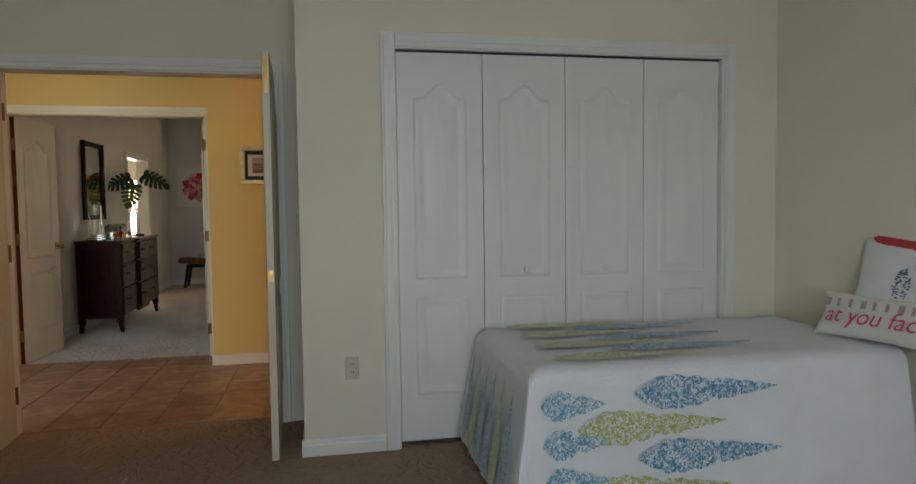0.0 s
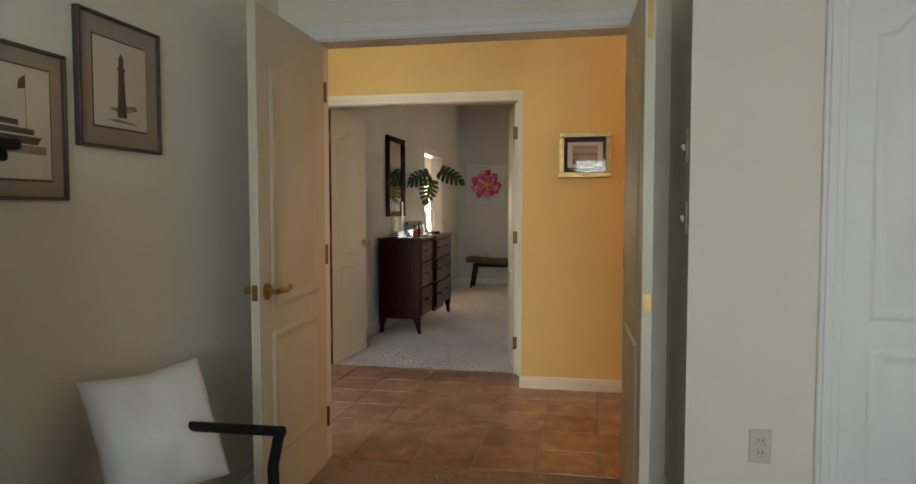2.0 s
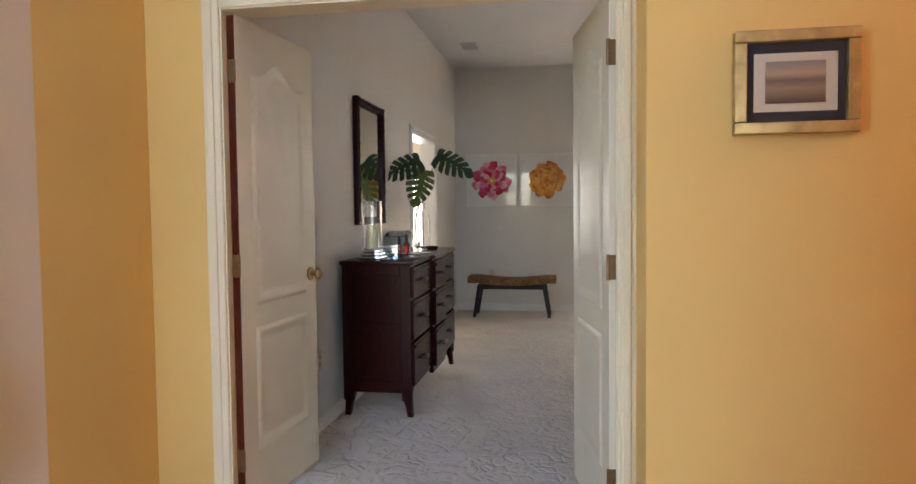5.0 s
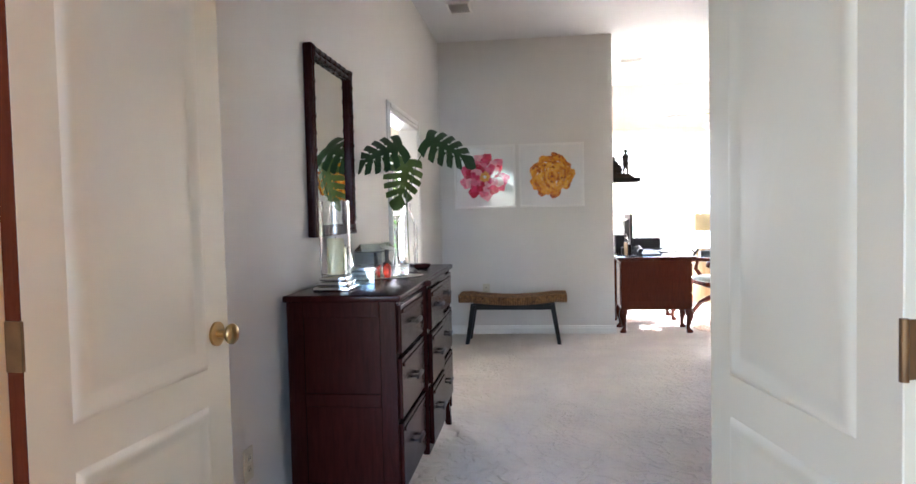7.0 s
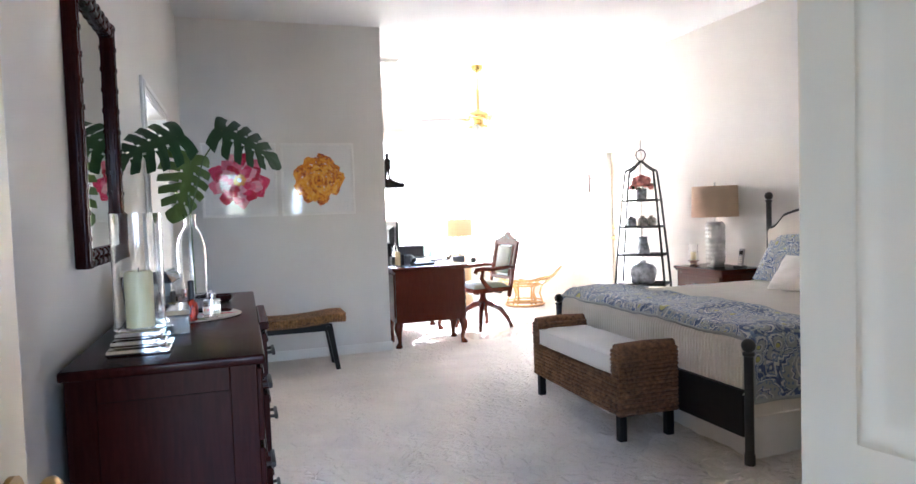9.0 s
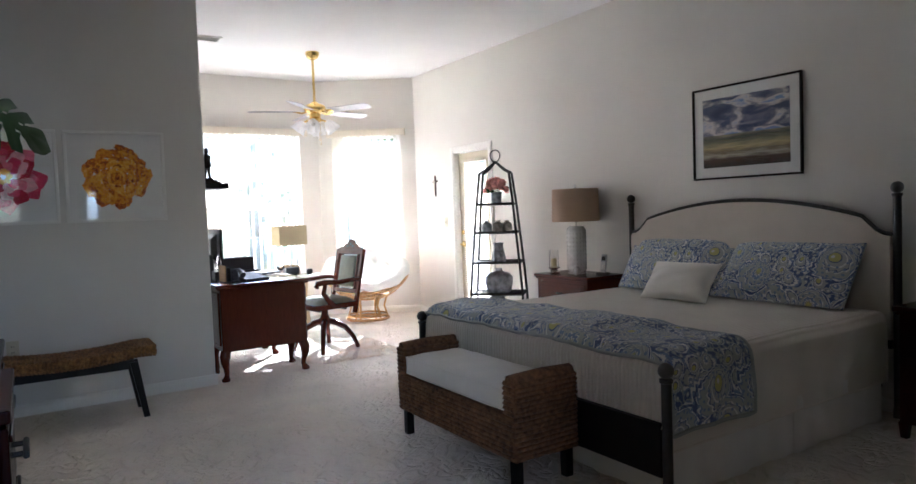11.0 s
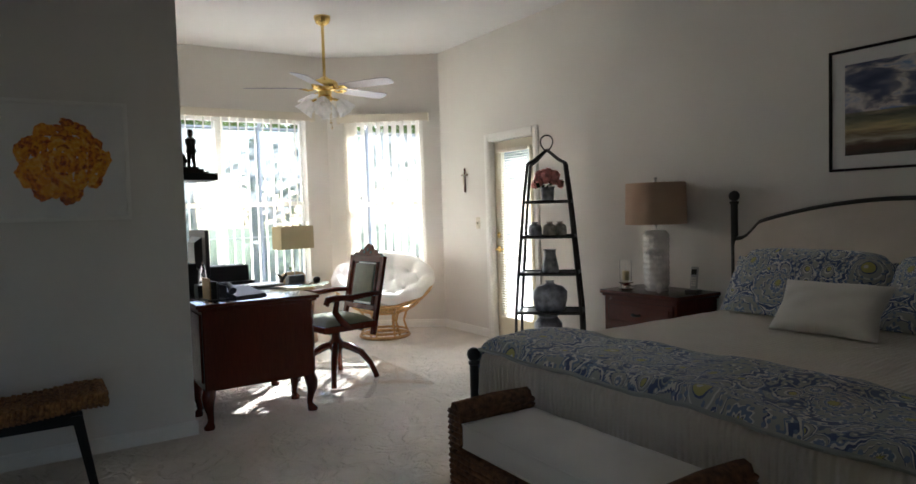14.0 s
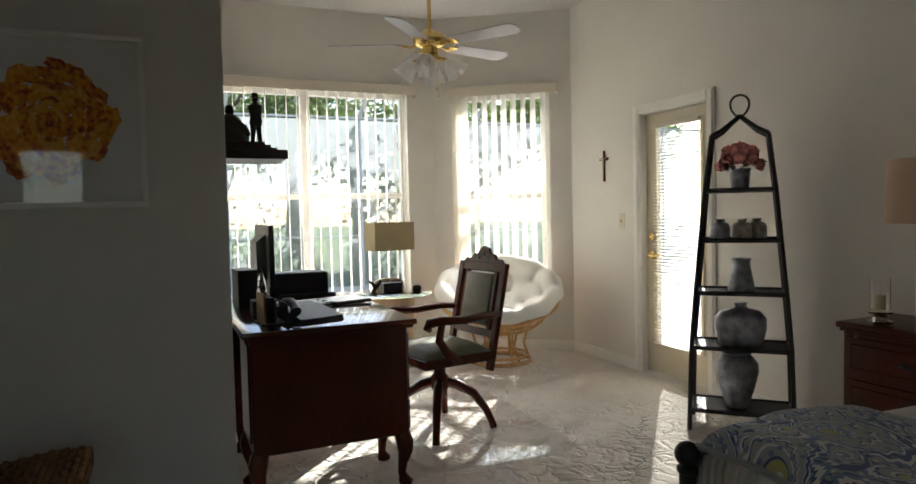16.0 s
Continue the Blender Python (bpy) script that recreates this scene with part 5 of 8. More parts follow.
def seascape(nt, p):
    tc = nt.nodes.new("ShaderNodeTexCoord")
    sep = nt.nodes.new("ShaderNodeSeparateXYZ")
    nt.links.new(tc.outputs["Generated"], sep.inputs[0])
    mp = nt.nodes.new("ShaderNodeMapping")
    mp.inputs["Scale"].default_value = (1.6, 1.6, 3.2)
    nt.links.new(tc.outputs["Generated"], mp.inputs[0])
    n = nt.nodes.new("ShaderNodeTexNoise")
    n.inputs["Scale"].default_value, n.inputs["Detail"].default_value, n.inputs["Distortion"].default_value = 1.9, 6, 0.5
    nt.links.new(mp.outputs[0], n.inputs[0])
    cloud = ramp_node(nt, [(0.34, (0.03, 0.05, 0.12)), (0.44, (0.08, 0.10, 0.19)), (0.50, (0.26, 0.25, 0.30)), (0.56, (0.70, 0.64, 0.60)), (0.64, (0.20, 0.30, 0.52))])
    nt.links.new(n.outputs[0], cloud.inputs[0])
    mp2 = nt.nodes.new("ShaderNodeMapping")
    mp2.inputs["Scale"].default_value = (4, 4, 22)
    nt.links.new(tc.outputs["Generated"], mp2.inputs[0])
    n2 = nt.nodes.new("ShaderNodeTexNoise")
    n2.inputs["Scale"].default_value, n2.inputs["Detail"].default_value = 1.3, 5
    nt.links.new(mp2.outputs[0], n2.inputs[0])
    wob = nt.nodes.new("ShaderNodeMath")
    wob.operation = "MULTIPLY_ADD"
    wob.inputs[1].default_value = 0.16
    nt.links.new(n2.outputs[0], wob.inputs[0])
    nt.links.new(sep.outputs[2], wob.inputs[2])
    sea = ramp_node(nt, [(0.10, (0.03, 0.018, 0.012)), (0.20, (0.09, 0.045, 0.025)), (0.24, (0.50, 0.44, 0.32)), (0.30, (0.20, 0.15, 0.08)), (0.36, (0.58, 0.46, 0.22)), (0.43, (0.24, 0.23, 0.13)), (0.50, (0.07, 0.08, 0.06)), (0.56, (0.34, 0.30, 0.20))])
    nt.links.new(wob.outputs[0], sea.inputs[0])
    hor = ramp_node(nt, [(0.46, (0, 0, 0)), (0.47, (1, 1, 1))])
    nt.links.new(sep.outputs[2], hor.inputs[0])
    mix = nt.nodes.new("ShaderNodeMix")
    mix.data_type = "RGBA"
    nt.links.new(hor.outputs[0], mix.inputs[0])
    nt.links.new(sea.outputs[0], mix.inputs[6])
    nt.links.new(cloud.outputs[0], mix.inputs[7])
    nt.links.new(mix.outputs[2], p.inputs["Base Color"])


MAT_WHITE = material("mat_board", (0.80, 0.79, 0.76), 0.9, vary=0.02)


def framed(name, label, w, h, m, frame_w, frame_mat, mat_w, picture_mat, depth=0.025, mat_mat=None, glazed=True, bottom=0.0):
    """A framed picture hung flat: local x across, z up, its face to -y, its back on y = 0."""
    fr = thing(name, label, "picture", m)
    for x0, x1, z0, z1 in ((-w / 2, w / 2, h / 2 - frame_w, h / 2), (-w / 2, w / 2, -h / 2, -h / 2 + frame_w), (-w / 2, -w / 2 + frame_w, -h / 2 + frame_w, h / 2 - frame_w), (w / 2 - frame_w, w / 2, -h / 2 + frame_w, h / 2 - frame_w)):
        part("frame_bar", slab(x0, x1, -depth, 0, z0, z1, min(0.004, frame_w / 4), 2), frame_mat, fr)
    part("mat_board", slab(-w / 2 + frame_w, w / 2 - frame_w, -0.010, -0.004, -h / 2 + frame_w, h / 2 - frame_w), mat_mat or MAT_WHITE, fr)
    part("print", slab(-w / 2 + mat_w, w / 2 - mat_w, -0.013, -0.011, -h / 2 + mat_w + bottom, h / 2 - mat_w), picture_mat, fr)
    if glazed:
        g = part("glazing", slab(-w / 2 + frame_w, w / 2 - frame_w, -0.020, -0.018, -h / 2 + frame_w, h / 2 - frame_w), PICTURE_GLASS, fr)
        g.visible_shadow = False
    return fr


framed("seascape_picture", "dark stormy seascape print with white mat in black frame", 0.84, 0.665, pose(RIGHT_M, 8.81, 1.775, 0, 0, -90), 0.014, BLACK_WOOD, 0.085, picture_paint("seascape_print", seascape))


# ---- dresser wall ----
DX0, DX1, DY0, DY1, DH = -1.195, -0.748, 6.895, 8.39, 0.948
dresser = thing("dresser", "espresso-stained nine-drawer dresser with a breakfront centre", "dresser", pose(0, 0, 0))
part("top", slab(DX0, DX1 + 0.01, DY0 - 0.01, DY1 + 0.01, DH - 0.025, DH, 0.006, 3), DARK_WOOD, dresser, smooth=40)
part("breakfront_top", slab(DX1 + 0.01, DX1 + 0.04, DY0 + 0.52, DY1 - 0.52, DH - 0.025, DH, 0.005, 2), DARK_WOOD, dresser)
part("body", slab(DX0 + 0.01, DX1 - 0.015, DY0 + 0.02, DY1 - 0.02, 0.17, DH - 0.025), DARK_WOOD, dresser)
part("centre_body", slab(DX1 - 0.015, DX1 + 0.015, DY0 + 0.53, DY1 - 0.53, 0.15, DH - 0.025, 0.003, 1), DARK_WOOD, dresser)
for y in (DY0 + 0.005, DY1 - 0.018):
    for x0, x1, z0, z1 in ((DX0 + 0.01, DX0 + 0.075, 0.10, DH - 0.025), (DX1 - 0.075, DX1 - 0.01, 0.10, DH - 0.025), (DX0 + 0.075, DX1 - 0.075, DH - 0.085, DH - 0.025), (DX0 + 0.075, DX1 - 0.075, 0.52, 0.57), (DX0 + 0.075, DX1 - 0.075, 0.15, 0.22)):
        part("end_frame", slab(x0, x1, y, y + 0.013, z0, z1, 0.002, 1), DARK_WOOD, dresser)
for x in (DX0 + 0.045, DX1 - 0.045):
    for y in (DY0 + 0.04, DY1 - 0.04):
        s = 1 if x < -1 else -1
        part("leg", loft(bmesh.new(), [[(x + a * r - s * o, y + b * r, z) for a, b in ((-1, -1), (1, -1), (1, 1), (-1, 1))] for z, r, o in ((0, 0.016, 0.018), (0.05, 0.019, 0.012), (0.12, 0.026, 0.0), (0.18, 0.032, 0.0))]), DARK_WOOD, dresser, "flared tapered leg")
cols = ((DY0 + 0.025, DY0 + 0.525, DX1 - 0.015), (DY0 + 0.555, DY1 - 0.555, DX1 + 0.015), (DY1 - 0.525, DY1 - 0.025, DX1 - 0.015))
for y0, y1, x in cols:
    for z0, z1 in ((0.72, 0.905), (0.47, 0.70), (0.19, 0.45)):
        df = part("drawer_front", slab(x, x + 0.018, y0 + 0.006, y1 - 0.006, z0, z1, 0.004, 2), DARK_WOOD, dresser)
        part("drawer_rim", slab(x + 0.018, x + 0.023, y0 + 0.03, y1 - 0.03, z1 - 0.035, z1 - 0.018, 0.003, 1), DARK_WOOD, df)
        zc, yc = (z0 + z1) / 2, (y0 + y1) / 2
        bm = slab(x + 0.036, x + 0.048, yc - 0.055, yc + 0.055, zc - 0.009, zc + 0.009, 0.004, 2)
        for yy in (yc - 0.04, yc + 0.04):
            tube(bm, [(x + 0.018, yy, zc), (x + 0.04, yy, zc)], 0.006, 8)
        part("drawer_pull", bm, BLACK_IRON, df, "dark metal bar pull", 40)

# bamboo-framed mirror
MY0, MY1, MZ0, MZ1 = 7.30, 7.955, 1.155, 2.008
mir = thing("wall_mirror", "tall wall mirror in a dark notched bamboo-style frame", "mirror", pose(0, 0, 0))
for a0, a1, z0, z1 in ((MY0, MY0 + 0.052, MZ0, MZ1), (MY1 - 0.052, MY1, MZ0, MZ1), (MY0 + 0.052, MY1 - 0.052, MZ1 - 0.052, MZ1), (MY0 + 0.052, MY1 - 0.052, MZ0, MZ0 + 0.052)):
    bm = slab(LEFT_M, LEFT_M + 0.030, a0, a1, z0, z1, 0.006, 2)
    upright = z1 - z0 > a1 - a0
    n = int((max(z1 - z0, a1 - a0)) / 0.075)
    for k in range(n + 1):
        f = k / n
        for off in (0.013, 0.039):
            if upright:
                z = z0 + 0.01 + f * (z1 - z0 - 0.02)
                tube(bm, [(LEFT_M + 0.029, a0 + off, max(z0, z - 0.008)), (LEFT_M + 0.029, a0 + off, min(z1, z + 0.008))], 0.0145, 8)
            else:
                y = a0 + 0.01 + f * (a1 - a0 - 0.02)
                tube(bm, [(LEFT_M + 0.029, y - 0.008, z0 + off), (LEFT_M + 0.029, y + 0.008, z0 + off)], 0.0145, 8)
    for off in (0.013, 0.039):
        if upright:
            tube(bm, [(LEFT_M + 0.029, a0 + off, z0), (LEFT_M + 0.029, a0 + off, z1)], 0.0115, 8)
        else:
            tube(bm, [(LEFT_M + 0.029, a0, z0 + off), (LEFT_M + 0.029, a1, z0 + off)], 0.0115, 8)
    part("frame_bar", bm, DARK_WOOD, mir, smooth=50)
MIRROR = bpy.data.materials.new("mirror_silver")
MIRROR.use_nodes = True
_p = MIRROR.node_tree.nodes["Principled BSDF"]
_p.inputs["Base Color"].default_value, _p.inputs["Metallic"].default_value, _p.inputs["Roughness"].default_value = (0.88, 0.90, 0.88, 1), 1.0, 0.01
part("mirror_glass", slab(LEFT_M + 0.012, LEFT_M + 0.016, MY0 + 0.048, MY1 - 0.048, MZ0 + 0.048, MZ1 - 0.048), MIRROR, mir)

hurricane("candle_holder", "tall etched glass candle holder with cream candle on dresser", pose(-1.04, 7.08, DH), 0.062, 0.30, "square")

# vase with monstera leaves
LEAF = material("monstera_green", (0.020, 0.055, 0.014), 0.33, vary=0.3, scale=9, bump=0.1, bump_scale=40)
LEAF_PALE = material("monstera_pale", (0.10, 0.155, 0.030), 0.36, vary=0.25, scale=9, bump=0.1, bump_scale=40)
VX, VY = -0.99, 8.30
vase = thing("monstera_vase", "clear glass bottle vase holding three monstera leaves", "vase", pose(VX, VY, DH))
bm = bmesh.new()
prof = [(0.052, 0.006), (0.06, 0.012), (0.062, 0.22), (0.05, 0.27), (0.026, 0.31), (0.024, 0.35), (0.03, 0.36)]
loft(bm, [[(r * math.cos(2 * math.pi * i / 28), r * math.sin(2 * math.pi * i / 28), z) for i in range(28)] for r, z in prof + [(r - 0.003, z + 0.002) for r, z in prof[::-1]]], cap=False)
g = part("bottle", bm, GLASS, vase, "clear glass", 50)
g.visible_shadow = False
part("bottle_foot", lathe(bmesh.new(), [(0.055, 0.0), (0.06, 0.004), (0.058, 0.012)], 28), GLASS, vase, smooth=50)


def monstera(size):
    """A heart-shaped leaf with fingers between deep side cuts and holes along the midrib, in local x-y: stalk at the origin, tip at +y."""
    bm = bmesh.new()
    fingers, across, out = 6, 4, 10

    def place(side, f, y):
        # y runs along the midrib from base to tip, f from midrib to margin
        reach = 0.50 * math.sin(math.pi * (0.12 + 0.88 * y) ** 0.72) ** 0.62
        x = f * reach
        lean = y + 0.20 * f * (y - 0.30) - 0.17 * max(0.0, 0.30 - y) * f + 0.07 * f * f
        droop = -0.42 * x * x - 0.30 * max(0.0, lean - 0.25) ** 2 + 0.016 * math.sin(y * fingers * 2 * math.pi) * f
        return (side * x * size, lean * size, droop * size)

    for side in (-1, 1):
        for k in range(fingers):
            y0, y1 = k / fingers, (k + 1) / fingers
            rows = []
            for j in range(out + 1):
                f = j / out
                gap = (0.0 if f < 0.34 else min(0.30, (f - 0.34) * 1.5)) + (0.10 * max(0.0, f - 0.8) / 0.2) ** 1.0 * 1.6
                lo = 0.0 if k == 0 else 0.5 * gap
                hi = 1.0 if k == fingers - 1 else 1 - 0.5 * gap
                rows.append([bm.verts.new(place(side, f, y0 + (y1 - y0) * (lo + (hi - lo) * i / across))) for i in range(across + 1)])
            for j in range(out):
                for i in range(across):
                    if j == 2 and i == across - 1 and 0 < k < fingers - 1:
                        continue
                    q = (rows[j][i], rows[j + 1][i], rows[j + 1][i + 1], rows[j][i + 1])
                    bm.faces.new(q if side > 0 else q[::-1])
    bmesh.ops.remove_doubles(bm, verts=bm.verts[:], dist=0.0004)
    bmesh.ops.recalc_face_normals(bm, faces=bm.faces)
    bmesh.ops.solidify(bm, geom=bm.faces[:], thickness=0.0012)
    return bm


STALK = material("stalk_green", (0.10, 0.15, 0.05), 0.5)
for base, way, face, size, mat in (
        ((0.00, -0.06, 0.70), (-0.80, -0.30, -0.28), (0.10, -0.72, 0.68), 0.275, LEAF),
        ((0.12, 0.03, 0.74), (0.84, 0.05, -0.34), (-0.05, -0.66, 0.74), 0.275, LEAF),
        ((0.02, -0.02, 0.62), (-0.16, -0.10, -1.0), (0.62, -0.78, 0.06), 0.25, LEAF_PALE)):
    y_ = Vector(way).normalized()
    z_ = (Vector(face) - y_ * Vector(face).dot(y_)).normalized()
    x_ = y_.cross(z_)
    lf = part("leaf", monstera(size), mat, vase, "glossy split monstera leaf", 60)
    lf.matrix_local = Matrix.Translation(base) @ Matrix((x_, y_, z_)).transposed().to_4x4()
    t = Vector(base) + y_ * 0.03
    part("stalk", tube(bmesh.new(), [(0.01, 0.0, 0.02), (0.004, 0.0, 0.36), (t.x * 0.45, t.y * 0.4, 0.36 + (t.z - 0.36) * 0.65), tuple(t)], 0.0035, 6), STALK, vase, smooth=60)

# small things on the dresser
PERFUME = glass("amber_perfume", (0.85, 0.05, 0.02))
YELLOW_GLASS = glass("yellow_perfume", (0.95, 0.75, 0.15))
tray = link("mirror_tray", lathe(bmesh.new(), [(0.16, 0), (0.165, 0.003), (0.16, 0.006)], 40), MIRROR, 40)
tray.matrix_world = pose(-0.955, 7.68, DH)
tagged(tray, "round mirrored tray with perfume bottles on the dresser", "tray")
TZ = DH + 0.006


def bottle(label, x, y, w, h, mat, cap_h, z=TZ, square=True, cap_mat=BLACK_PLASTIC):
    b = thing("perfume_bottle", label, "perfume bottle", pose(x, y, z))
    if square:
        part("flask", slab(-w, w, -w * 0.7, w * 0.7, 0, h, 0.006, 2), mat, b, smooth=40)
    else:
        part("flask", lathe(bmesh.new(), [(w * 0.7, 0), (w, 0.012), (w, h * 0.7), (w * 0.35, h)], 20), mat, b, smooth=50)
    part("cap", lathe(bmesh.new(), [(w * 0.45, h), (w * 0.5, h + 0.003), (w * 0.5, h + cap_h), (w * 0.42, h + cap_h + 0.003)], 16), cap_mat, b, smooth=40)


bottle("small yellow perfume bottle with a black cap", -1.01, 7.62, 0.018, 0.055, YELLOW_GLASS, 0.035)
bottle("red perfume bottle with a tall black cap", -0.95, 7.60, 0.02, 0.065, PERFUME, 0.06, square=False)
bottle("clear squat perfume bottle on the tray", -0.89, 7.68, 0.03, 0.05, GLASS, 0.02, cap_mat=SILVER)
bottle("clear perfume bottle with silver cap", -0.98, 7.74, 0.024, 0.06, GLASS, 0.025, cap_mat=SILVER)
bottle("clear round perfume bottle behind the others", -0.90, 7.78, 0.022, 0.05, GLASS, 0.02, square=False, cap_mat=SILVER)
MIRROR_BOX = material("mirrored_glass_box", (0.55, 0.62, 0.63), 0.08, 0.9, vary=0.15, scale=12)
bx = thing("mirrored_box", "low mirrored glass jewellery box", "box", pose(-1.0, 7.38, DH, 0, 0, 6))
part("body", slab(-0.055, 0.055, -0.09, 0.09, 0, 0.055, 0.003, 1), MIRROR_BOX, bx)
part("lid", slab(-0.058, 0.058, -0.093, 0.093, 0.056, 0.075, 0.003, 1), MIRROR_BOX, bx)
bx = thing("mirrored_box", "tall mirrored glass box on the dresser", "box", pose(-1.10, 7.98, DH, 0, 0, -4))
part("body", slab(-0.075, 0.075, -0.13, 0.13, 0, 0.11, 0.003, 1), MIRROR_BOX, bx)
part("lid", loft(bmesh.new(), [[(-0.078, -0.133, 0.112), (0.078, -0.133, 0.112), (0.078, 0.133, 0.112), (-0.078, 0.133, 0.112)], [(-0.05, -0.10, 0.15), (0.05, -0.10, 0.15), (0.05, 0.10, 0.15), (-0.05, 0.10, 0.15)]]), MIRROR_BOX, bx)
pf = thing("photo_frame", "small standing frame with a black edge", "picture frame", pose(-1.14, 7.62, DH, 0, 0, 75))
part("frame_bar", box(bmesh.new(), -0.05, 0.05, -0.006, 0.006, 0, 0.16, 0.002, 1, pose(0, 0, 0, -10, 0, 0)), BLACK_PLASTIC, pf)
part("print", box(bmesh.new(), -0.04, 0.04, -0.008, -0.006, 0.012, 0.148, m=pose(0, 0, 0, -10, 0, 0)), MIRROR_BOX, pf)
tagged(link("dark_dish", lathe(bmesh.new(), [(0.03, 0), (0.045, 0.008), (0.047, 0.026), (0.04, 0.026), (0.036, 0.012), (0.004, 0.01)], 20, (-0.87, 8.10, DH)), DARK_WOOD, 50), "small dark wooden dish on the dresser", "dish")

# ---- wall with the flower prints ----
def petals(name, label, w, h, x, z, colors, rings, seed, heart):
    """A white framed print with a full flower built of thin overlapping petals."""
    fr = framed(name, label, w, h, pose(x, FLOWER_Y, z), 0.022, TRIM, 0.03, MAT_WHITE, 0.03, MAT_WHITE, True)
    rnd = random.Random(seed)
    mats = [material(name + "_petal", c, 0.8, vary=0.22, scale=30) for c in colors]
    stamens = [material("stamen_ink", heart, 0.8, vary=0.3, scale=60)]
    for ri, (r0, count, size) in enumerate(rings):
        if ri == len(rings) - 1:
            mats = stamens
        for mi, mat in enumerate(mats):
            bm = bmesh.new()
            for k in range(count):
                if (k + ri) % len(mats) != mi:
                    continue
                a = 2 * math.pi * k / count + rnd.uniform(-0.2, 0.2)
                s = size * rnd.uniform(0.85, 1.15)
                cx, cz = r0 * math.cos(a), r0 * math.sin(a)
                y = -0.0131 - 0.0003 * ri - 0.00004 * k
                vs = []
                for i in range(16):
                    t = 2 * math.pi * i / 16
                    rr = s * (0.8 + 0.2 * math.cos(t)) * (1 + 0.10 * math.sin(5 * t + k * 2) + rnd.uniform(-0.04, 0.04))
                    px, pz = rr * math.cos(t), rr * 0.85 * math.sin(t)
                    vs.append(bm.verts.new((cx + px * math.cos(a) - pz * math.sin(a), y, cz + px * math.sin(a) + pz * math.cos(a))))
                bm.faces.new(vs[::-1])
            if bm.faces:
                bm.normal_update()
                part("printed_petals", bm, mat, fr)
            else:
                bm.free()
    return fr


petals("flower_print", "framed print of a pink peony on white", 0.628, 0.644, -0.77, 1.616, [(0.66, 0.04, 0.12), (0.74, 0.17, 0.26), (0.50, 0.015, 0.05), (0.80, 0.36, 0.42)], [(0.165, 9, 0.088), (0.135, 11, 0.07), (0.10, 12, 0.058), (0.065, 10, 0.045), (0.03, 8, 0.026)], 3, (0.74, 0.34, 0.06))
def ruffles(label, w, h, x, z, radius, count, seed):
    """A white framed print with a pompom flower of many thin ragged ruffles, each a shade of its own."""
    fr = framed("flower_print", label, w, h, pose(x, FLOWER_Y, z), 0.022, TRIM, 0.03, MAT_WHITE, 0.03, MAT_WHITE, True)
    shades = material("ruffle_ink", (0.6, 0.3, 0.05), 0.8)
    nt = shades.node_tree
    geo = nt.nodes.new("ShaderNodeNewGeometry")
    tc = nt.nodes.new("ShaderNodeTexCoord")
    streak = nt.nodes.new("ShaderNodeTexNoise")
    streak.inputs["Scale"].default_value, streak.inputs["Detail"].default_value = 55, 3
    nt.links.new(tc.outputs["Object"], streak.inputs[0])
    blend = nt.nodes.new("ShaderNodeMath")
    blend.operation = "MULTIPLY_ADD"
    blend.inputs[1].default_value = 0.42
    nt.links.new(geo.outputs["Random Per Island"], blend.inputs[0])
    nt.links.new(streak.outputs[0], blend.inputs[2])
    ink = ramp_node(nt, [(0.40, (0.22, 0.035, 0.006)), (0.56, (0.56, 0.14, 0.010)), (0.70, (0.74, 0.30, 0.012)), (0.84, (0.80, 0.38, 0.025)), (1.0, (0.86, 0.53, 0.13))])
    nt.links.new(blend.outputs[0], ink.inputs[0])
    nt.links.new(ink.outputs[0], nt.nodes["Principled BSDF"].inputs["Base Color"])
    rnd = random.Random(seed)
    bm = bmesh.new()
    for k in range(count):
        q = k / count
        r0 = radius * (1 - q) ** 0.62 * rnd.uniform(0.86, 1.0)
        a = k * 2.39996 + rnd.uniform(-0.25, 0.25)
        turn = a + rnd.uniform(-0.7, 0.7)
        s = rnd.uniform(0.022, 0.038) * (1.25 - 0.45 * q)
        cx, cz = r0 * math.cos(a), r0 * math.sin(a)
        y = -0.0131 - 0.000012 * k
        vs = []
        for i in range(22):
            t = 2 * math.pi * i / 22
            rag = 1 + (0.16 * math.sin(7 * t + k) if math.cos(t) > -0.2 else 0) + rnd.uniform(-0.09, 0.09)
            u, v = s * 0.62 * rag * math.cos(t), s * 1.15 * rag * math.sin(t)
            u -= 0.35 * v * v / s
            vs.append(bm.verts.new((cx + u * math.cos(turn) - v * math.sin(turn), y, cz + u * math.sin(turn) + v * math.cos(turn))))
        bm.faces.new(vs[::-1])
    bm.normal_update()
    part("printed_petals", bm, shades, fr)
    return fr


ruffles("framed print of a golden ruffled flower on white", 0.65, 0.644, -0.095, 1.616, 0.222, 150, 5)

# woven saddle bench
sb = thing("saddle_bench", "woven hyacinth saddle bench with black splayed legs", "bench", pose(-0.49, 10.92, 0))


def saddle(x):
    return 0.435 + 0.045 * (x / 0.5) ** 2 - 0.018 * max(0, abs(x / 0.5) - 0.8) / 0.2


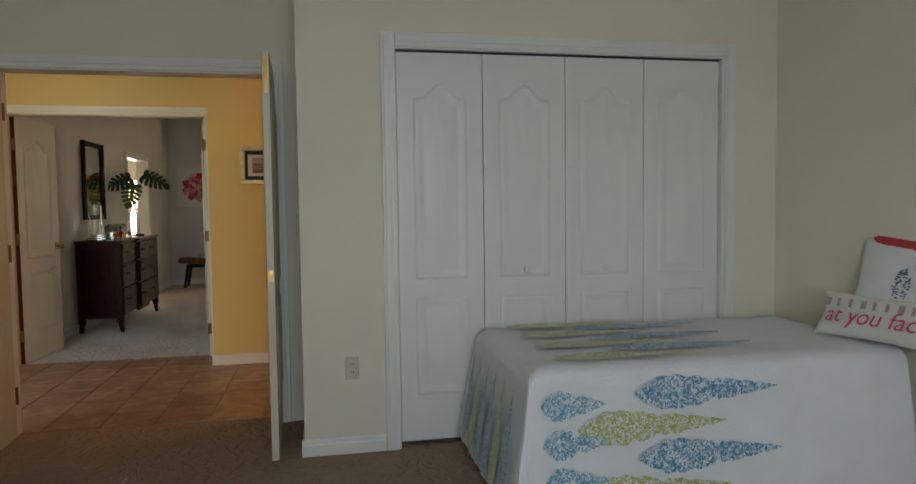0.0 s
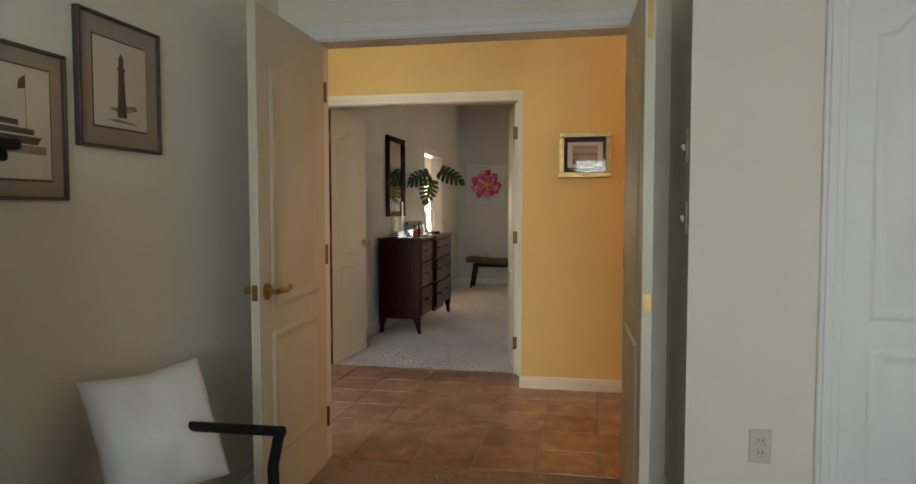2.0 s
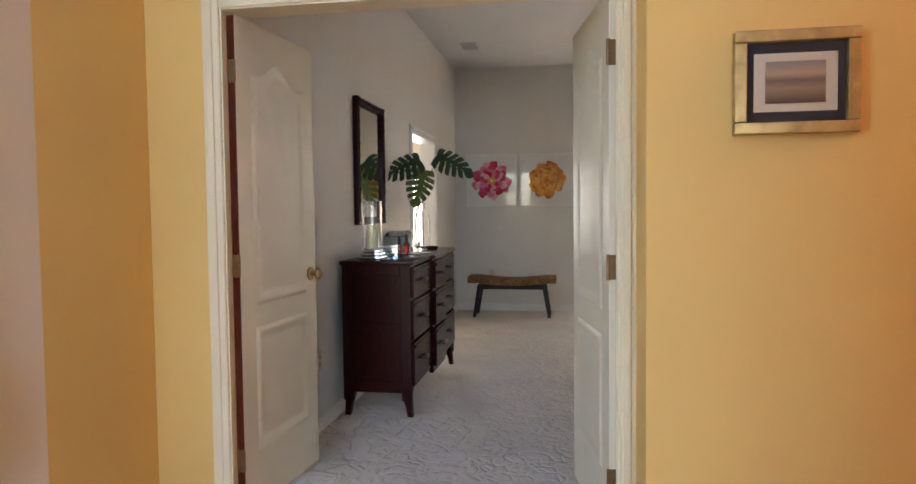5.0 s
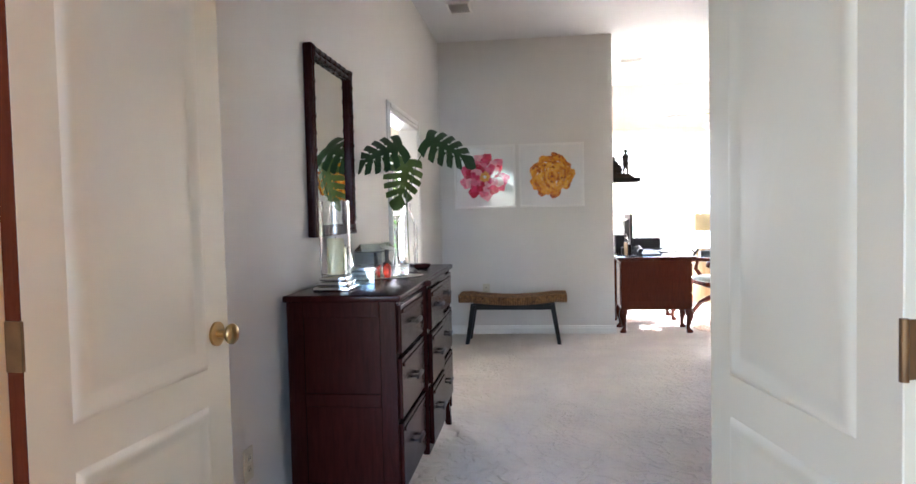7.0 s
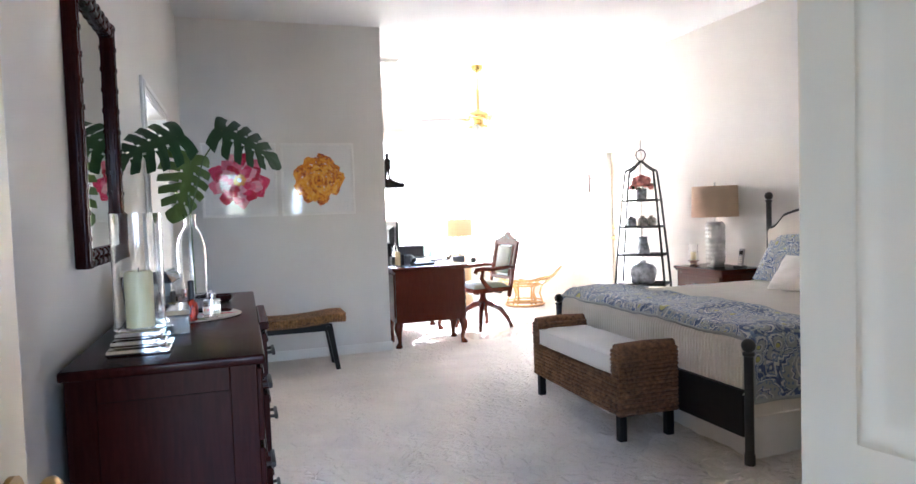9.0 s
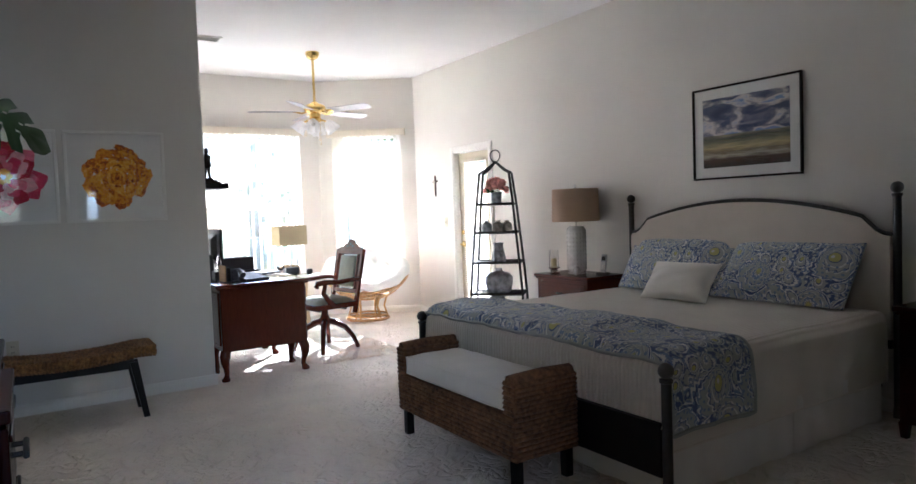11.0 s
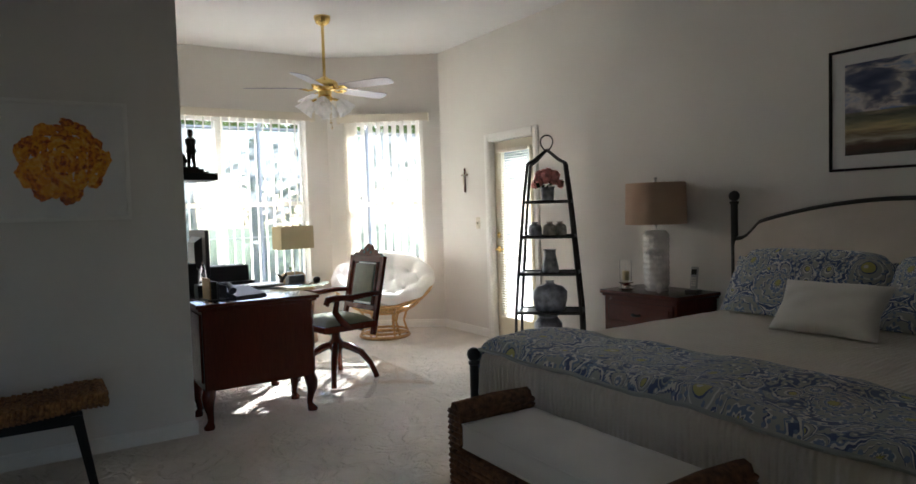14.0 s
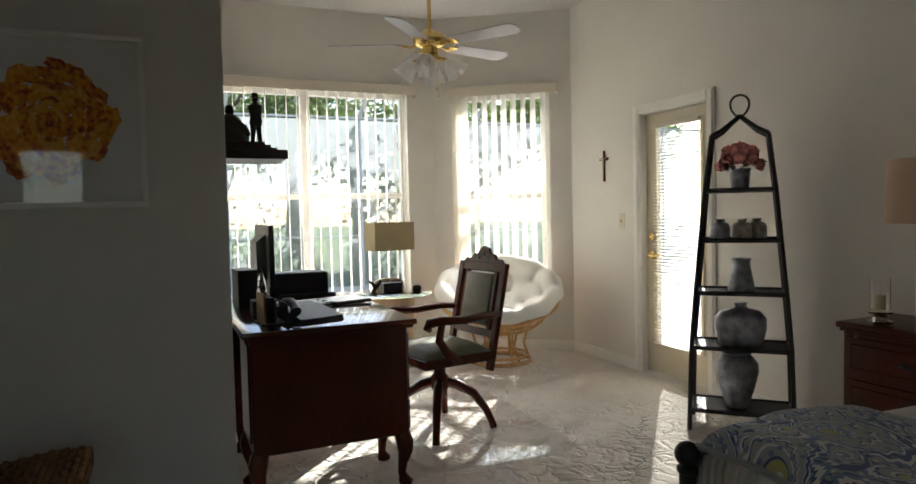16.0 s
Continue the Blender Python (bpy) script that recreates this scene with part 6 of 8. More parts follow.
bm = bmesh.new()
for k in range(46):
    x = -0.5 + k / 45.0
    z = saddle(x)
    pts = [(x, y, z + 0.004 * math.sin(y * 90 + k * math.pi)) for y in [-0.165 + 0.33 * q / 18 for q in range(19)]]
    loop = pts + [(x, 0.172, z - 0.03)] + [(x, y, z - 0.055) for y in (0.15, -0.15)] + [(x, -0.172, z - 0.03)]
    tube(bm, loop, 0.0135, 5, closed=True)
part("woven_seat", bm, SEAGRASS_PALE, sb, "woven hyacinth seat", 80)["kind"] = "stuff"
bm = loft(bmesh.new(), [[(x, -0.15, saddle(x) - 0.06), (x, 0.15, saddle(x) - 0.06), (x, 0.15, saddle(x) - 0.005), (x, -0.15, saddle(x) - 0.005)] for x in [-0.49 + 0.98 * k / 16 for k in range(17)]])
part("seat_core", bm, SEAGRASS_PALE, sb)
for s in (-1, 1):
    part("apron", slab(-0.40, 0.40, s * 0.12 - 0.012, s * 0.12 + 0.012, 0.325, 0.385, 0.003, 1), BLACK_WOOD, sb)
    for t in (-1, 1):
        part("leg", loft(bmesh.new(), [[(s * cx + a * r, t * cy + b * r, z) for a, b in ((-1, -1), (1, -1), (1, 1), (-1, 1))] for z, r, cx, cy in ((0, 0.018, 0.435, 0.14), (0.37, 0.024, 0.375, 0.12))]), BLACK_WOOD, sb, "black splayed leg")

# ---- desk ----
desk = thing("desk", "mahogany pedestal desk on carved cabriole legs", "desk", pose(0, 0, 0))
EX0, EX1, EY0, EY1, EH = 0.545, 1.315, 11.32, 12.58, 0.77
part("desk_top", slab(EX0, EX1, EY0, EY1, EH - 0.026, EH, 0.009, 3), wood("polished_mahogany", (0.062, 0.0102, 0.0038), (0.090, 0.0152, 0.0055), 0.16, 22, stretch=(1, 12, 1), coat=0.7, spec=0.5), desk, "polished mahogany top", 40)
part("top_moulding", slab(EX0 + 0.015, EX1 - 0.015, EY0 + 0.015, EY1 - 0.015, EH - 0.042, EH - 0.026, 0.006, 2), MAHOGANY, desk)
for y0, y1 in ((EY0 + 0.035, EY0 + 0.42), (EY1 - 0.42, EY1 - 0.035)):
    ped = part("pedestal", slab(EX0 + 0.04, EX1 - 0.04, y0, y1, 0.235, EH - 0.042, 0.005, 1), MAHOGANY, desk)
    for z0, z1 in ((0.57, 0.70), (0.41, 0.55), (0.255, 0.39)):
        df = part("drawer_front", slab(EX1 - 0.041, EX1 - 0.027, y0 + 0.02, y1 - 0.02, z0, z1, 0.004, 2), MAHOGANY, ped)
    for z0, z1 in ((0.28, 0.70),):
        part("side_panel", slab(EX0 + 0.032, EX0 + 0.041, y0 + 0.05, y1 - 0.05, z0, z1, 0.006, 2), MAHOGANY, ped)
    for x, sx in ((EX0 + 0.07, -1), (EX1 - 0.07, 1)):
        for y, sy in ((y0 + 0.035, -1), (y1 - 0.035, 1)):
            bm = bmesh.new()
            spine = [(0.245, 0.040, 0.0), (0.20, 0.043, 0.016), (0.15, 0.034, 0.020), (0.09, 0.022, 0.004), (0.05, 0.019, -0.002), (0.032, 0.024, 0.010), (0.016, 0.034, 0.018), (0.0, 0.030, 0.018)]
            loft(bm, [[(x + sx * o * 0.7 + r * math.cos(2 * math.pi * i / 14), y + sy * o * 0.7 + r * math.sin(2 * math.pi * i / 14), z) for i in range(14)] for z, r, o in spine[::-1]])
            part("cabriole_leg", bm, MAHOGANY, desk, "carved cabriole leg with claw foot", 60)
part("knee_panel", slab(EX0 + 0.10, EX0 + 0.13, EY0 + 0.42, EY1 - 0.42, 0.36, EH - 0.042), MAHOGANY, desk)
part("centre_drawer", slab(EX1 - 0.06, EX1 - 0.03, EY0 + 0.43, EY1 - 0.43, 0.62, EH - 0.046, 0.004, 1), MAHOGANY, desk)

# things on the desk
mon = thing("computer_monitor", "black flat monitor seen from behind on its stand", "monitor", pose(0.775, 12.36, EH, 0, 0, -89))
part("foot", slab(-0.10, 0.10, -0.07, 0.07, 0, 0.014, 0.005, 2), BLACK_PLASTIC, mon)
part("neck", box(bmesh.new(), -0.028, 0.028, -0.03, -0.005, 0.01, 0.17, 0.005, 1), BLACK_PLASTIC, mon)
part("screen_shell", slab(-0.255, 0.255, 0.0, 0.028, 0.10, 0.43, 0.006, 2), BLACK_PLASTIC, mon)
part("rear_housing", loft(bmesh.new(), [[(-0.16, 0.0, 0.13), (0.16, 0.0, 0.13), (0.16, 0.0, 0.38), (-0.16, 0.0, 0.38)], [(-0.11, -0.045, 0.17), (0.11, -0.045, 0.17), (0.11, -0.045, 0.34), (-0.11, -0.045, 0.34)]]), BLACK_PLASTIC, mon, "raised rear housing with ports")
lap = thing("laptop", "closed silver laptop on the desk", "laptop", pose(1.12, 12.07, EH, 0, 0, 12))
part("base", slab(-0.16, 0.16, -0.11, 0.11, 0.003, 0.013, 0.003, 1), BLACK_PLASTIC, lap)
part("lid", slab(-0.16, 0.16, -0.11, 0.11, 0.014, 0.022, 0.003, 1), STEEL, lap, "silver lid")
pr = thing("printer", "black desktop printer at the desk's far end", "printer", pose(0.98, 12.46, EH))
part("body", slab(-0.17, 0.17, -0.09, 0.09, 0, 0.15, 0.014, 3), BLACK_PLASTIC, pr, smooth=40)
part("paper_tray", slab(-0.12, 0.20, -0.13, -0.09, 0.0, 0.03, 0.006, 1), BLACK_PLASTIC, pr)
tel = thing("desk_telephone", "black desk telephone with handset on its cradle", "telephone", pose(0.88, 11.54, EH, 0, 0, 18))
part("base", loft(bmesh.new(), [[(-0.11, -0.10, 0), (0.11, -0.10, 0), (0.11, 0.10, 0), (-0.11, 0.10, 0)], [(-0.105, -0.095, 0.022), (0.105, -0.095, 0.022), (0.10, 0.09, 0.06), (-0.10, 0.09, 0.06)]]), BLACK_PLASTIC, tel)
part("handset", tube(bmesh.new(), [(-0.11, -0.06, 0.055), (-0.085, 0.0, 0.075), (-0.075, 0.05, 0.088), (-0.085, 0.10, 0.078)], [0.026, 0.020, 0.020, 0.027], 12, squash=0.8), BLACK_PLASTIC, tel, smooth=60)
lo = thing("letter_holder", "black letter holder with papers on the desk corner", "letter holder", pose(0.67, 11.55, EH, 0, 0, 5))
for k, h in enumerate((0.14, 0.11, 0.09)):
    part("divider", slab(-0.015 + k * 0.05, -0.009 + k * 0.05, -0.075, 0.075, 0.006, h, 0.001, 1), BLACK_PLASTIC if k else BRASS, lo)
part("base", slab(-0.03, 0.11, -0.08, 0.08, 0, 0.008), BLACK_PLASTIC, lo)
part("papers", slab(0.0, 0.03, -0.07, 0.07, 0.009, 0.12), BLACK_WOOD, lo)
bb = thing("crystal_figurine", "cut crystal obelisk on a black block", "figurine", pose(0.70, 11.83, EH))
part("block", slab(-0.05, 0.05, -0.06, 0.06, 0, 0.075, 0.003, 1), BLACK_PLASTIC, bb)
part("crystal", loft(bmesh.new(), [[(r * math.cos(math.pi / 3 * i + t), r * math.sin(math.pi / 3 * i + t), z) for i in range(6)] for r, z, t in ((0.026, 0.076, 0), (0.030, 0.10, 0.3), (0.018, 0.17, 0), (0.004, 0.225, 0.3))]), GLASS, bb)
for k, (x, y, w, d, h, rz, lab) in enumerate(((0.86, 11.80, 0.10, 0.09, 0.045, 8, "black organiser tray full of papers"), (0.90, 12.05, 0.13, 0.10, 0.02, -6, "stack of papers beside the monitor"), (0.66, 12.20, 0.05, 0.10, 0.20, 4, "dark speaker beside the monitor"))):
    o = link(("desk_organiser", "paper_stack", "speaker")[k], slab(-w, w, -d, d, 0, h, 0.004, 1), (BLACK_PLASTIC, MAT_WHITE, BLACK_PLASTIC)[k])
    o.matrix_world = pose(x, y, EH, 0, 0, rz)
    tagged(o, lab, ("organiser", "papers", "speaker")[k])
cb = bmesh.new()
for k in range(4):
    y0 = 11.9 + 0.06 * k
    tube(cb, [(0.95 + 0.012 * q + 0.02 * math.sin(q * 1.1 + k), y0 + 0.03 * math.sin(q * 0.9 + k * 2), EH + 0.006 + 0.02 * max(0, math.sin(q * 0.7 + k))) for q in range(12)], 0.003, 5)
tagged(link("cable_tangle", cb, BLACK_PLASTIC, 60), "tangle of black cables on the desk", "cables")

# wall shelf with a dark sculpture
ws = thing("wall_shelf", "black floating shelf on the alcove wall", "shelf", pose(0, 0, 0))
part("shelf_board", slab(PILLAR_X, 0.915, 12.22, 12.62, 1.56, 1.61, 0.004, 1), BLACK_WOOD, ws)
BRONZE = material("dark_bronze", (0.03, 0.022, 0.016), 0.4, 0.7, vary=0.3, scale=20, bump=0.3, bump_scale=60)
bm = bmesh.new()
for s, z in ((0.0, 0.0), (0.03, 0.018), (0.06, 0.036)):
    box(bm, 0.56 + s * 0.4, 0.87 - s, 12.30 + s * 0.6, 12.54 - s * 0.6, 1.61 + z, 1.628 + z)
# a standing shape in a long coat and hat beside a seated one, kept plain
for dx, lean in ((-0.016, -0.004), (0.016, 0.006)):
    tube(bm, [(0.775 + dx + lean, 12.42, 1.664), (0.775 + dx, 12.42, 1.72), (0.775 + dx * 0.8, 12.42, 1.775)], [0.012, 0.014, 0.018], 8)
lathe(bm, [(0.030, 0.0), (0.036, 0.02), (0.030, 0.055), (0.040, 0.10), (0.038, 0.118), (0.016, 0.132), (0.013, 0.14)], 12, (0.775, 12.42, 1.755))
ball(bm, (0.775, 12.42, 1.908), 0.019, 10)
lathe(bm, [(0.030, 0.0), (0.030, 0.004), (0.019, 0.006), (0.018, 0.026), (0.012, 0.030)], 12, (0.775, 12.42, 1.915))
for sy, ex in ((-1, 0.80), (1, 0.755)):
    tube(bm, [(0.775, 12.42 + sy * 0.034, 1.865), (0.785, 12.42 + sy * 0.050, 1.815), (ex, 12.42 + sy * 0.036, 1.775)], [0.012, 0.011, 0.009], 7)
lathe(bm, [(0.10, 0), (0.105, 0.03), (0.085, 0.06), (0.075, 0.10), (0.055, 0.135), (0.022, 0.155), (0.026, 0.175), (0.020, 0.20), (0.006, 0.21)], 14, (0.635, 12.42, 1.664))
tube(bm, [(0.66, 12.38, 1.78), (0.70, 12.36, 1.74), (0.725, 12.38, 1.70)], [0.018, 0.022, 0.02], 8)
tagged(link("bronze_sculpture", bm, BRONZE, 50), "dark bronze statuette on a stepped base", "sculpture")

# clear chair mat
MATTE = thin_glass("chair_mat_vinyl", 0.05)
cm = bmesh.new()
pts = [(1.34, 12.30), (1.36, 11.45), (1.46, 11.40), (2.16, 11.38), (2.24, 11.45), (2.28, 12.60), (2.2, 12.68), (1.42, 12.62)]
loft(cm, [[(x, y, 0.003) for x, y in pts], [(x, y, 0.007) for x, y in pts]])
tagged(link("chair_mat", cm, MATTE), "clear vinyl chair mat lying on the carpet", "floor mat")

# ---- carved swivel chair ----
OLIVE = material("olive_leather", (0.13, 0.13, 0.075), 0.5, vary=0.15, scale=12, bump=0.15, bump_scale=90)
ch = thing("desk_chair", "carved mahogany swivel armchair with olive upholstery", "chair", pose(1.70, 12.03, 0.008, 0, 0, 99))
# local frame: the sitter looks along +y
for k in range(4):
    a = radians(54 + 90 * k)
    c, s = math.cos(a), math.sin(a)
    bm = tube(bmesh.new(), [(c * r, s * r, z) for r, z in ((0.03, 0.27), (0.10, 0.25), (0.19, 0.20), (0.26, 0.11), (0.295, 0.035), (0.305, 0.0))], [0.028, 0.030, 0.026, 0.022, 0.02, 0.022], 8)
    part("base_leg", bm, MAHOGANY, ch, "curved swivel base leg", 60)
part("column", lathe(bmesh.new(), [(0.035, 0.20), (0.055, 0.24), (0.05, 0.30), (0.035, 0.32), (0.03, 0.40)], 18), MAHOGANY, ch, smooth=50)
bm = tube(bmesh.new(), [(-0.12, -0.16, 0.385), (0.12, -0.16, 0.385)], 0.018, 10)
tube(bm, [(-0.12, 0.12, 0.385), (0.12, 0.12, 0.385)], 0.014, 10)
box(bm, -0.10, 0.10, -0.18, 0.16, 0.39, 0.405)
part("tilt_mechanism", bm, BLACK_IRON, ch, "iron tilt mechanism", 50)
part("seat_rail", slab(-0.25, 0.25, -0.23, 0.24, 0.405, 0.455, 0.010, 2), MAHOGANY, ch)


def seat_at(u, v):
    a, b = 2 * u - 1, 2 * v - 1
    return (a * 0.225, b * 0.215 + 0.005, 0.455 + 0.055 * max(0, (1 - a ** 4) * (1 - b ** 4)) ** 0.6)


part("seat", sheet(16, 16, seat_at), OLIVE, ch, "domed olive leather seat", 60)
BK = pose(0, -0.22, 0.43, 12, 0, 0)
for x in (-0.215, 0.215):
    bm = bmesh.new()
    box(bm, x - 0.024, x + 0.024, -0.016, 0.016, -0.09, 0.52, 0.005, 1, BK)
    part("back_post", bm, MAHOGANY, ch)
part("lower_back_rail", box(bmesh.new(), -0.192, 0.192, -0.014, 0.014, 0.09, 0.135, 0.004, 1, BK), MAHOGANY, ch)
part("back_pad", box(bmesh.new(), -0.135, 0.135, -0.02, 0.022, 0.15, 0.455, 0.012, 3, BK), OLIVE, ch, "olive leather back pad", 50)
for x in (-0.148, 0.148):
    part("back_stile", box(bmesh.new(), x - 0.014, x + 0.014, -0.012, 0.012, 0.135, 0.47, 0.003, 1, BK), MAHOGANY, ch)
part("upper_back_rail", box(bmesh.new(), -0.192, 0.192, -0.014, 0.014, 0.465, 0.52, 0.004, 1, BK), MAHOGANY, ch)
bm = bmesh.new()
prof = [(-0.20, 0.0), (-0.17, 0.022), (-0.13, 0.016), (-0.10, 0.05), (-0.065, 0.045), (-0.035, 0.085), (0, 0.098), (0.035, 0.085), (0.065, 0.045), (0.10, 0.05), (0.13, 0.016), (0.17, 0.022), (0.20, 0.0)]
loft(bm, [[tuple(BK @ Vector((x, y, 0.515))) for x, _ in prof] + [tuple(BK @ Vector((x, y, 0.52 + z))) for x, z in prof[::-1]] for y in (-0.012, 0.012)])
bmesh.ops.recalc_face_normals(bm, faces=bm.faces)
crest = part("crest", bm, MAHOGANY, ch, "carved pierced crest")
bm = bmesh.new()
for x in (-0.045, 0.0, 0.045):
    tube(bm, [tuple(BK @ Vector((x, -0.016, 0.545 + 0.02 * (x == 0)))), tuple(BK @ Vector((x, 0.016, 0.545 + 0.02 * (x == 0))))], 0.012, 10)
part("carved_rosette", bm, BLACK_WOOD, crest, smooth=50)
for s in (-1, 1):
    x = s * 0.255
    bm = tube(bmesh.new(), [(s * 0.225, -0.27, 0.66), (x, -0.17, 0.665), (x + s * 0.012, 0.0, 0.655), (x + s * 0.01, 0.14, 0.665), (x, 0.21, 0.655), (x, 0.225, 0.63), (x, 0.205, 0.618)], [0.02, 0.022, 0.025, 0.026, 0.028, 0.024, 0.016], 10, squash=0.75)
    part("arm", bm, MAHOGANY, ch, "scrolled wooden arm", 60)
    bm = tube(bmesh.new(), [(x, 0.13, 0.645), (x, 0.15, 0.56), (x, 0.10, 0.49), (s * 0.25, 0.03, 0.43)], [0.019, 0.023, 0.025, 0.024], 10)
    part("arm_support", bm, MAHOGANY, ch, smooth=60)

# ---- papasan chair ----
pap = thing("papasan_chair", "rattan papasan chair with a tufted white cushion", "chair", pose(2.80, 13.42, 0, 0, 0, -25))
def hoop(bm, r, z, rad, m=None, n=48, sq=1.0):
    pts = [Vector((r * math.cos(2 * math.pi * i / n), sq * r * math.sin(2 * math.pi * i / n), z)) for i in range(n)]
    return tube(bm, [tuple(m @ p) if m is not None else tuple(p) for p in pts], rad, 8, closed=True)


part("base_hoop", hoop(bmesh.new(), 0.25, 0.018, 0.017), RATTAN, pap, smooth=60)
part("base_hoop", hoop(bmesh.new(), 0.235, 0.06, 0.012), RATTAN, pap, smooth=60)
part("upper_hoop", hoop(bmesh.new(), 0.27, 0.31, 0.016), RATTAN, pap, smooth=60)
for k in range(6):
    a = 2 * math.pi * k / 6
    for da in (-0.10, 0.10):
        part("strut", tube(bmesh.new(), [(r * math.cos(a + da * f), r * math.sin(a + da * f), z) for r, z, f in ((0.245, 0.02, 1.4), (0.20, 0.16, 0.7), (0.225, 0.25, 0.9), (0.27, 0.31, 1.7))], 0.011, 7), RATTAN, pap, smooth=60)
BOWL = pose(0, 0.0, 0.50, 24, 0, 0)
part("bowl_rim", hoop(bmesh.new(), 0.50, 0.08, 0.017, BOWL, 64), RATTAN, pap, "thick cane rim", 60)
part("bowl_hoop", hoop(bmesh.new(), 0.40, -0.06, 0.011, BOWL, 48), RATTAN, pap, smooth=60)
part("bowl_hoop", hoop(bmesh.new(), 0.24, -0.15, 0.011, BOWL, 48), RATTAN, pap, smooth=60)
for k in range(14):
    a = 2 * math.pi * k / 14
    part("bowl_rib", tube(bmesh.new(), [tuple(BOWL @ Vector((r * math.cos(a), r * math.sin(a), z))) for r, z in ((0.50, 0.08), (0.46, 0.01), (0.40, -0.065), (0.24, -0.155), (0.05, -0.19))], 0.008, 6), RATTAN, pap, smooth=60)


def cushion_bowl(u, v):
    a = 2 * math.pi * u
    r = v * 0.49
    tuft = 0.0
    for rr, cnt in ((0.0, 1), (0.22, 6), (0.39, 10)):
        for q in range(cnt):
            b = 2 * math.pi * q / cnt
            d = math.hypot(r * math.cos(a) - rr * math.cos(b), r * math.sin(a) - rr * math.sin(b))
            tuft += math.exp(-(d / 0.055) ** 2)
    z = -0.10 + 0.75 * r * r + 0.035 * min(1, (1 - v) * 8) - 0.062 * tuft + 0.03 * noise.noise(Vector((r * math.cos(a) * 6, r * math.sin(a) * 6, 2))) + 0.014 * math.sin(a * 10) * v ** 3
    rim = 0.05 * math.sin(math.pi * min(1, max(0, (v - 0.8) / 0.2)))
    return tuple(BOWL @ Vector((r * math.cos(a), r * math.sin(a), z + rim + 0.02)))


bm = sheet(72, 26, cushion_bowl)
bmesh.ops.remove_doubles(bm, verts=bm.verts[:], dist=0.0005)
bm.normal_update()
bmesh.ops.solidify(bm, geom=bm.faces[:], thickness=0.05)
part("cushion", bm, LINEN, pap, "tufted white cushion", 80)

# ---- glass side table with lamp ----
tb = thing("side_table", "round glass-topped side table with a pale wooden drum base", "table", pose(1.97, 13.72, 0))
PALE_WOOD = wood("pale_wood", (0.40, 0.26, 0.13), (0.55, 0.38, 0.20), 0.4)
part("drum_base", lathe(bmesh.new(), [(0.19, 0), (0.2, 0.01), (0.17, 0.30), (0.19, 0.575), (0.18, 0.588)], 32), PALE_WOOD, tb, "pale wooden base", 50)
part("glass_top", lathe(bmesh.new(), [(0.325, 0.588), (0.33, 0.591), (0.33, 0.597), (0.325, 0.60)], 56), GREEN_GLASS, tb, "green-edged glass top", 40)
l2 = thing("accent_lamp", "table lamp with a rectangular khaki shade and black base", "lamp", pose(1.99, 13.80, 0.60, 0, 0, 12))
part("base", slab(-0.09, 0.09, -0.04, 0.04, 0, 0.075, 0.003, 1), BLACK_PLASTIC, l2, "black block base")
part("stem", tube(bmesh.new(), [(0, 0, 0.07), (0, 0, 0.58)], 0.005, 8), STEEL, l2)
bm = loft(bmesh.new(), [[(-0.185, -0.09, z), (0.185, -0.09, z), (0.185, 0.09, z), (-0.185, 0.09, z)] for z in (0.345, 0.575)], cap=False)
bm.normal_update()
bmesh.ops.solidify(bm, geom=bm.faces[:], thickness=0.002)
part("shade", bm, shade_cloth("shade_khaki", (0.44, 0.37, 0.22), 0.25), l2, "rectangular khaki shade")
bm = tube(bmesh.new(), [(-0.185, 0, 0.572), (0.185, 0, 0.572)], 0.002, 6)
tube(bm, [(0, 0, 0.57), (0, 0, 0.592)], 0.006, 8)
part("finial", bm, BLACK_IRON, l2, smooth=50)
bd = bmesh.new()
tube(bd, [(1.80, 13.66, 0.60), (1.80, 13.66, 0.63), (1.815, 13.65, 0.66), (1.79, 13.66, 0.69), (1.76, 13.67, 0.715)], [0.04, 0.018, 0.022, 0.014, 0.004], 8)
tube(bd, [(1.815, 13.65, 0.66), (1.85, 13.64, 0.70), (1.845, 13.64, 0.73)], [0.018, 0.012, 0.003], 8)
tagged(link("bird_figurine", bd, BRONZE, 60), "dark bird figurine with raised wings on the table", "figurine")
st = bmesh.new()
lathe(st, [(0.03, 0), (0.038, 0.02), (0.034, 0.045), (0.02, 0.055)], 14, (2.17, 13.66, 0.60))
tagged(link("small_dark_pot", st, BLACK_WOOD, 50), "small dark pot on the glass table", "pot")
st = bmesh.new()
loft(st, [[(2.02 + 0.13 * math.sin(math.pi * (k / 10 - 0.5)), y, 0.60 + h * (0.4 + 0.6 * math.cos(math.pi * (k / 10 - 0.5)) ** 0.6)) for k in range(11)] + [(2.15, y, 0.60), (1.89, y, 0.60)] for y, h in ((13.93, 0.10), (13.97, 0.10))])
bmesh.ops.recalc_face_normals(st, faces=st.faces)
tagged(link("mantel_plaque", st, PALE_WOOD), "low pale wooden plaque behind the lamp", "plaque")

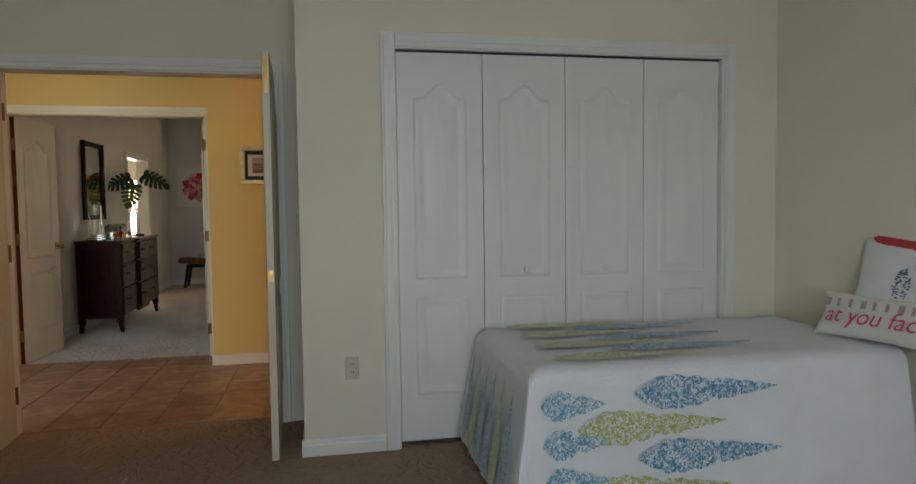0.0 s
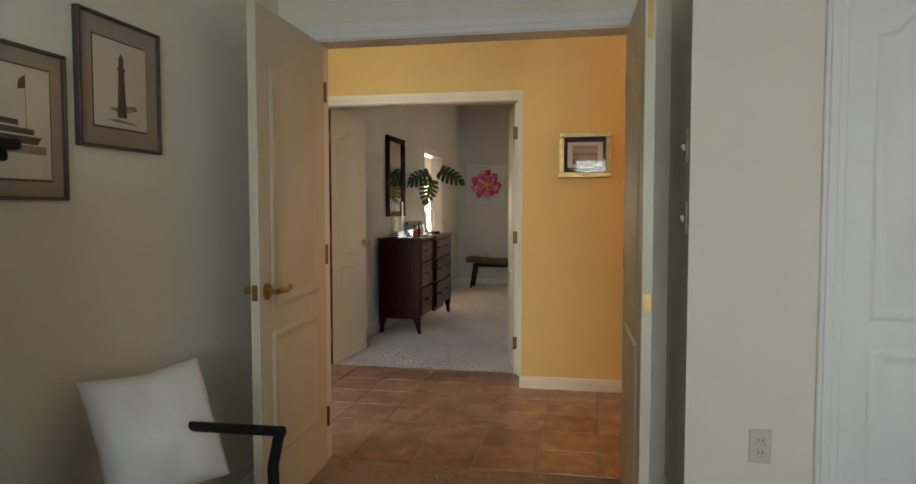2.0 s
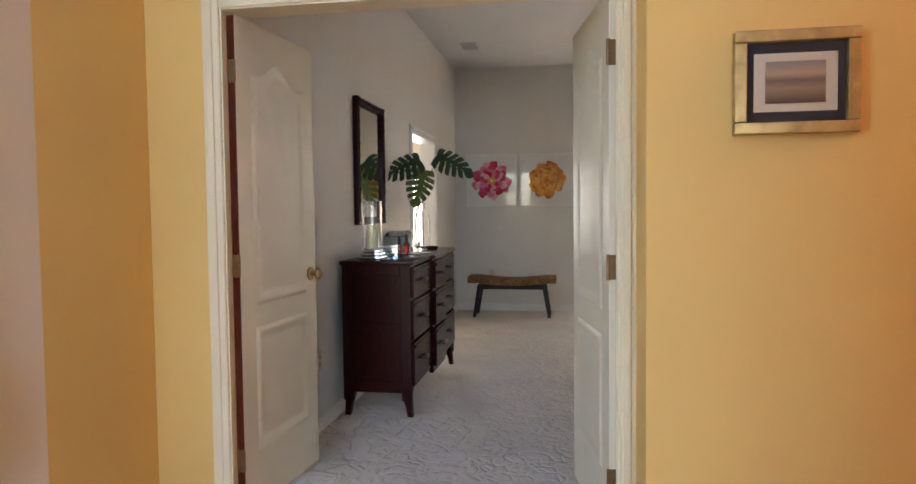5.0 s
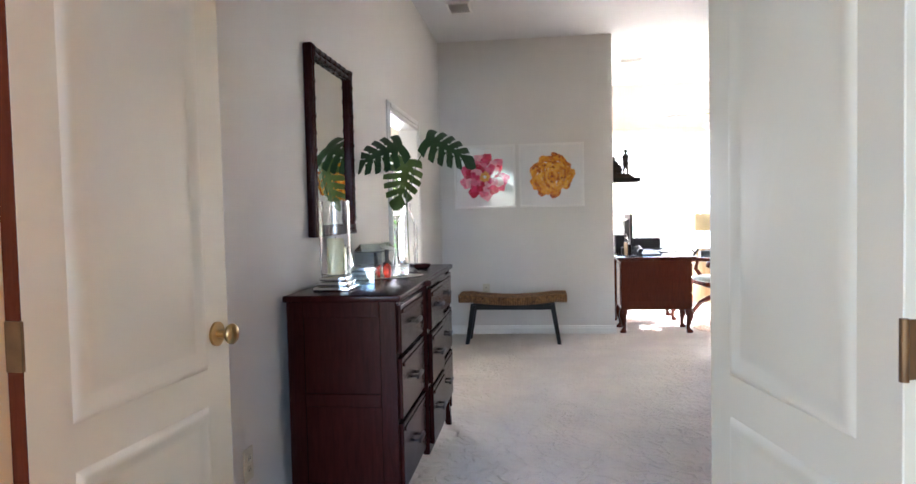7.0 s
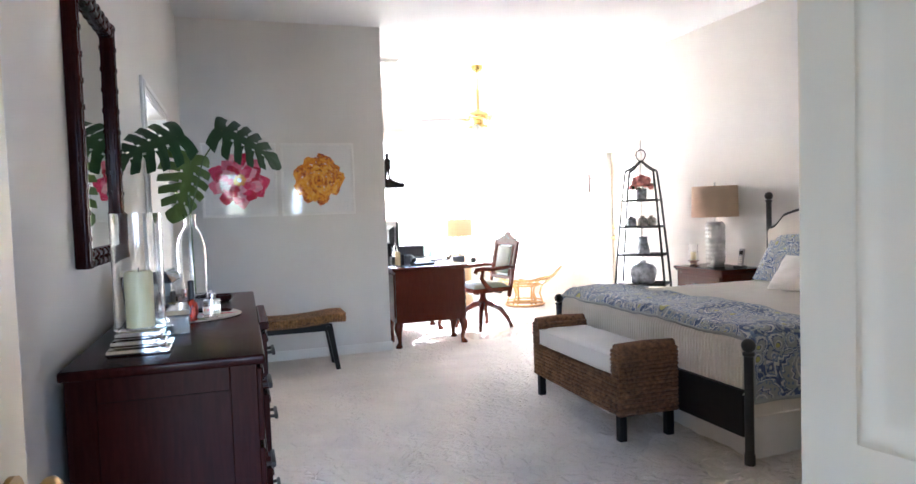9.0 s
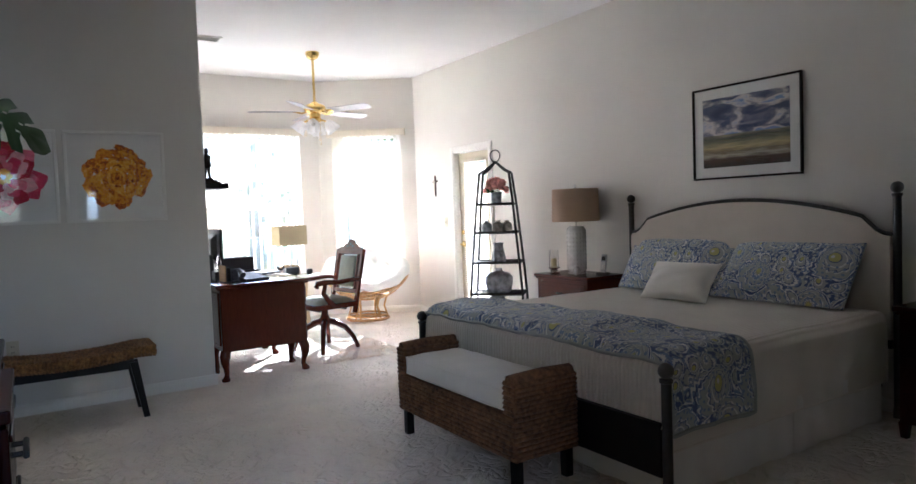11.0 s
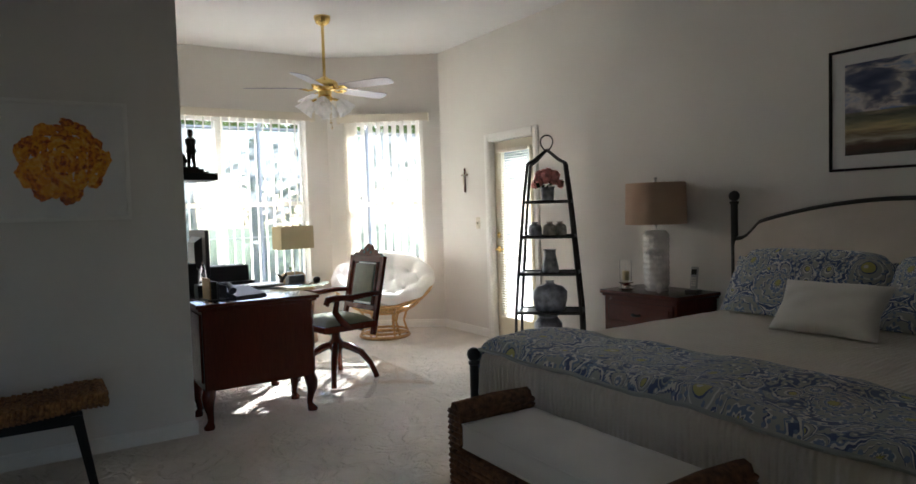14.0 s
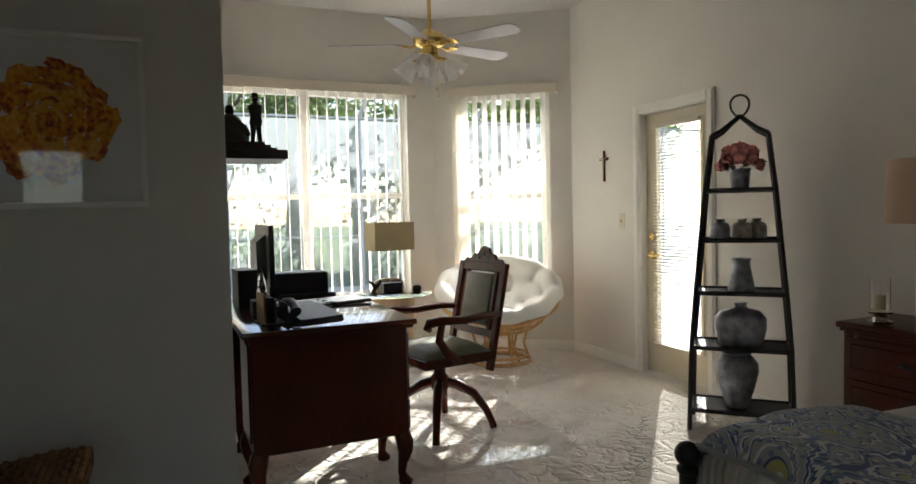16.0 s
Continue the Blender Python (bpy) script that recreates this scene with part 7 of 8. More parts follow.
# ---- crucifix ----
cr = thing("wall_crucifix", "small wooden crucifix with a pale figure on the wall", "crucifix", pose(RIGHT_M, 13.02, 1.60, 0, 0, -90))
bm = slab(-0.011, 0.011, -0.012, 0, -0.13, 0.12, 0.002, 1)
box(bm, -0.055, 0.055, -0.013, -0.001, 0.04, 0.062, 0.002, 1)
part("cross", bm, MAHOGANY, cr)
bm = tube(bmesh.new(), [(0.0, -0.018, -0.07), (0.003, -0.022, -0.02), (0, -0.02, 0.03), (0, -0.022, 0.06)], [0.005, 0.009, 0.011, 0.008], 8)
tube(bm, [(-0.045, -0.016, 0.06), (0, -0.02, 0.04), (0.045, -0.016, 0.06)], 0.004, 6)
part("figure", bm, IVORY, cr, smooth=60)

# ---- ceiling fan ----
fan = thing("ceiling_fan", "brass ceiling fan with five grey blades and tulip lights", "ceiling fan", pose(1.97, 12.74, 0))
part("canopy", lathe(bmesh.new(), [(0.03, 2.925), (0.055, 2.94), (0.07, 2.975), (0.072, 3.0)], 28), BRIGHT_BRASS, fan, smooth=50)
part("downrod", tube(bmesh.new(), [(0, 0, 2.47), (0, 0, 2.94)], 0.013, 12), BRIGHT_BRASS, fan, smooth=60)
part("motor", lathe(bmesh.new(), [(0.03, 2.480), (0.045, 2.465), (0.10, 2.445), (0.115, 2.425), (0.115, 2.395), (0.095, 2.370), (0.06, 2.355), (0.055, 2.320), (0.065, 2.305), (0.06, 2.275), (0.03, 2.265)][::-1], 32), BRIGHT_BRASS, fan, "polished brass motor housing", 40)
BLADE = material("blade_grey", (0.40, 0.38, 0.42), 0.35, vary=0.06)
FROST = glass("frosted_glass", (0.95, 0.95, 0.95), 0.35)
for k in range(5):
    a = 14 + 72 * k
    m = pose(0, 0, 2.375, 0, 0, a)
    bm = bmesh.new()
    tube(bm, [tuple(m @ Vector(p)) for p in ((0.09, 0, 0.0), (0.14, 0, -0.012), (0.19, 0, 0.0))], 0.009, 8)
    box(bm, 0.15, 0.22, -0.035, 0.035, -0.003, 0.003, 0.001, 1, m @ pose(0, 0, 0, -12, 0, 0))
    part("blade_iron", bm, BRIGHT_BRASS, fan, smooth=50)
    bm = bmesh.new()
    ol = [(0.19, -0.058), (0.62, -0.072), (0.66, -0.060), (0.68, -0.03), (0.68, 0.03), (0.66, 0.060), (0.62, 0.072), (0.19, 0.058)]
    mm = m @ pose(0, 0, 0.004, -12, 0, 0)
    loft(bm, [[tuple(mm @ Vector((x, y, z))) for x, y in ol] for z in (0, 0.006)])
    part("blade", bm, BLADE, fan, "grey fan blade")
for k in range(4):
    a = radians(60 + 90 * k)
    c, s = math.cos(a), math.sin(a)
    arm = part("light_arm", tube(bmesh.new(), [(0.04 * c, 0.04 * s, 2.290), (0.09 * c, 0.09 * s, 2.285), (0.12 * c, 0.12 * s, 2.270)], 0.010, 8), BRIGHT_BRASS, fan, smooth=60)
    m = pose(0.12 * c, 0.12 * s, 2.275) @ Matrix.Rotation(radians(-38), 4, Vector((-s, c, 0)))
    bm = bmesh.new()
    rings = []
    for r, z in ((0.026, 0.0), (0.036, -0.014), (0.055, -0.052), (0.060, -0.088), (0.076, -0.122)):
        rings.append([tuple(m @ Vector((r * (1 + (0.15 * math.cos(7 * 2 * math.pi * i / 40) if z < -0.05 else 0)) * math.cos(2 * math.pi * i / 40), r * (1 + (0.15 * math.cos(7 * 2 * math.pi * i / 40) if z < -0.05 else 0)) * math.sin(2 * math.pi * i / 40), z))) for i in range(40)])
    loft(bm, rings, cap=False)
    bm.normal_update()
    bmesh.ops.solidify(bm, geom=bm.faces[:], thickness=0.003)
    sh_ = part("tulip_shade", bm, FROST, fan, "frosted ruffled glass shade", 60)
    sh_.visible_shadow = False
    bulb = part("bulb", ball(bmesh.new(), tuple(m @ Vector((0, 0, -0.05))), 0.024, 14), CERAMIC, fan, smooth=60)
part("light_globe", ball(bmesh.new(), (0, 0, 2.230), 0.048, 20), CERAMIC, fan, "round white globe", 60)
bm = bmesh.new()
for x, y, z in ((0.03, -0.03, 2.080), (0.055, 0.0, 2.040)):
    tube(bm, [(x, y, 2.270), (x, y, z)], 0.0015, 5)
    ball(bm, (x, y, z), 0.007, 8)
part("pull_chains", bm, BRIGHT_BRASS, fan, "thin brass pull chains", 60)

# ---- etagere with vases ----
et = thing("etagere", "black iron tapered etagere with five shelves and a loop top", "shelf", pose(3.225, 11.272, 0, 0, 0, -47))
# local: -y is the front, x across
LEVELS = ((0.115, 0.262), (0.465, 0.252), (0.77, 0.228), (1.06, 0.202), (1.335, 0.178))
DEP = 0.15


for s in (-1, 1):
    for d in (-1, 1):
        pts = [(s * 0.265, d * DEP, 0.0), (s * 0.252, d * DEP * 0.97, 0.465), (s * 0.228, d * DEP * 0.9, 0.77), (s * 0.202, d * DEP * 0.8, 1.06), (s * 0.178, d * DEP * 0.7, 1.335), (s * 0.144, d * DEP * 0.55, 1.635)]
        part("upright", tube(bmesh.new(), pts, 0.013, 6), BLACK_IRON, et, smooth=30)
        part("crown_bar", tube(bmesh.new(), [(s * 0.144, d * DEP * 0.55, 1.635), (s * 0.09, d * DEP * 0.4, 1.665), (s * 0.04, d * DEP * 0.12, 1.71), (0, 0, 1.745)], 0.013, 6), BLACK_IRON, et, smooth=40)
bm = tube(bmesh.new(), [(0.055 * math.sin(t) * (0.55 + 0.45 * math.sin(t / 2)), 0, 1.80 - 0.06 * math.cos(t)) for t in [2 * math.pi * k / 28 for k in range(28)]], 0.006, 8, closed=True)
part("top_loop", bm, BLACK_IRON, et, "iron loop", 60)
for k, (z, hw) in enumerate(LEVELS):
    dd = DEP * (1, 0.97, 0.9, 0.8, 0.7)[k]
    sh_ = part("shelf_board", slab(-hw + 0.008, hw - 0.008, -dd, dd, z - 0.012, z, 0.002, 1), BLACK_WOOD, et)
    bm = bmesh.new()
    for y in (-dd, dd):
        tube(bm, [(-hw, y, z - 0.002), (hw, y, z - 0.002)], 0.013, 6)
    for x in (-hw, hw):
        tube(bm, [(x, -dd, z - 0.002), (x, dd, z - 0.002)], 0.013, 6)
    part("shelf_rim", bm, BLACK_IRON, sh_, smooth=40)
ET = et.matrix_world.copy()
CROCK = material("blue_crackle", (0.40, 0.42, 0.48), 0.35, vary=0.45, scale=14, fleck=0.35, bump_scale=25, coat=0.3)
CROCK2 = material("ivory_crackle", (0.55, 0.49, 0.43), 0.35, vary=0.35, scale=16, fleck=0.4, bump_scale=28, coat=0.3)


def crock(name, label, prof, x, y, z, mat, square=False, group=""):
    bm = bmesh.new()
    if square:
        loft(bm, [[(r * math.copysign(abs(math.cos(a)) ** 0.55, math.cos(a)), 0.62 * r * math.copysign(abs(math.sin(a)) ** 0.55, math.sin(a)), h) for a in [2 * math.pi * (i + 0.5) / 28 for i in range(28)]] for r, h in prof])
    else:
        lathe(bm, prof, 28)
    ob = link(name, bm, mat, 50)
    ob.matrix_world = ET @ pose(x, y, z)
    return tagged(ob, label, "vase", group)


RIMZ = 0.011
crock("ceramic_vase", "large crackled blue-grey vase on the lowest shelf", [(0.055, 0), (0.062, 0.01), (0.09, 0.10), (0.115, 0.20), (0.112, 0.25), (0.085, 0.285), (0.07, 0.295), (0.082, 0.312), (0.07, 0.312), (0.06, 0.29)], -0.02, 0.0, 0.115, CROCK)
crock("ceramic_jug", "squared crackled blue-grey jug with a short neck", [(0.10, 0), (0.115, 0.012), (0.135, 0.10), (0.135, 0.155), (0.10, 0.195), (0.04, 0.21), (0.03, 0.225), (0.036, 0.24), (0.025, 0.24)], 0.0, 0.0, 0.465, CROCK, True)
crock("ceramic_vase", "tapered crackled grey vase on the middle shelf", [(0.068, 0), (0.072, 0.01), (0.062, 0.07), (0.048, 0.14), (0.046, 0.165), (0.054, 0.185), (0.045, 0.185), (0.04, 0.16)], 0.005, 0.0, 0.77, CROCK)
for x, mat, lab in ((-0.105, CROCK, "small crackled blue jar with a narrow neck"), (0.01, CROCK2, "small crackled ivory jar with a narrow neck"), (0.085, CROCK2, "small crackled brown jar standing behind")):
    crock("small_jar", lab, [(0.046, 0), (0.052, 0.008), (0.053, 0.07), (0.044, 0.09), (0.022, 0.098), (0.022, 0.108), (0.029, 0.116), (0.02, 0.116)], x, 0.05 if x > 0.05 else -0.02, 1.06, mat, group="small crackled jars")
pot = thing("flower_pot", "grey pot of pink silk peonies on the top shelf", "flower pot", ET @ pose(0.0, 0.0, 1.335))
part("pot", lathe(bmesh.new(), [(0.042, 0), (0.046, 0.006), (0.055, 0.11), (0.06, 0.118), (0.05, 0.118), (0.046, 0.10)], 24), CROCK, pot, "crackled grey pot", 50)
PINK = material("silk_pink", (0.74, 0.30, 0.27), 0.8, vary=0.3, scale=25)
rnd = random.Random(4)
for bx_, by_, bz_, br in ((-0.06, -0.03, 0.165, 0.042), (0.0, -0.05, 0.185, 0.05), (0.055, -0.03, 0.165, 0.042), (-0.03, 0.03, 0.19, 0.045), (0.04, 0.03, 0.185, 0.042), (-0.10, 0.0, 0.14, 0.032), (0.10, -0.01, 0.135, 0.032), (0.0, 0.0, 0.225, 0.045), (-0.055, -0.005, 0.205, 0.042), (0.058, 0.0, 0.203, 0.042)):
    bm = bmesh.new()
    for k in range(38):
        d = Vector((rnd.gauss(0, 1), rnd.gauss(0, 1), rnd.gauss(0, 1) + 0.3)).normalized()
        c = Vector((bx_, by_, bz_)) + d * br * rnd.uniform(0.45, 1.0)
        u = d.orthogonal().normalized()
        w = d.cross(u)
        s = br * rnd.uniform(0.35, 0.55)
        vs = [bm.verts.new(c + (u * math.cos(t) + w * math.sin(t)) * s + d * (0.3 * s * math.cos(2 * t))) for t in [2 * math.pi * i / 6 for i in range(6)]]
        bm.faces.new(vs)
    part("bloom", bm, PINK, pot, "pink silk bloom", 60)
bm = bmesh.new()
for k in range(26):
    a = rnd.uniform(0, 6.28)
    r = rnd.uniform(0.05, 0.115)
    c = Vector((r * math.cos(a), r * math.sin(a) * 0.7, rnd.uniform(0.11, 0.16)))
    d = Vector((math.cos(a), math.sin(a), rnd.uniform(-0.3, 0.5))).normalized()
    n_ = d.orthogonal().normalized()
    L, W = 0.045, 0.016
    bm.faces.new([bm.verts.new(c + d * L * p + n_ * W * q) for p, q in ((0, 0), (0.4, 1), (1, 0), (0.4, -1))])
part("foliage", bm, LEAF, pot, "dark green leaves")


# ---- guest bedroom ----
QX0, QX1, QY0, QY1, QTOP = 2.08, 3.80, 1.95, 2.84, 0.635
gb = thing("guest_bed", "single bed pushed against the bedroom wall", "bed", pose(0, 0, 0))
part("mattress", slab(QX0 + 0.03, QX1, QY0 + 0.03, QY1 - 0.03, 0.36, QTOP - 0.012, 0.05, 3), LINEN, gb, smooth=50)
part("box_spring", slab(QX0 + 0.04, QX1, QY0 + 0.04, QY1 - 0.04, 0.14, 0.36, 0.02), LINEN, gb)
for x in (QX0 + 0.09, QX1 - 0.08):
    for y in (QY0 + 0.09, QY1 - 0.09):
        part("leg", slab(x - 0.02, x + 0.02, y - 0.02, y + 0.02, 0, 0.14), BLACK_IRON, gb)
QUILT = material("quilted_cotton", (0.78, 0.78, 0.78), 0.9, vary=0.03, scale=6, bump=0.5, bump_scale=70, sheen=0.2)
quilt = thing("quilt", "white quilt printed with blue and lime trees", "quilt", pose(0, 0, 0))
part("quilt_cloth", drape(QX0 - 0.02, QX1, QY0 - 0.025, QY1 + 0.025, QTOP, (0.57, -0.02, 0.57, 0.50), 0.08, 80, 80, 0.008, 0.005, 9.1, 0.0, 0.16), QUILT, quilt, "white quilted cloth", 80)


def print_ink(name, color, ground=(0.74, 0.75, 0.75)):
    """Printed ink broken up like lace, with the cloth showing through."""
    m = material(name, color, 0.9, vary=0.1, sheen=0.2)
    nt = m.node_tree
    tc = nt.nodes.new("ShaderNodeTexCoord")
    v = nt.nodes.new("ShaderNodeTexNoise")
    v.inputs["Scale"].default_value, v.inputs["Detail"].default_value, v.inputs["Distortion"].default_value = 75, 3, 1.4
    nt.links.new(tc.outputs["Object"], v.inputs[0])
    r = ramp_node(nt, [(0.40, ground), (0.56, color)])
    nt.links.new(v.outputs[0], r.inputs[0])
    nt.links.new(r.outputs[0], nt.nodes["Principled BSDF"].inputs["Base Color"])
    return m


BLUE_INK = print_ink("ink_blue", (0.05, 0.24, 0.40))
LIME_INK = print_ink("ink_lime", (0.36, 0.42, 0.09))
TEAL_INK = print_ink("ink_teal", (0.09, 0.30, 0.42))


def tree_motif(length, width):
    """Half outline of a stylised tree: stacked, notched lozenges narrowing to a tip."""
    pts = []
    n = 40
    for k in range(n + 1):
        f = k / n
        env = width / 2 * (math.sin(math.pi * min(1, f * 1.9)) ** 0.8 if f < 0.263 else (1 - (f - 0.263) / 0.737) ** 0.8)
        env *= 0.80 + 0.20 * abs(math.sin(f * 26)) - (0.34 if 0.52 < f < 0.57 else 0)
        pts.append((f * length, max(0.002, env)))
    return pts


def motif_on_side(x0, z, length, width, mat, lift=0.0):
    bm = bmesh.new()
    pts = tree_motif(length, width)
    y = QY0 - 0.046 - lift
    k_ = 0.16
    top = [bm.verts.new((x0 + a, y - k_ * (0.555 - z - w), z + w)) for a, w in pts]
    bot = [bm.verts.new((x0 + a, y - k_ * (0.555 - z + w), z - w)) for a, w in pts]
    for i in range(len(pts) - 1):
        bm.faces.new((bot[i], bot[i + 1], top[i + 1], top[i]))
    part("printed_tree", bm, mat, quilt)


def motif_on_top(x0, y, length, width, mat):
    bm = bmesh.new()
    pts = tree_motif(length, width)
    top = [bm.verts.new((x0 + a, y + w, QTOP + 0.016)) for a, w in pts]
    bot = [bm.verts.new((x0 + a, y - w, QTOP + 0.013)) for a, w in pts]
    for i in range(len(pts) - 1):
        bm.faces.new((bot[i], bot[i + 1], top[i + 1], top[i]))
    part("printed_tree", bm, mat, quilt)


for k in range(7):
    odd = k % 2
    motif_on_top(QX0 + (0.42 if odd else 0.12), QY0 + 0.10 + k * 0.118, 0.66, 0.13, BLUE_INK if odd else LIME_INK)
for k, z in enumerate((0.525, 0.405, 0.285, 0.165)):
    odd = k % 2 == 0
    motif_on_side(QX0 + (0.40 if odd else 0.16), z, 0.62, 0.14, BLUE_INK if odd else LIME_INK)
for k, z in enumerate((0.50, 0.36, 0.22)):
    motif_on_side(QX0 + 0.02, z, 0.26, 0.12, TEAL_INK, 0.003)
for k in range(6):
    # trees on the cloth hanging at the bed's foot
    bm = bmesh.new()
    pts = tree_motif(0.46, 0.13)
    y, x = QY0 + 0.09 + k * 0.14, QX0 - 0.042
    a_ = [bm.verts.new((x - 0.16 * (0.475 - a), y + w, 0.08 + a)) for a, w in pts]
    b_ = [bm.verts.new((x - 0.16 * (0.475 - a), y - w, 0.08 + a)) for a, w in pts]
    for i in range(len(pts) - 1):
        bm.faces.new((a_[i], a_[i + 1], b_[i + 1], b_[i]))
    part("printed_tree", bm, (TEAL_INK, LIME_INK, BLUE_INK)[k % 3], quilt)

sham = pillow("print_pillow", "white pillow printed with a blue tree", 0.55, 0.46, 0.15, QUILT, pose(3.75, 1.975, QTOP + 0.01, 0, 0, -80) @ pose(0, 0, 0, -18, 0, 0))
bm = bmesh.new()
rnd = random.Random(8)
for k in range(46):
    f = k / 45
    w = 0.105 * (1 - f) + 0.008
    for s in (-1, 1):
        for j in range(3):
            x = s * w * rnd.uniform(0.05, 1.0)
            z = 0.08 + f * 0.28 + rnd.uniform(-0.005, 0.005)
            y = -0.083 + 0.02 * abs(x) / 0.1 + 0.055 * max(0, abs(z - 0.23) / 0.19) ** 2.4
            q = 0.007
            bm.faces.new([bm.verts.new((x + a, y, z + b)) for a, b in ((-q, 0), (0, -q * 0.6), (q, 0), (0, q * 0.6))])
part("printed_tree", bm, material("ink_slate", (0.12, 0.17, 0.22), 0.9), sham)
pillow("red_trim_pillow", "white pillow with a red striped border at the wall", 0.58, 0.47, 0.12, material("red_white_cotton", (0.55, 0.05, 0.06), 0.9, vary=0.2), pose(3.80, 1.94, QTOP + 0.01, 0, 0, -85) @ pose(0, 0, 0, -10, 0, 0))
sign = pillow("lettered_pillow", "long white pillow with pink script lettering", 0.60, 0.21, 0.11, LINEN, pose(3.655, 2.0, QTOP + 0.01, 0, 0, -76) @ pose(0, 0, 0, -24, 0, 0))
txt = bpy.data.curves.new("lettering", "FONT")
txt.body, txt.size, txt.align_x, txt.shear = "at you face", 0.105, "CENTER", 0.25
txt_ob = bpy.data.objects.new("lettering", txt)
dg = bpy.context.evaluated_depsgraph_get()
scene.collection.objects.link(txt_ob)
dg.update()
me = bpy.data.meshes.new_from_object(txt_ob.evaluated_get(dg))
bpy.data.objects.remove(txt_ob)
me.materials.clear()
me.materials.append(material("pink_ink", (0.70, 0.10, 0.16), 0.9))
for v in me.vertices:
    x, z = v.co.x, v.co.y + 0.055
    k = max(0.0, 1 - abs(x / 0.31) ** 2.6) * max(0.0, 1 - abs((z - 0.105) / 0.105) ** 2.6)
    v.co = (x, -(0.0085 + 0.055 * k ** 0.55 + 0.008), z)
lettering = new("lettering", me)
lettering.parent = sign
TAUPE_INK = material("taupe_ink", (0.42, 0.34, 0.32), 0.9)
for k in range(9):
    x = -0.24 + k * 0.055
    part("faded_capital", slab(x, x + (0.012 if k % 3 else 0.022), -0.062, -0.058, 0.128, 0.165), TAUPE_INK, sign)

# tall chest of drawers
cx0, cx1, cy0, cy1, ctop = -0.585, -0.15, 0.68, 1.495, 1.375
chest = thing("tall_chest", "tall dark chest of drawers with brass bail pulls", "chest", pose(0, 0, 0))
part("body", slab(cx0, cx1, cy0, cy1, 0.08, ctop - 0.06, 0.004, 1), BLACK_WOOD, chest)
for k, (o, z0, z1) in enumerate(((0.012, ctop - 0.06, ctop - 0.04), (0.028, ctop - 0.04, ctop - 0.02), (0.042, ctop - 0.02, ctop))):
    part("cornice", slab(cx0, cx1 + o, cy0 - o, cy1 + o, z0, z1, 0.006, 2), BLACK_WOOD, chest)
part("plinth", slab(cx0, cx1 + 0.015, cy0 - 0.015, cy1 + 0.015, 0, 0.09, 0.005, 1), BLACK_WOOD, chest)
for z0, z1 in ((1.12, 1.29), (0.90, 1.10), (0.65, 0.88), (0.38, 0.63), (0.11, 0.36)):
    df = part("drawer_front", slab(cx1, cx1 + 0.018, cy0 + 0.04, cy1 - 0.04, z0, z1, 0.006, 2), BLACK_WOOD, chest)
    for y in (cy0 + 0.2, cy1 - 0.215):
        bm = tube(bmesh.new(), [(cx1 + 0.018, y - 0.045, (z0 + z1) / 2 + 0.012), (cx1 + 0.032, y - 0.042, (z0 + z1) / 2), (cx1 + 0.038, y - 0.02, (z0 + z1) / 2 - 0.024), (cx1 + 0.038, y + 0.02, (z0 + z1) / 2 - 0.024), (cx1 + 0.032, y + 0.042, (z0 + z1) / 2), (cx1 + 0.018, y + 0.045, (z0 + z1) / 2 + 0.012)], 0.0045, 7)
        lathe(bm, [(0.012, 0), (0.012, 0.003)], 12, (cx1 + 0.019, y, (z0 + z1) / 2 + 0.01))
        part("bail_pull", bm, BRASS, df, "brass bail pull", 60)

# black armchair with a white pillow
ac = thing("armchair", "black wooden open-arm chair with a dark cane seat", "chair", pose(-0.30, 1.985, 0, 0, 0, -90))
# local: the sitter looks along +y, x across
for x in (-0.295, 0.295):
    bm = tube(bmesh.new(), [(x, 0.275, 0.0), (x, 0.28, 0.30), (x, 0.275, 0.52), (x, 0.295, 0.615)], 0.017, 8)
    part("front_leg", bm, BLACK_WOOD, ac, smooth=60)
    part("back_leg", tube(bmesh.new(), [(x * 0.93, -0.25, 0.0), (x * 0.95, -0.23, 0.40), (x * 0.95, -0.26, 0.62)], 0.017, 8), BLACK_WOOD, ac, smooth=60)
    part("arm", tube(bmesh.new(), [(x * 0.95, -0.255, 0.60), (x, 0.0, 0.618), (x, 0.31, 0.622)], 0.018, 8, squash=0.8), BLACK_WOOD, ac, smooth=60)
    part("side_stretcher", tube(bmesh.new(), [(x, 0.27, 0.15), (x * 0.95, -0.24, 0.15)], 0.011, 8), BLACK_WOOD, ac, smooth=60)
    part("corner_brace", tube(bmesh.new(), [(x, 0.27, 0.22), (x * 0.92, 0.272, 0.31), (x * 0.75, 0.275, 0.385)], 0.008, 6), BLACK_WOOD, ac, smooth=60)
part("seat_frame", slab(-0.30, 0.30, -0.25, 0.29, 0.375, 0.415, 0.010, 2), BLACK_WOOD, ac)
part("seat", sheet(12, 12, lambda u, v: (-0.28 + 0.56 * u, -0.23 + 0.50 * v, 0.417 + 0.016 * math.sin(math.pi * u) * math.sin(math.pi * v))), BLACK_WOOD, ac, "dark woven seat", 60)
part("front_stretcher", tube(bmesh.new(), [(-0.295, 0.275, 0.18), (0.295, 0.275, 0.18)], 0.012, 8), BLACK_WOOD, ac, smooth=60)
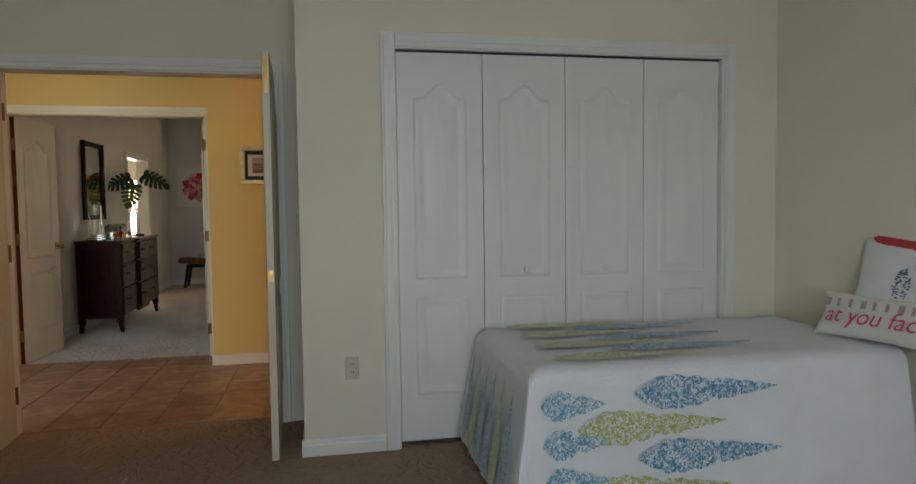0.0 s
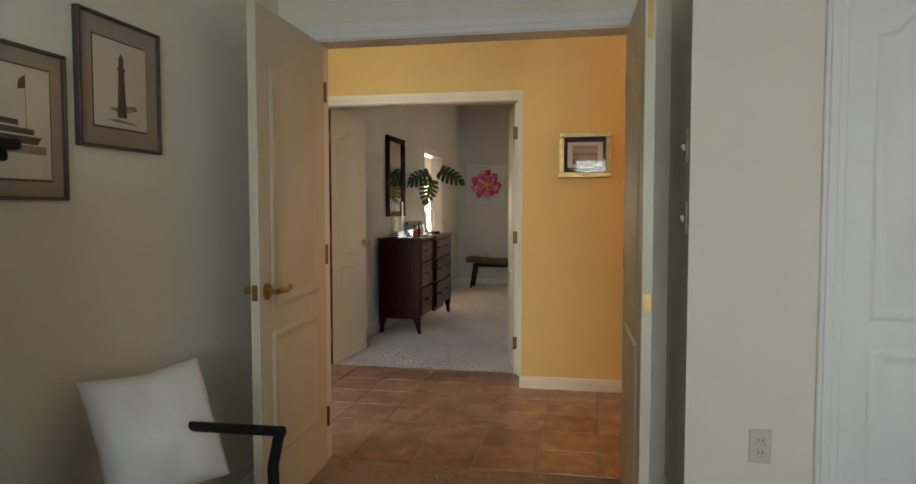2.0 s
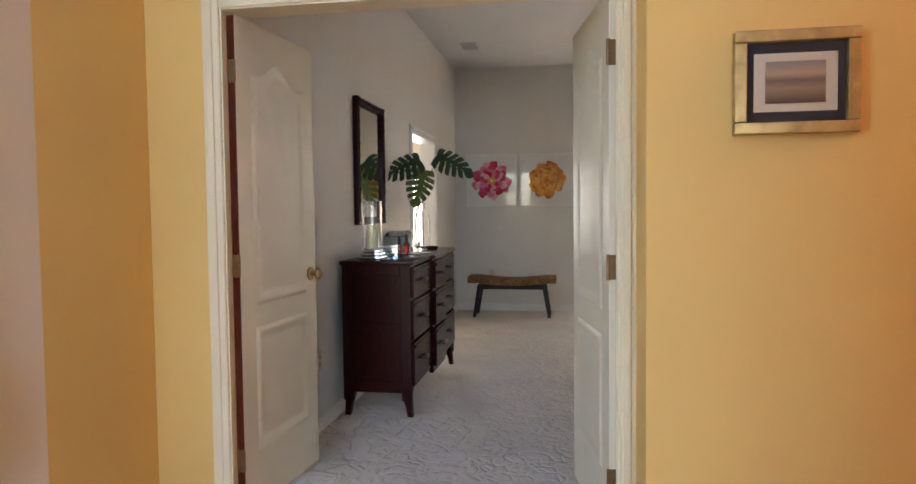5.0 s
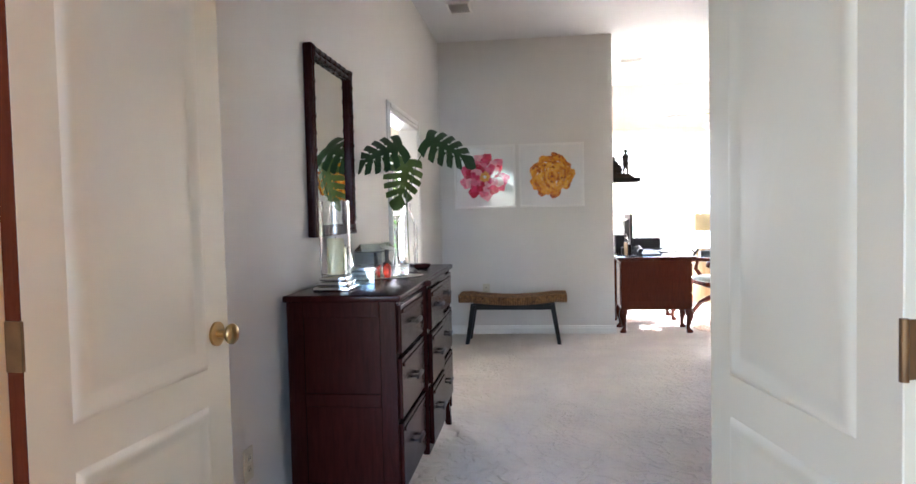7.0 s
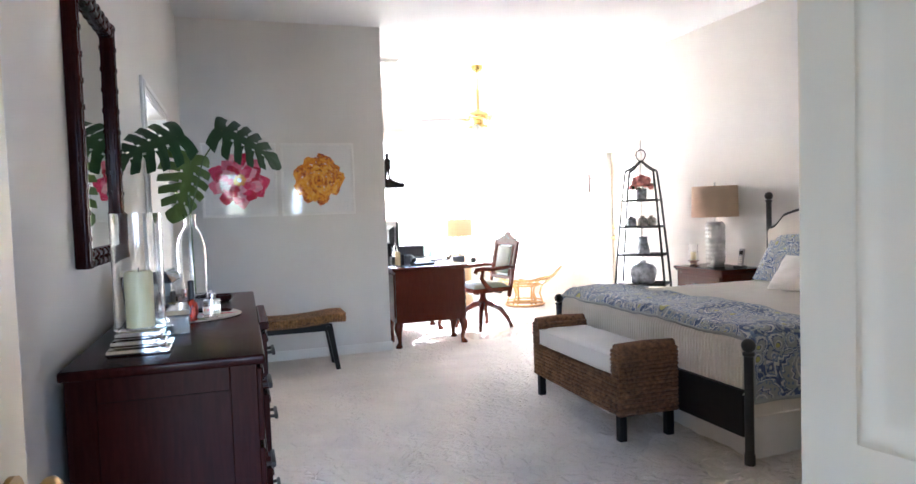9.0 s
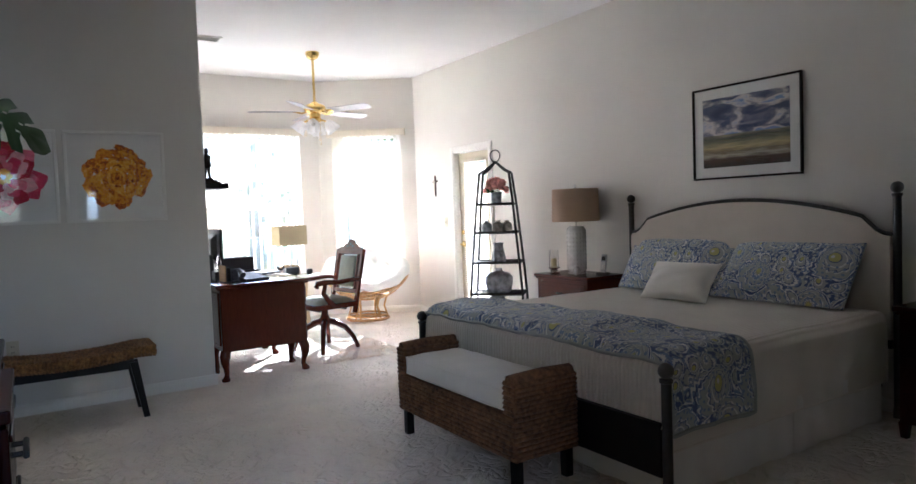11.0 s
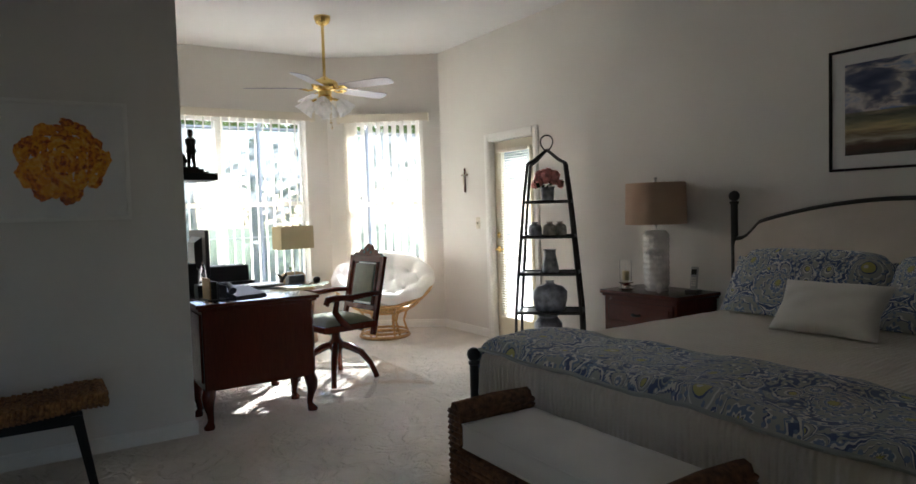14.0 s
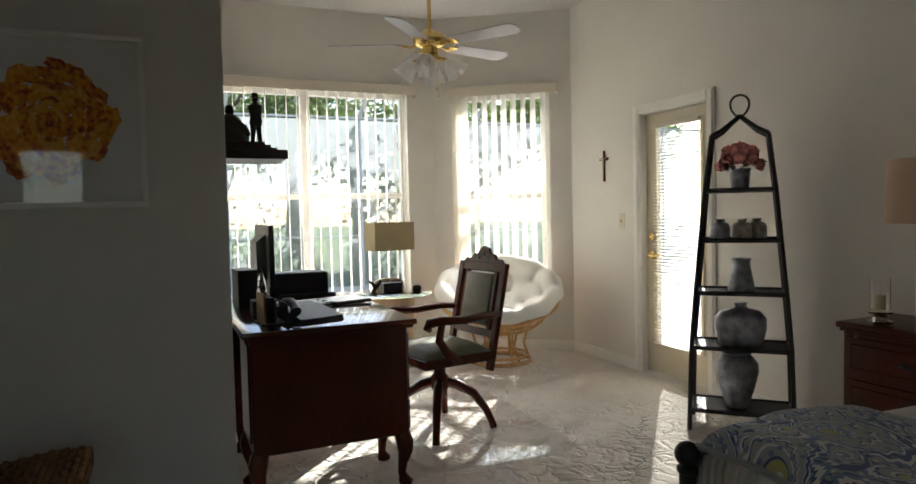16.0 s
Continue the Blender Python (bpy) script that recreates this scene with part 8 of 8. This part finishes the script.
pillow("throw_pillow", "plain white throw pillow leaning in the armchair", 0.375, 0.375, 0.15, LINEN, pose(-0.295, 2.22, 0.437, 0, 0, 68) @ pose(0, 0, 0, -24, 0, 0))

# two framed prints
TAUPE = material("taupe_mat", (0.33, 0.26, 0.19), 0.9, vary=0.03)
CREAM_PAPER = material("cream_paper", (0.62, 0.55, 0.42), 0.9, vary=0.05)
SEPIA = material("sepia_ink", (0.09, 0.07, 0.05), 0.9, vary=0.3, scale=60)
SEPIA_SOFT = material("sepia_soft", (0.26, 0.21, 0.15), 0.9, vary=0.3, scale=60)
DARK_FRAME = material("pewter_frame", (0.09, 0.075, 0.06), 0.4, 0.4, vary=0.1)


def flat(bm, pts, y):
    bm.faces.new([bm.verts.new((x, y, z)) for x, z in pts])


lh = framed("lighthouse_print", "framed sepia print of a lighthouse", 0.375, 0.40, pose(-0.6, 2.42, 1.635, 0, 0, 90), 0.010, DARK_FRAME, 0.068, CREAM_PAPER, 0.022, TAUPE)
part("inner_line", slab(-0.1255, 0.1255, -0.0108, -0.0102, -0.138, 0.138), SEPIA, lh)
bm = bmesh.new()
y = -0.0134
flat(bm, [(-0.022, -0.10), (0.022, -0.10), (0.013, 0.045), (-0.013, 0.045)], y)
flat(bm, [(-0.020, 0.045), (0.020, 0.045), (0.018, 0.055), (-0.018, 0.055)], y)
flat(bm, [(-0.011, 0.055), (0.011, 0.055), (0.011, 0.078), (-0.011, 0.078)], y)
flat(bm, [(-0.014, 0.078), (0.014, 0.078), (0.0, 0.10)], y)
part("lighthouse_drawing", bm, SEPIA, lh)
bm = bmesh.new()
flat(bm, [(-0.06, -0.075), (-0.02, -0.085), (0.03, -0.08), (0.075, -0.07), (0.06, -0.055), (0.03, -0.06), (-0.03, -0.07)], -0.0132)
flat(bm, [(-0.075, -0.112), (0.06, -0.118), (0.07, -0.113), (-0.02, -0.106)], -0.0132)
part("shore_drawing", bm, SEPIA_SOFT, lh)
sb_ = framed("steamboat_print", "framed sepia print of a paddle steamboat", 0.52, 0.40, pose(-0.6, 1.925, 1.475, 0, 0, 90), 0.010, DARK_FRAME, 0.055, CREAM_PAPER, 0.022, TAUPE)
part("inner_line", slab(-0.211, 0.211, -0.0108, -0.0102, -0.151, 0.151), SEPIA, sb_)
bm = bmesh.new()
flat(bm, [(-0.17, -0.05), (0.16, -0.055), (0.175, -0.035), (-0.175, -0.028)], y)
flat(bm, [(-0.165, -0.022), (0.15, -0.03), (0.15, -0.015), (-0.165, -0.005)], y)
flat(bm, [(-0.15, 0.0), (0.10, -0.008), (0.10, 0.006), (-0.15, 0.016)], y)
flat(bm, [(-0.03, 0.014), (0.02, 0.012), (0.015, 0.03), (-0.025, 0.03)], y)
for x, z1 in ((0.125, 0.125), (-0.12, 0.06), (0.02, 0.05)):
    flat(bm, [(x - 0.001, -0.02), (x + 0.001, -0.02), (x + 0.001, z1), (x - 0.001, z1)], y)
flat(bm, [(0.125, 0.125), (0.125, 0.09), (0.10, 0.085), (0.105, 0.11)], y)
part("steamboat_drawing", bm, SEPIA, sb_)
bm = bmesh.new()
flat(bm, [(-0.19, -0.075), (0.19, -0.08), (0.19, -0.058), (-0.19, -0.055)], -0.0132)
part("water_drawing", bm, SEPIA_SOFT, sb_)

# ---- hall ----
GILT = material("gilt_frame", (0.50, 0.36, 0.15), 0.35, 0.8, vary=0.2, scale=25, bump=0.2, bump_scale=80)
NAVY_MAT = material("navy_mat", (0.015, 0.018, 0.03), 0.85, vary=0.1)


def beach(nt, p):
    tc = nt.nodes.new("ShaderNodeTexCoord")
    sep = nt.nodes.new("ShaderNodeSeparateXYZ")
    nt.links.new(tc.outputs["Generated"], sep.inputs[0])
    r = ramp_node(nt, [(0.05, (0.10, 0.05, 0.03)), (0.35, (0.30, 0.20, 0.12)), (0.55, (0.16, 0.10, 0.08)), (0.7, (0.45, 0.30, 0.18)), (0.95, (0.25, 0.22, 0.20))])
    nt.links.new(sep.outputs[2], r.inputs[0])
    nt.links.new(r.outputs[0], p.inputs["Base Color"])


hp = framed("hall_picture", "small landscape in black mat and wide gilt frame", 0.345, 0.302, pose(0.827, 5.15, 1.605), 0.035, GILT, 0.09, picture_paint("hall_landscape", beach), 0.03, NAVY_MAT)
part("inner_mat", slab(-0.115, 0.115, -0.0108, -0.0102, -0.085, 0.085), CREAM_PAPER, hp)
hl = thing("hall_ceiling_light", "round frosted ceiling light in the hall", "ceiling light", pose(2.6, 4.4, CEIL_H))
part("rim", lathe(bmesh.new(), [(0.17, 0), (0.175, -0.01), (0.165, -0.02), (0.15, -0.02)][::-1], 32), BRASS, hl, smooth=40)
hook = thing("robe_hook", "dark robe hook on the small room's wall", "hook", pose(1.46, 6.38, 1.52))
part("hook_plate", slab(-0.03, 0.03, -0.01, 0, -0.05, 0.05, 0.004, 1), BLACK_IRON, hook)
part("hook_arm", tube(bmesh.new(), [(0, -0.01, 0.02), (0, -0.05, 0.0), (0, -0.055, 0.03)], 0.008, 8), BLACK_IRON, hook, smooth=60)

# ---- outdoors ----
structure("ground", slab(-60, 60, 14.5, 90, -0.30, -0.16), material("lawn", (0.16, 0.22, 0.07), 0.95, vary=0.3, scale=2), "sunlit lawn reaching to the trees", "ground")
structure("pool_deck", slab(-4.0, 13.0, 14.42, 21.0, -0.16, -0.12), material("deck_concrete", (0.55, 0.50, 0.44), 0.85, vary=0.08, scale=3, bump=0.3), "pale concrete pool deck", "ground")
structure("side_deck", slab(3.74, 13.0, 6.0, 14.42, -0.16, -0.12), material("deck_concrete_side", (0.55, 0.50, 0.44), 0.85, vary=0.08, scale=3, bump=0.3), "pale concrete deck beside the house", "ground")
# the veil of glare over the darker frame is put into this lighter grey
CAGE = material("cage_glare_grey", (0.42, 0.42, 0.41), 0.5)
cage = thing("pool_cage", "aluminium screen enclosure frame, coloured grey for glare, around the pool deck", "screen enclosure", pose(0, 0, 0))
for x in (-3.48, -1.08, 1.32, 3.72, 6.12, 8.52, 10.92, 12.8):
    part("cage_post", slab(x - 0.022, x + 0.022, 20.8, 20.86, -0.12, 3.05), CAGE, cage)
    part("cage_rafter", tube(bmesh.new(), [(x, 20.83, 3.05), (x, 18.6, 4.4), (x, 14.6, 4.5)], 0.04, 4), CAGE, cage)
for z in (0.85, 3.05):
    part("cage_rail", slab(-3.48, 12.8, 20.8, 20.86, z - 0.018, z + 0.018), CAGE, cage)
for y in (8.0, 11.0, 14.0, 17.5):
    part("cage_post", slab(12.77, 12.83, y - 0.03, y + 0.03, -0.12, 3.2), CAGE, cage)
for z in (0.85, 2.1, 3.2):
    part("cage_rail", slab(12.77, 12.83, 6.0, 20.8, z - 0.025, z + 0.025), CAGE, cage)

BARK = material("bark", (0.14, 0.10, 0.07), 0.9, vary=0.3, scale=8, bump=0.6, bump_scale=30)
FOLIAGE = material("foliage", (0.11, 0.16, 0.06), 0.6, vary=0.45, scale=1.6)


# backlit leaves let some sun through
_nt = FOLIAGE.node_tree
_t = _nt.nodes.new("ShaderNodeBsdfTranslucent")
_t.inputs[0].default_value = (0.16, 0.24, 0.05, 1)
_m = _nt.nodes.new("ShaderNodeMixShader")
_m.inputs[0].default_value = 0.5
_nt.links.new(_nt.nodes["Principled BSDF"].outputs[0], _m.inputs[1])
_nt.links.new(_t.outputs[0], _m.inputs[2])
_nt.links.new(_m.outputs[0], _nt.nodes["Material Output"].inputs[0])

# fine insect screen stretched on the cage
SCREEN = bpy.data.materials.new("insect_screen")
SCREEN.use_nodes = True
_nt = SCREEN.node_tree
_nt.nodes["Principled BSDF"].inputs["Base Color"].default_value = (0.35, 0.35, 0.35, 1)
_t = _nt.nodes.new("ShaderNodeBsdfTranslucent")
_t.inputs[0].default_value = (0.52, 0.55, 0.58, 1)
_x = _nt.nodes.new("ShaderNodeBsdfTransparent")
_m = _nt.nodes.new("ShaderNodeMixShader")
_m.inputs[0].default_value = 0.48
_nt.links.new(_t.outputs[0], _m.inputs[1])
_nt.links.new(_x.outputs[0], _m.inputs[2])
_nt.links.new(_m.outputs[0], _nt.nodes["Material Output"].inputs[0])
for x0, x1 in ((-3.48, -1.08), (-1.08, 1.32), (1.32, 3.72), (3.72, 6.12), (6.12, 8.52), (8.52, 10.92), (10.92, 12.8)):
    part("screen_panel", sheet(1, 1, lambda u, v: (x0 + 0.03 + (x1 - x0 - 0.06) * u, 20.83, -0.1 + 3.13 * v)), SCREEN, cage, "fine insect screen")
for y0, y1 in ((6.0, 8.0), (8.0, 11.0), (11.0, 14.0), (14.0, 17.5), (17.5, 20.8)):
    part("screen_panel", sheet(1, 1, lambda u, v: (12.80, y0 + 0.03 + (y1 - y0 - 0.06) * u, -0.1 + 3.28 * v)), SCREEN, cage, "fine insect screen")


def make_tree(h, spread, count, seed):
    rnd = random.Random(seed)
    tr = thing("shade_tree", "leafy shade tree beyond the pool deck", "tree", pose(0, 0, 0), "garden trees")
    bm = tube(bmesh.new(), [(0, 0, 0), (0.05, 0.03, h * 0.2), (0, 0.08, h * 0.42), (0.08, 0, h * 0.7)], [0.20, 0.15, 0.11, 0.04], 9)
    tips = []
    for k in range(11):
        a = k * 2.4 + rnd.uniform(-0.3, 0.3)
        z0 = h * rnd.uniform(0.25, 0.6)
        L = spread * rnd.uniform(0.55, 1.0)
        e = Vector((L * math.cos(a), L * math.sin(a), z0 + h * rnd.uniform(0.05, 0.38)))
        tube(bm, [(0, 0.03, z0), (e.x * 0.5, e.y * 0.5, z0 + (e.z - z0) * 0.35), tuple(e)], [0.06, 0.04, 0.012], 6)
        tips += [e, e * 0.75 + Vector((0, 0, h * 0.1))]
    tips += [Vector((rnd.uniform(-0.3, 0.3), rnd.uniform(-0.3, 0.3), h * f)) for f in (0.75, 0.88)]
    part("trunk", bm, BARK, tr, smooth=60)
    bm = bmesh.new()
    for k in range(count):
        c = tips[k % len(tips)]
        d = Vector((rnd.gauss(0, 1), rnd.gauss(0, 1), rnd.gauss(0, 0.8)))
        q = c + d * spread * 0.20
        u = Vector((rnd.gauss(0, 1), rnd.gauss(0, 1), rnd.gauss(0, 1))).normalized()
        w = u.orthogonal().normalized()
        s = rnd.uniform(0.05, 0.11)
        bm.faces.new([bm.verts.new(q + u * s * a + w * s * b) for a, b in ((-1, 0), (0, 0.5), (1, 0), (0, -0.5))])
    part("crown", bm, FOLIAGE, tr)
    return tr


tree_a = make_tree(5.2, 2.0, 5200, 1)
tree_a.matrix_world = pose(1.5, 25.5, -0.16) @ Matrix.Diagonal((1.15, 1.15, 1.3, 1))
tree_b = make_tree(4.0, 1.7, 4200, 2)
tree_b.matrix_world = pose(4.6, 24.2, -0.16, 0, 0, 40) @ Matrix.Diagonal((1.15, 1.15, 1.25, 1))
for src, x, y, rz, s in ((tree_b, -1.6, 24.6, 80, 1.1), (tree_a, 7.8, 25.5, 130, 0.95), (tree_b, 11.0, 23.5, 10, 1.15), (tree_a, 15.5, 20.5, 200, 1.1), (tree_b, 16.5, 16.0, 250, 1.2), (tree_a, 17.0, 11.5, 300, 1.0), (tree_a, -5.0, 26.5, 60, 1.1), (tree_b, 13.5, 27.5, 75, 1.4), (tree_a, 4.2, 31.0, 20, 1.3), (tree_b, -2.0, 32.0, 150, 1.5)):
    c = copy_thing(src, pose(x, y, -0.16, 0, 0, rz))
    c.scale = (s * 1.15, s * 1.15, s * 1.3)
hedge = bmesh.new()
rnd = random.Random(12)
for k in range(9000):
    x = rnd.uniform(-8, 20)
    y = 22.3 + 0.5 * rnd.gauss(0, 1)
    z = -0.16 + abs(rnd.gauss(0, 1)) * (0.55 + 0.3 * math.sin(x * 1.3) + 0.2 * math.sin(x * 3.1))
    u = Vector((rnd.gauss(0, 1), rnd.gauss(0, 1), rnd.gauss(0, 1))).normalized()
    w = u.orthogonal().normalized()
    s = rnd.uniform(0.05, 0.10)
    q = Vector((x, y, z))
    hedge.faces.new([hedge.verts.new(q + u * s * a + w * s * b) for a, b in ((-1, 0), (0, 0.5), (1, 0), (0, -0.5))])
tagged(link("hedge", hedge, FOLIAGE), "uneven leafy hedge beyond the screen", "hedge", kind="stuff")

# ---- hall tiles ----
TILE = bpy.data.materials.new("terracotta_tile")
TILE.use_nodes = True
nt = TILE.node_tree
p = nt.nodes["Principled BSDF"]
p.inputs["Roughness"].default_value = 0.32
oi = nt.nodes.new("ShaderNodeObjectInfo")
tc = nt.nodes.new("ShaderNodeTexCoord")
gm = nt.nodes.new("ShaderNodeNewGeometry")
n = nt.nodes.new("ShaderNodeTexNoise")
n.inputs["Scale"].default_value, n.inputs["Detail"].default_value, n.inputs["Distortion"].default_value = 6, 6, 1.0
nt.links.new(gm.outputs["Position"], n.inputs[0])
r = ramp_node(nt, [(0.30, (0.26, 0.13, 0.07)), (0.50, (0.36, 0.20, 0.11)), (0.68, (0.50, 0.32, 0.19))])
addn = nt.nodes.new("ShaderNodeMath")
addn.operation = "MULTIPLY_ADD"
addn.inputs[1].default_value = 0.16
sub = nt.nodes.new("ShaderNodeMath")
sub.operation = "SUBTRACT"
sub.inputs[1].default_value = 0.08
nt.links.new(n.outputs[0], sub.inputs[0])
nt.links.new(oi.outputs["Random"], addn.inputs[0])
nt.links.new(sub.outputs[0], addn.inputs[2])
nt.links.new(addn.outputs[0], r.inputs[0])
nt.links.new(r.outputs[0], p.inputs["Base Color"])
bmp = nt.nodes.new("ShaderNodeBump")
bmp.inputs["Strength"].default_value, bmp.inputs["Distance"].default_value = 0.25, 0.002
nt.links.new(n.outputs[0], bmp.inputs["Height"])
nt.links.new(bmp.outputs[0], p.inputs["Normal"])
hall_floor = bpy.data.objects["floor_hall"]
tiles = {}
T = 0.305
for i in range(-5, 14):
    for j in range(-7, 1):
        x0, x1 = max(-1.48, i * T + 0.004), min(3.98, (i + 1) * T - 0.004)
        y0, y1 = max(3.66, 5.495 + (j - 1) * T + 0.004), min(5.55, 5.495 + j * T - 0.004)
        if j == 1 or x1 - x0 < 0.02 or y1 - y0 < 0.02:
            continue
        key = (round(x1 - x0, 3), round(y1 - y0, 3))
        if key not in tiles:
            w, d = key
            me = bpy.data.meshes.new("tile")
            bm = slab(0, w, 0, d, -0.006, 0.002)
            for v in bm.verts:
                if v.co.z > 0:
                    v.co.x += 0.002 if v.co.x < w / 2 else -0.002
                    v.co.y += 0.002 if v.co.y < d / 2 else -0.002
            bm.to_mesh(me)
            bm.free()
            me.materials.append(TILE)
            tiles[key] = me
        ob = new("tile", tiles[key])
        ob.parent = hall_floor
        ob.location = (x0, y0, 0)
for i in range(-5, 14):
    x0, x1 = max(-1.13, i * T + 0.004), min(0.30, (i + 1) * T - 0.004)
    if x1 - x0 > 0.02:
        ob = new("tile", bpy.data.meshes.new("tile"))
        bm = slab(0, x1 - x0, 0, 0.05, -0.006, 0.002)
        bm.to_mesh(ob.data)
        bm.free()
        ob.data.materials.append(TILE)
        ob.parent = hall_floor
        ob.location = (x0, 5.499, 0)
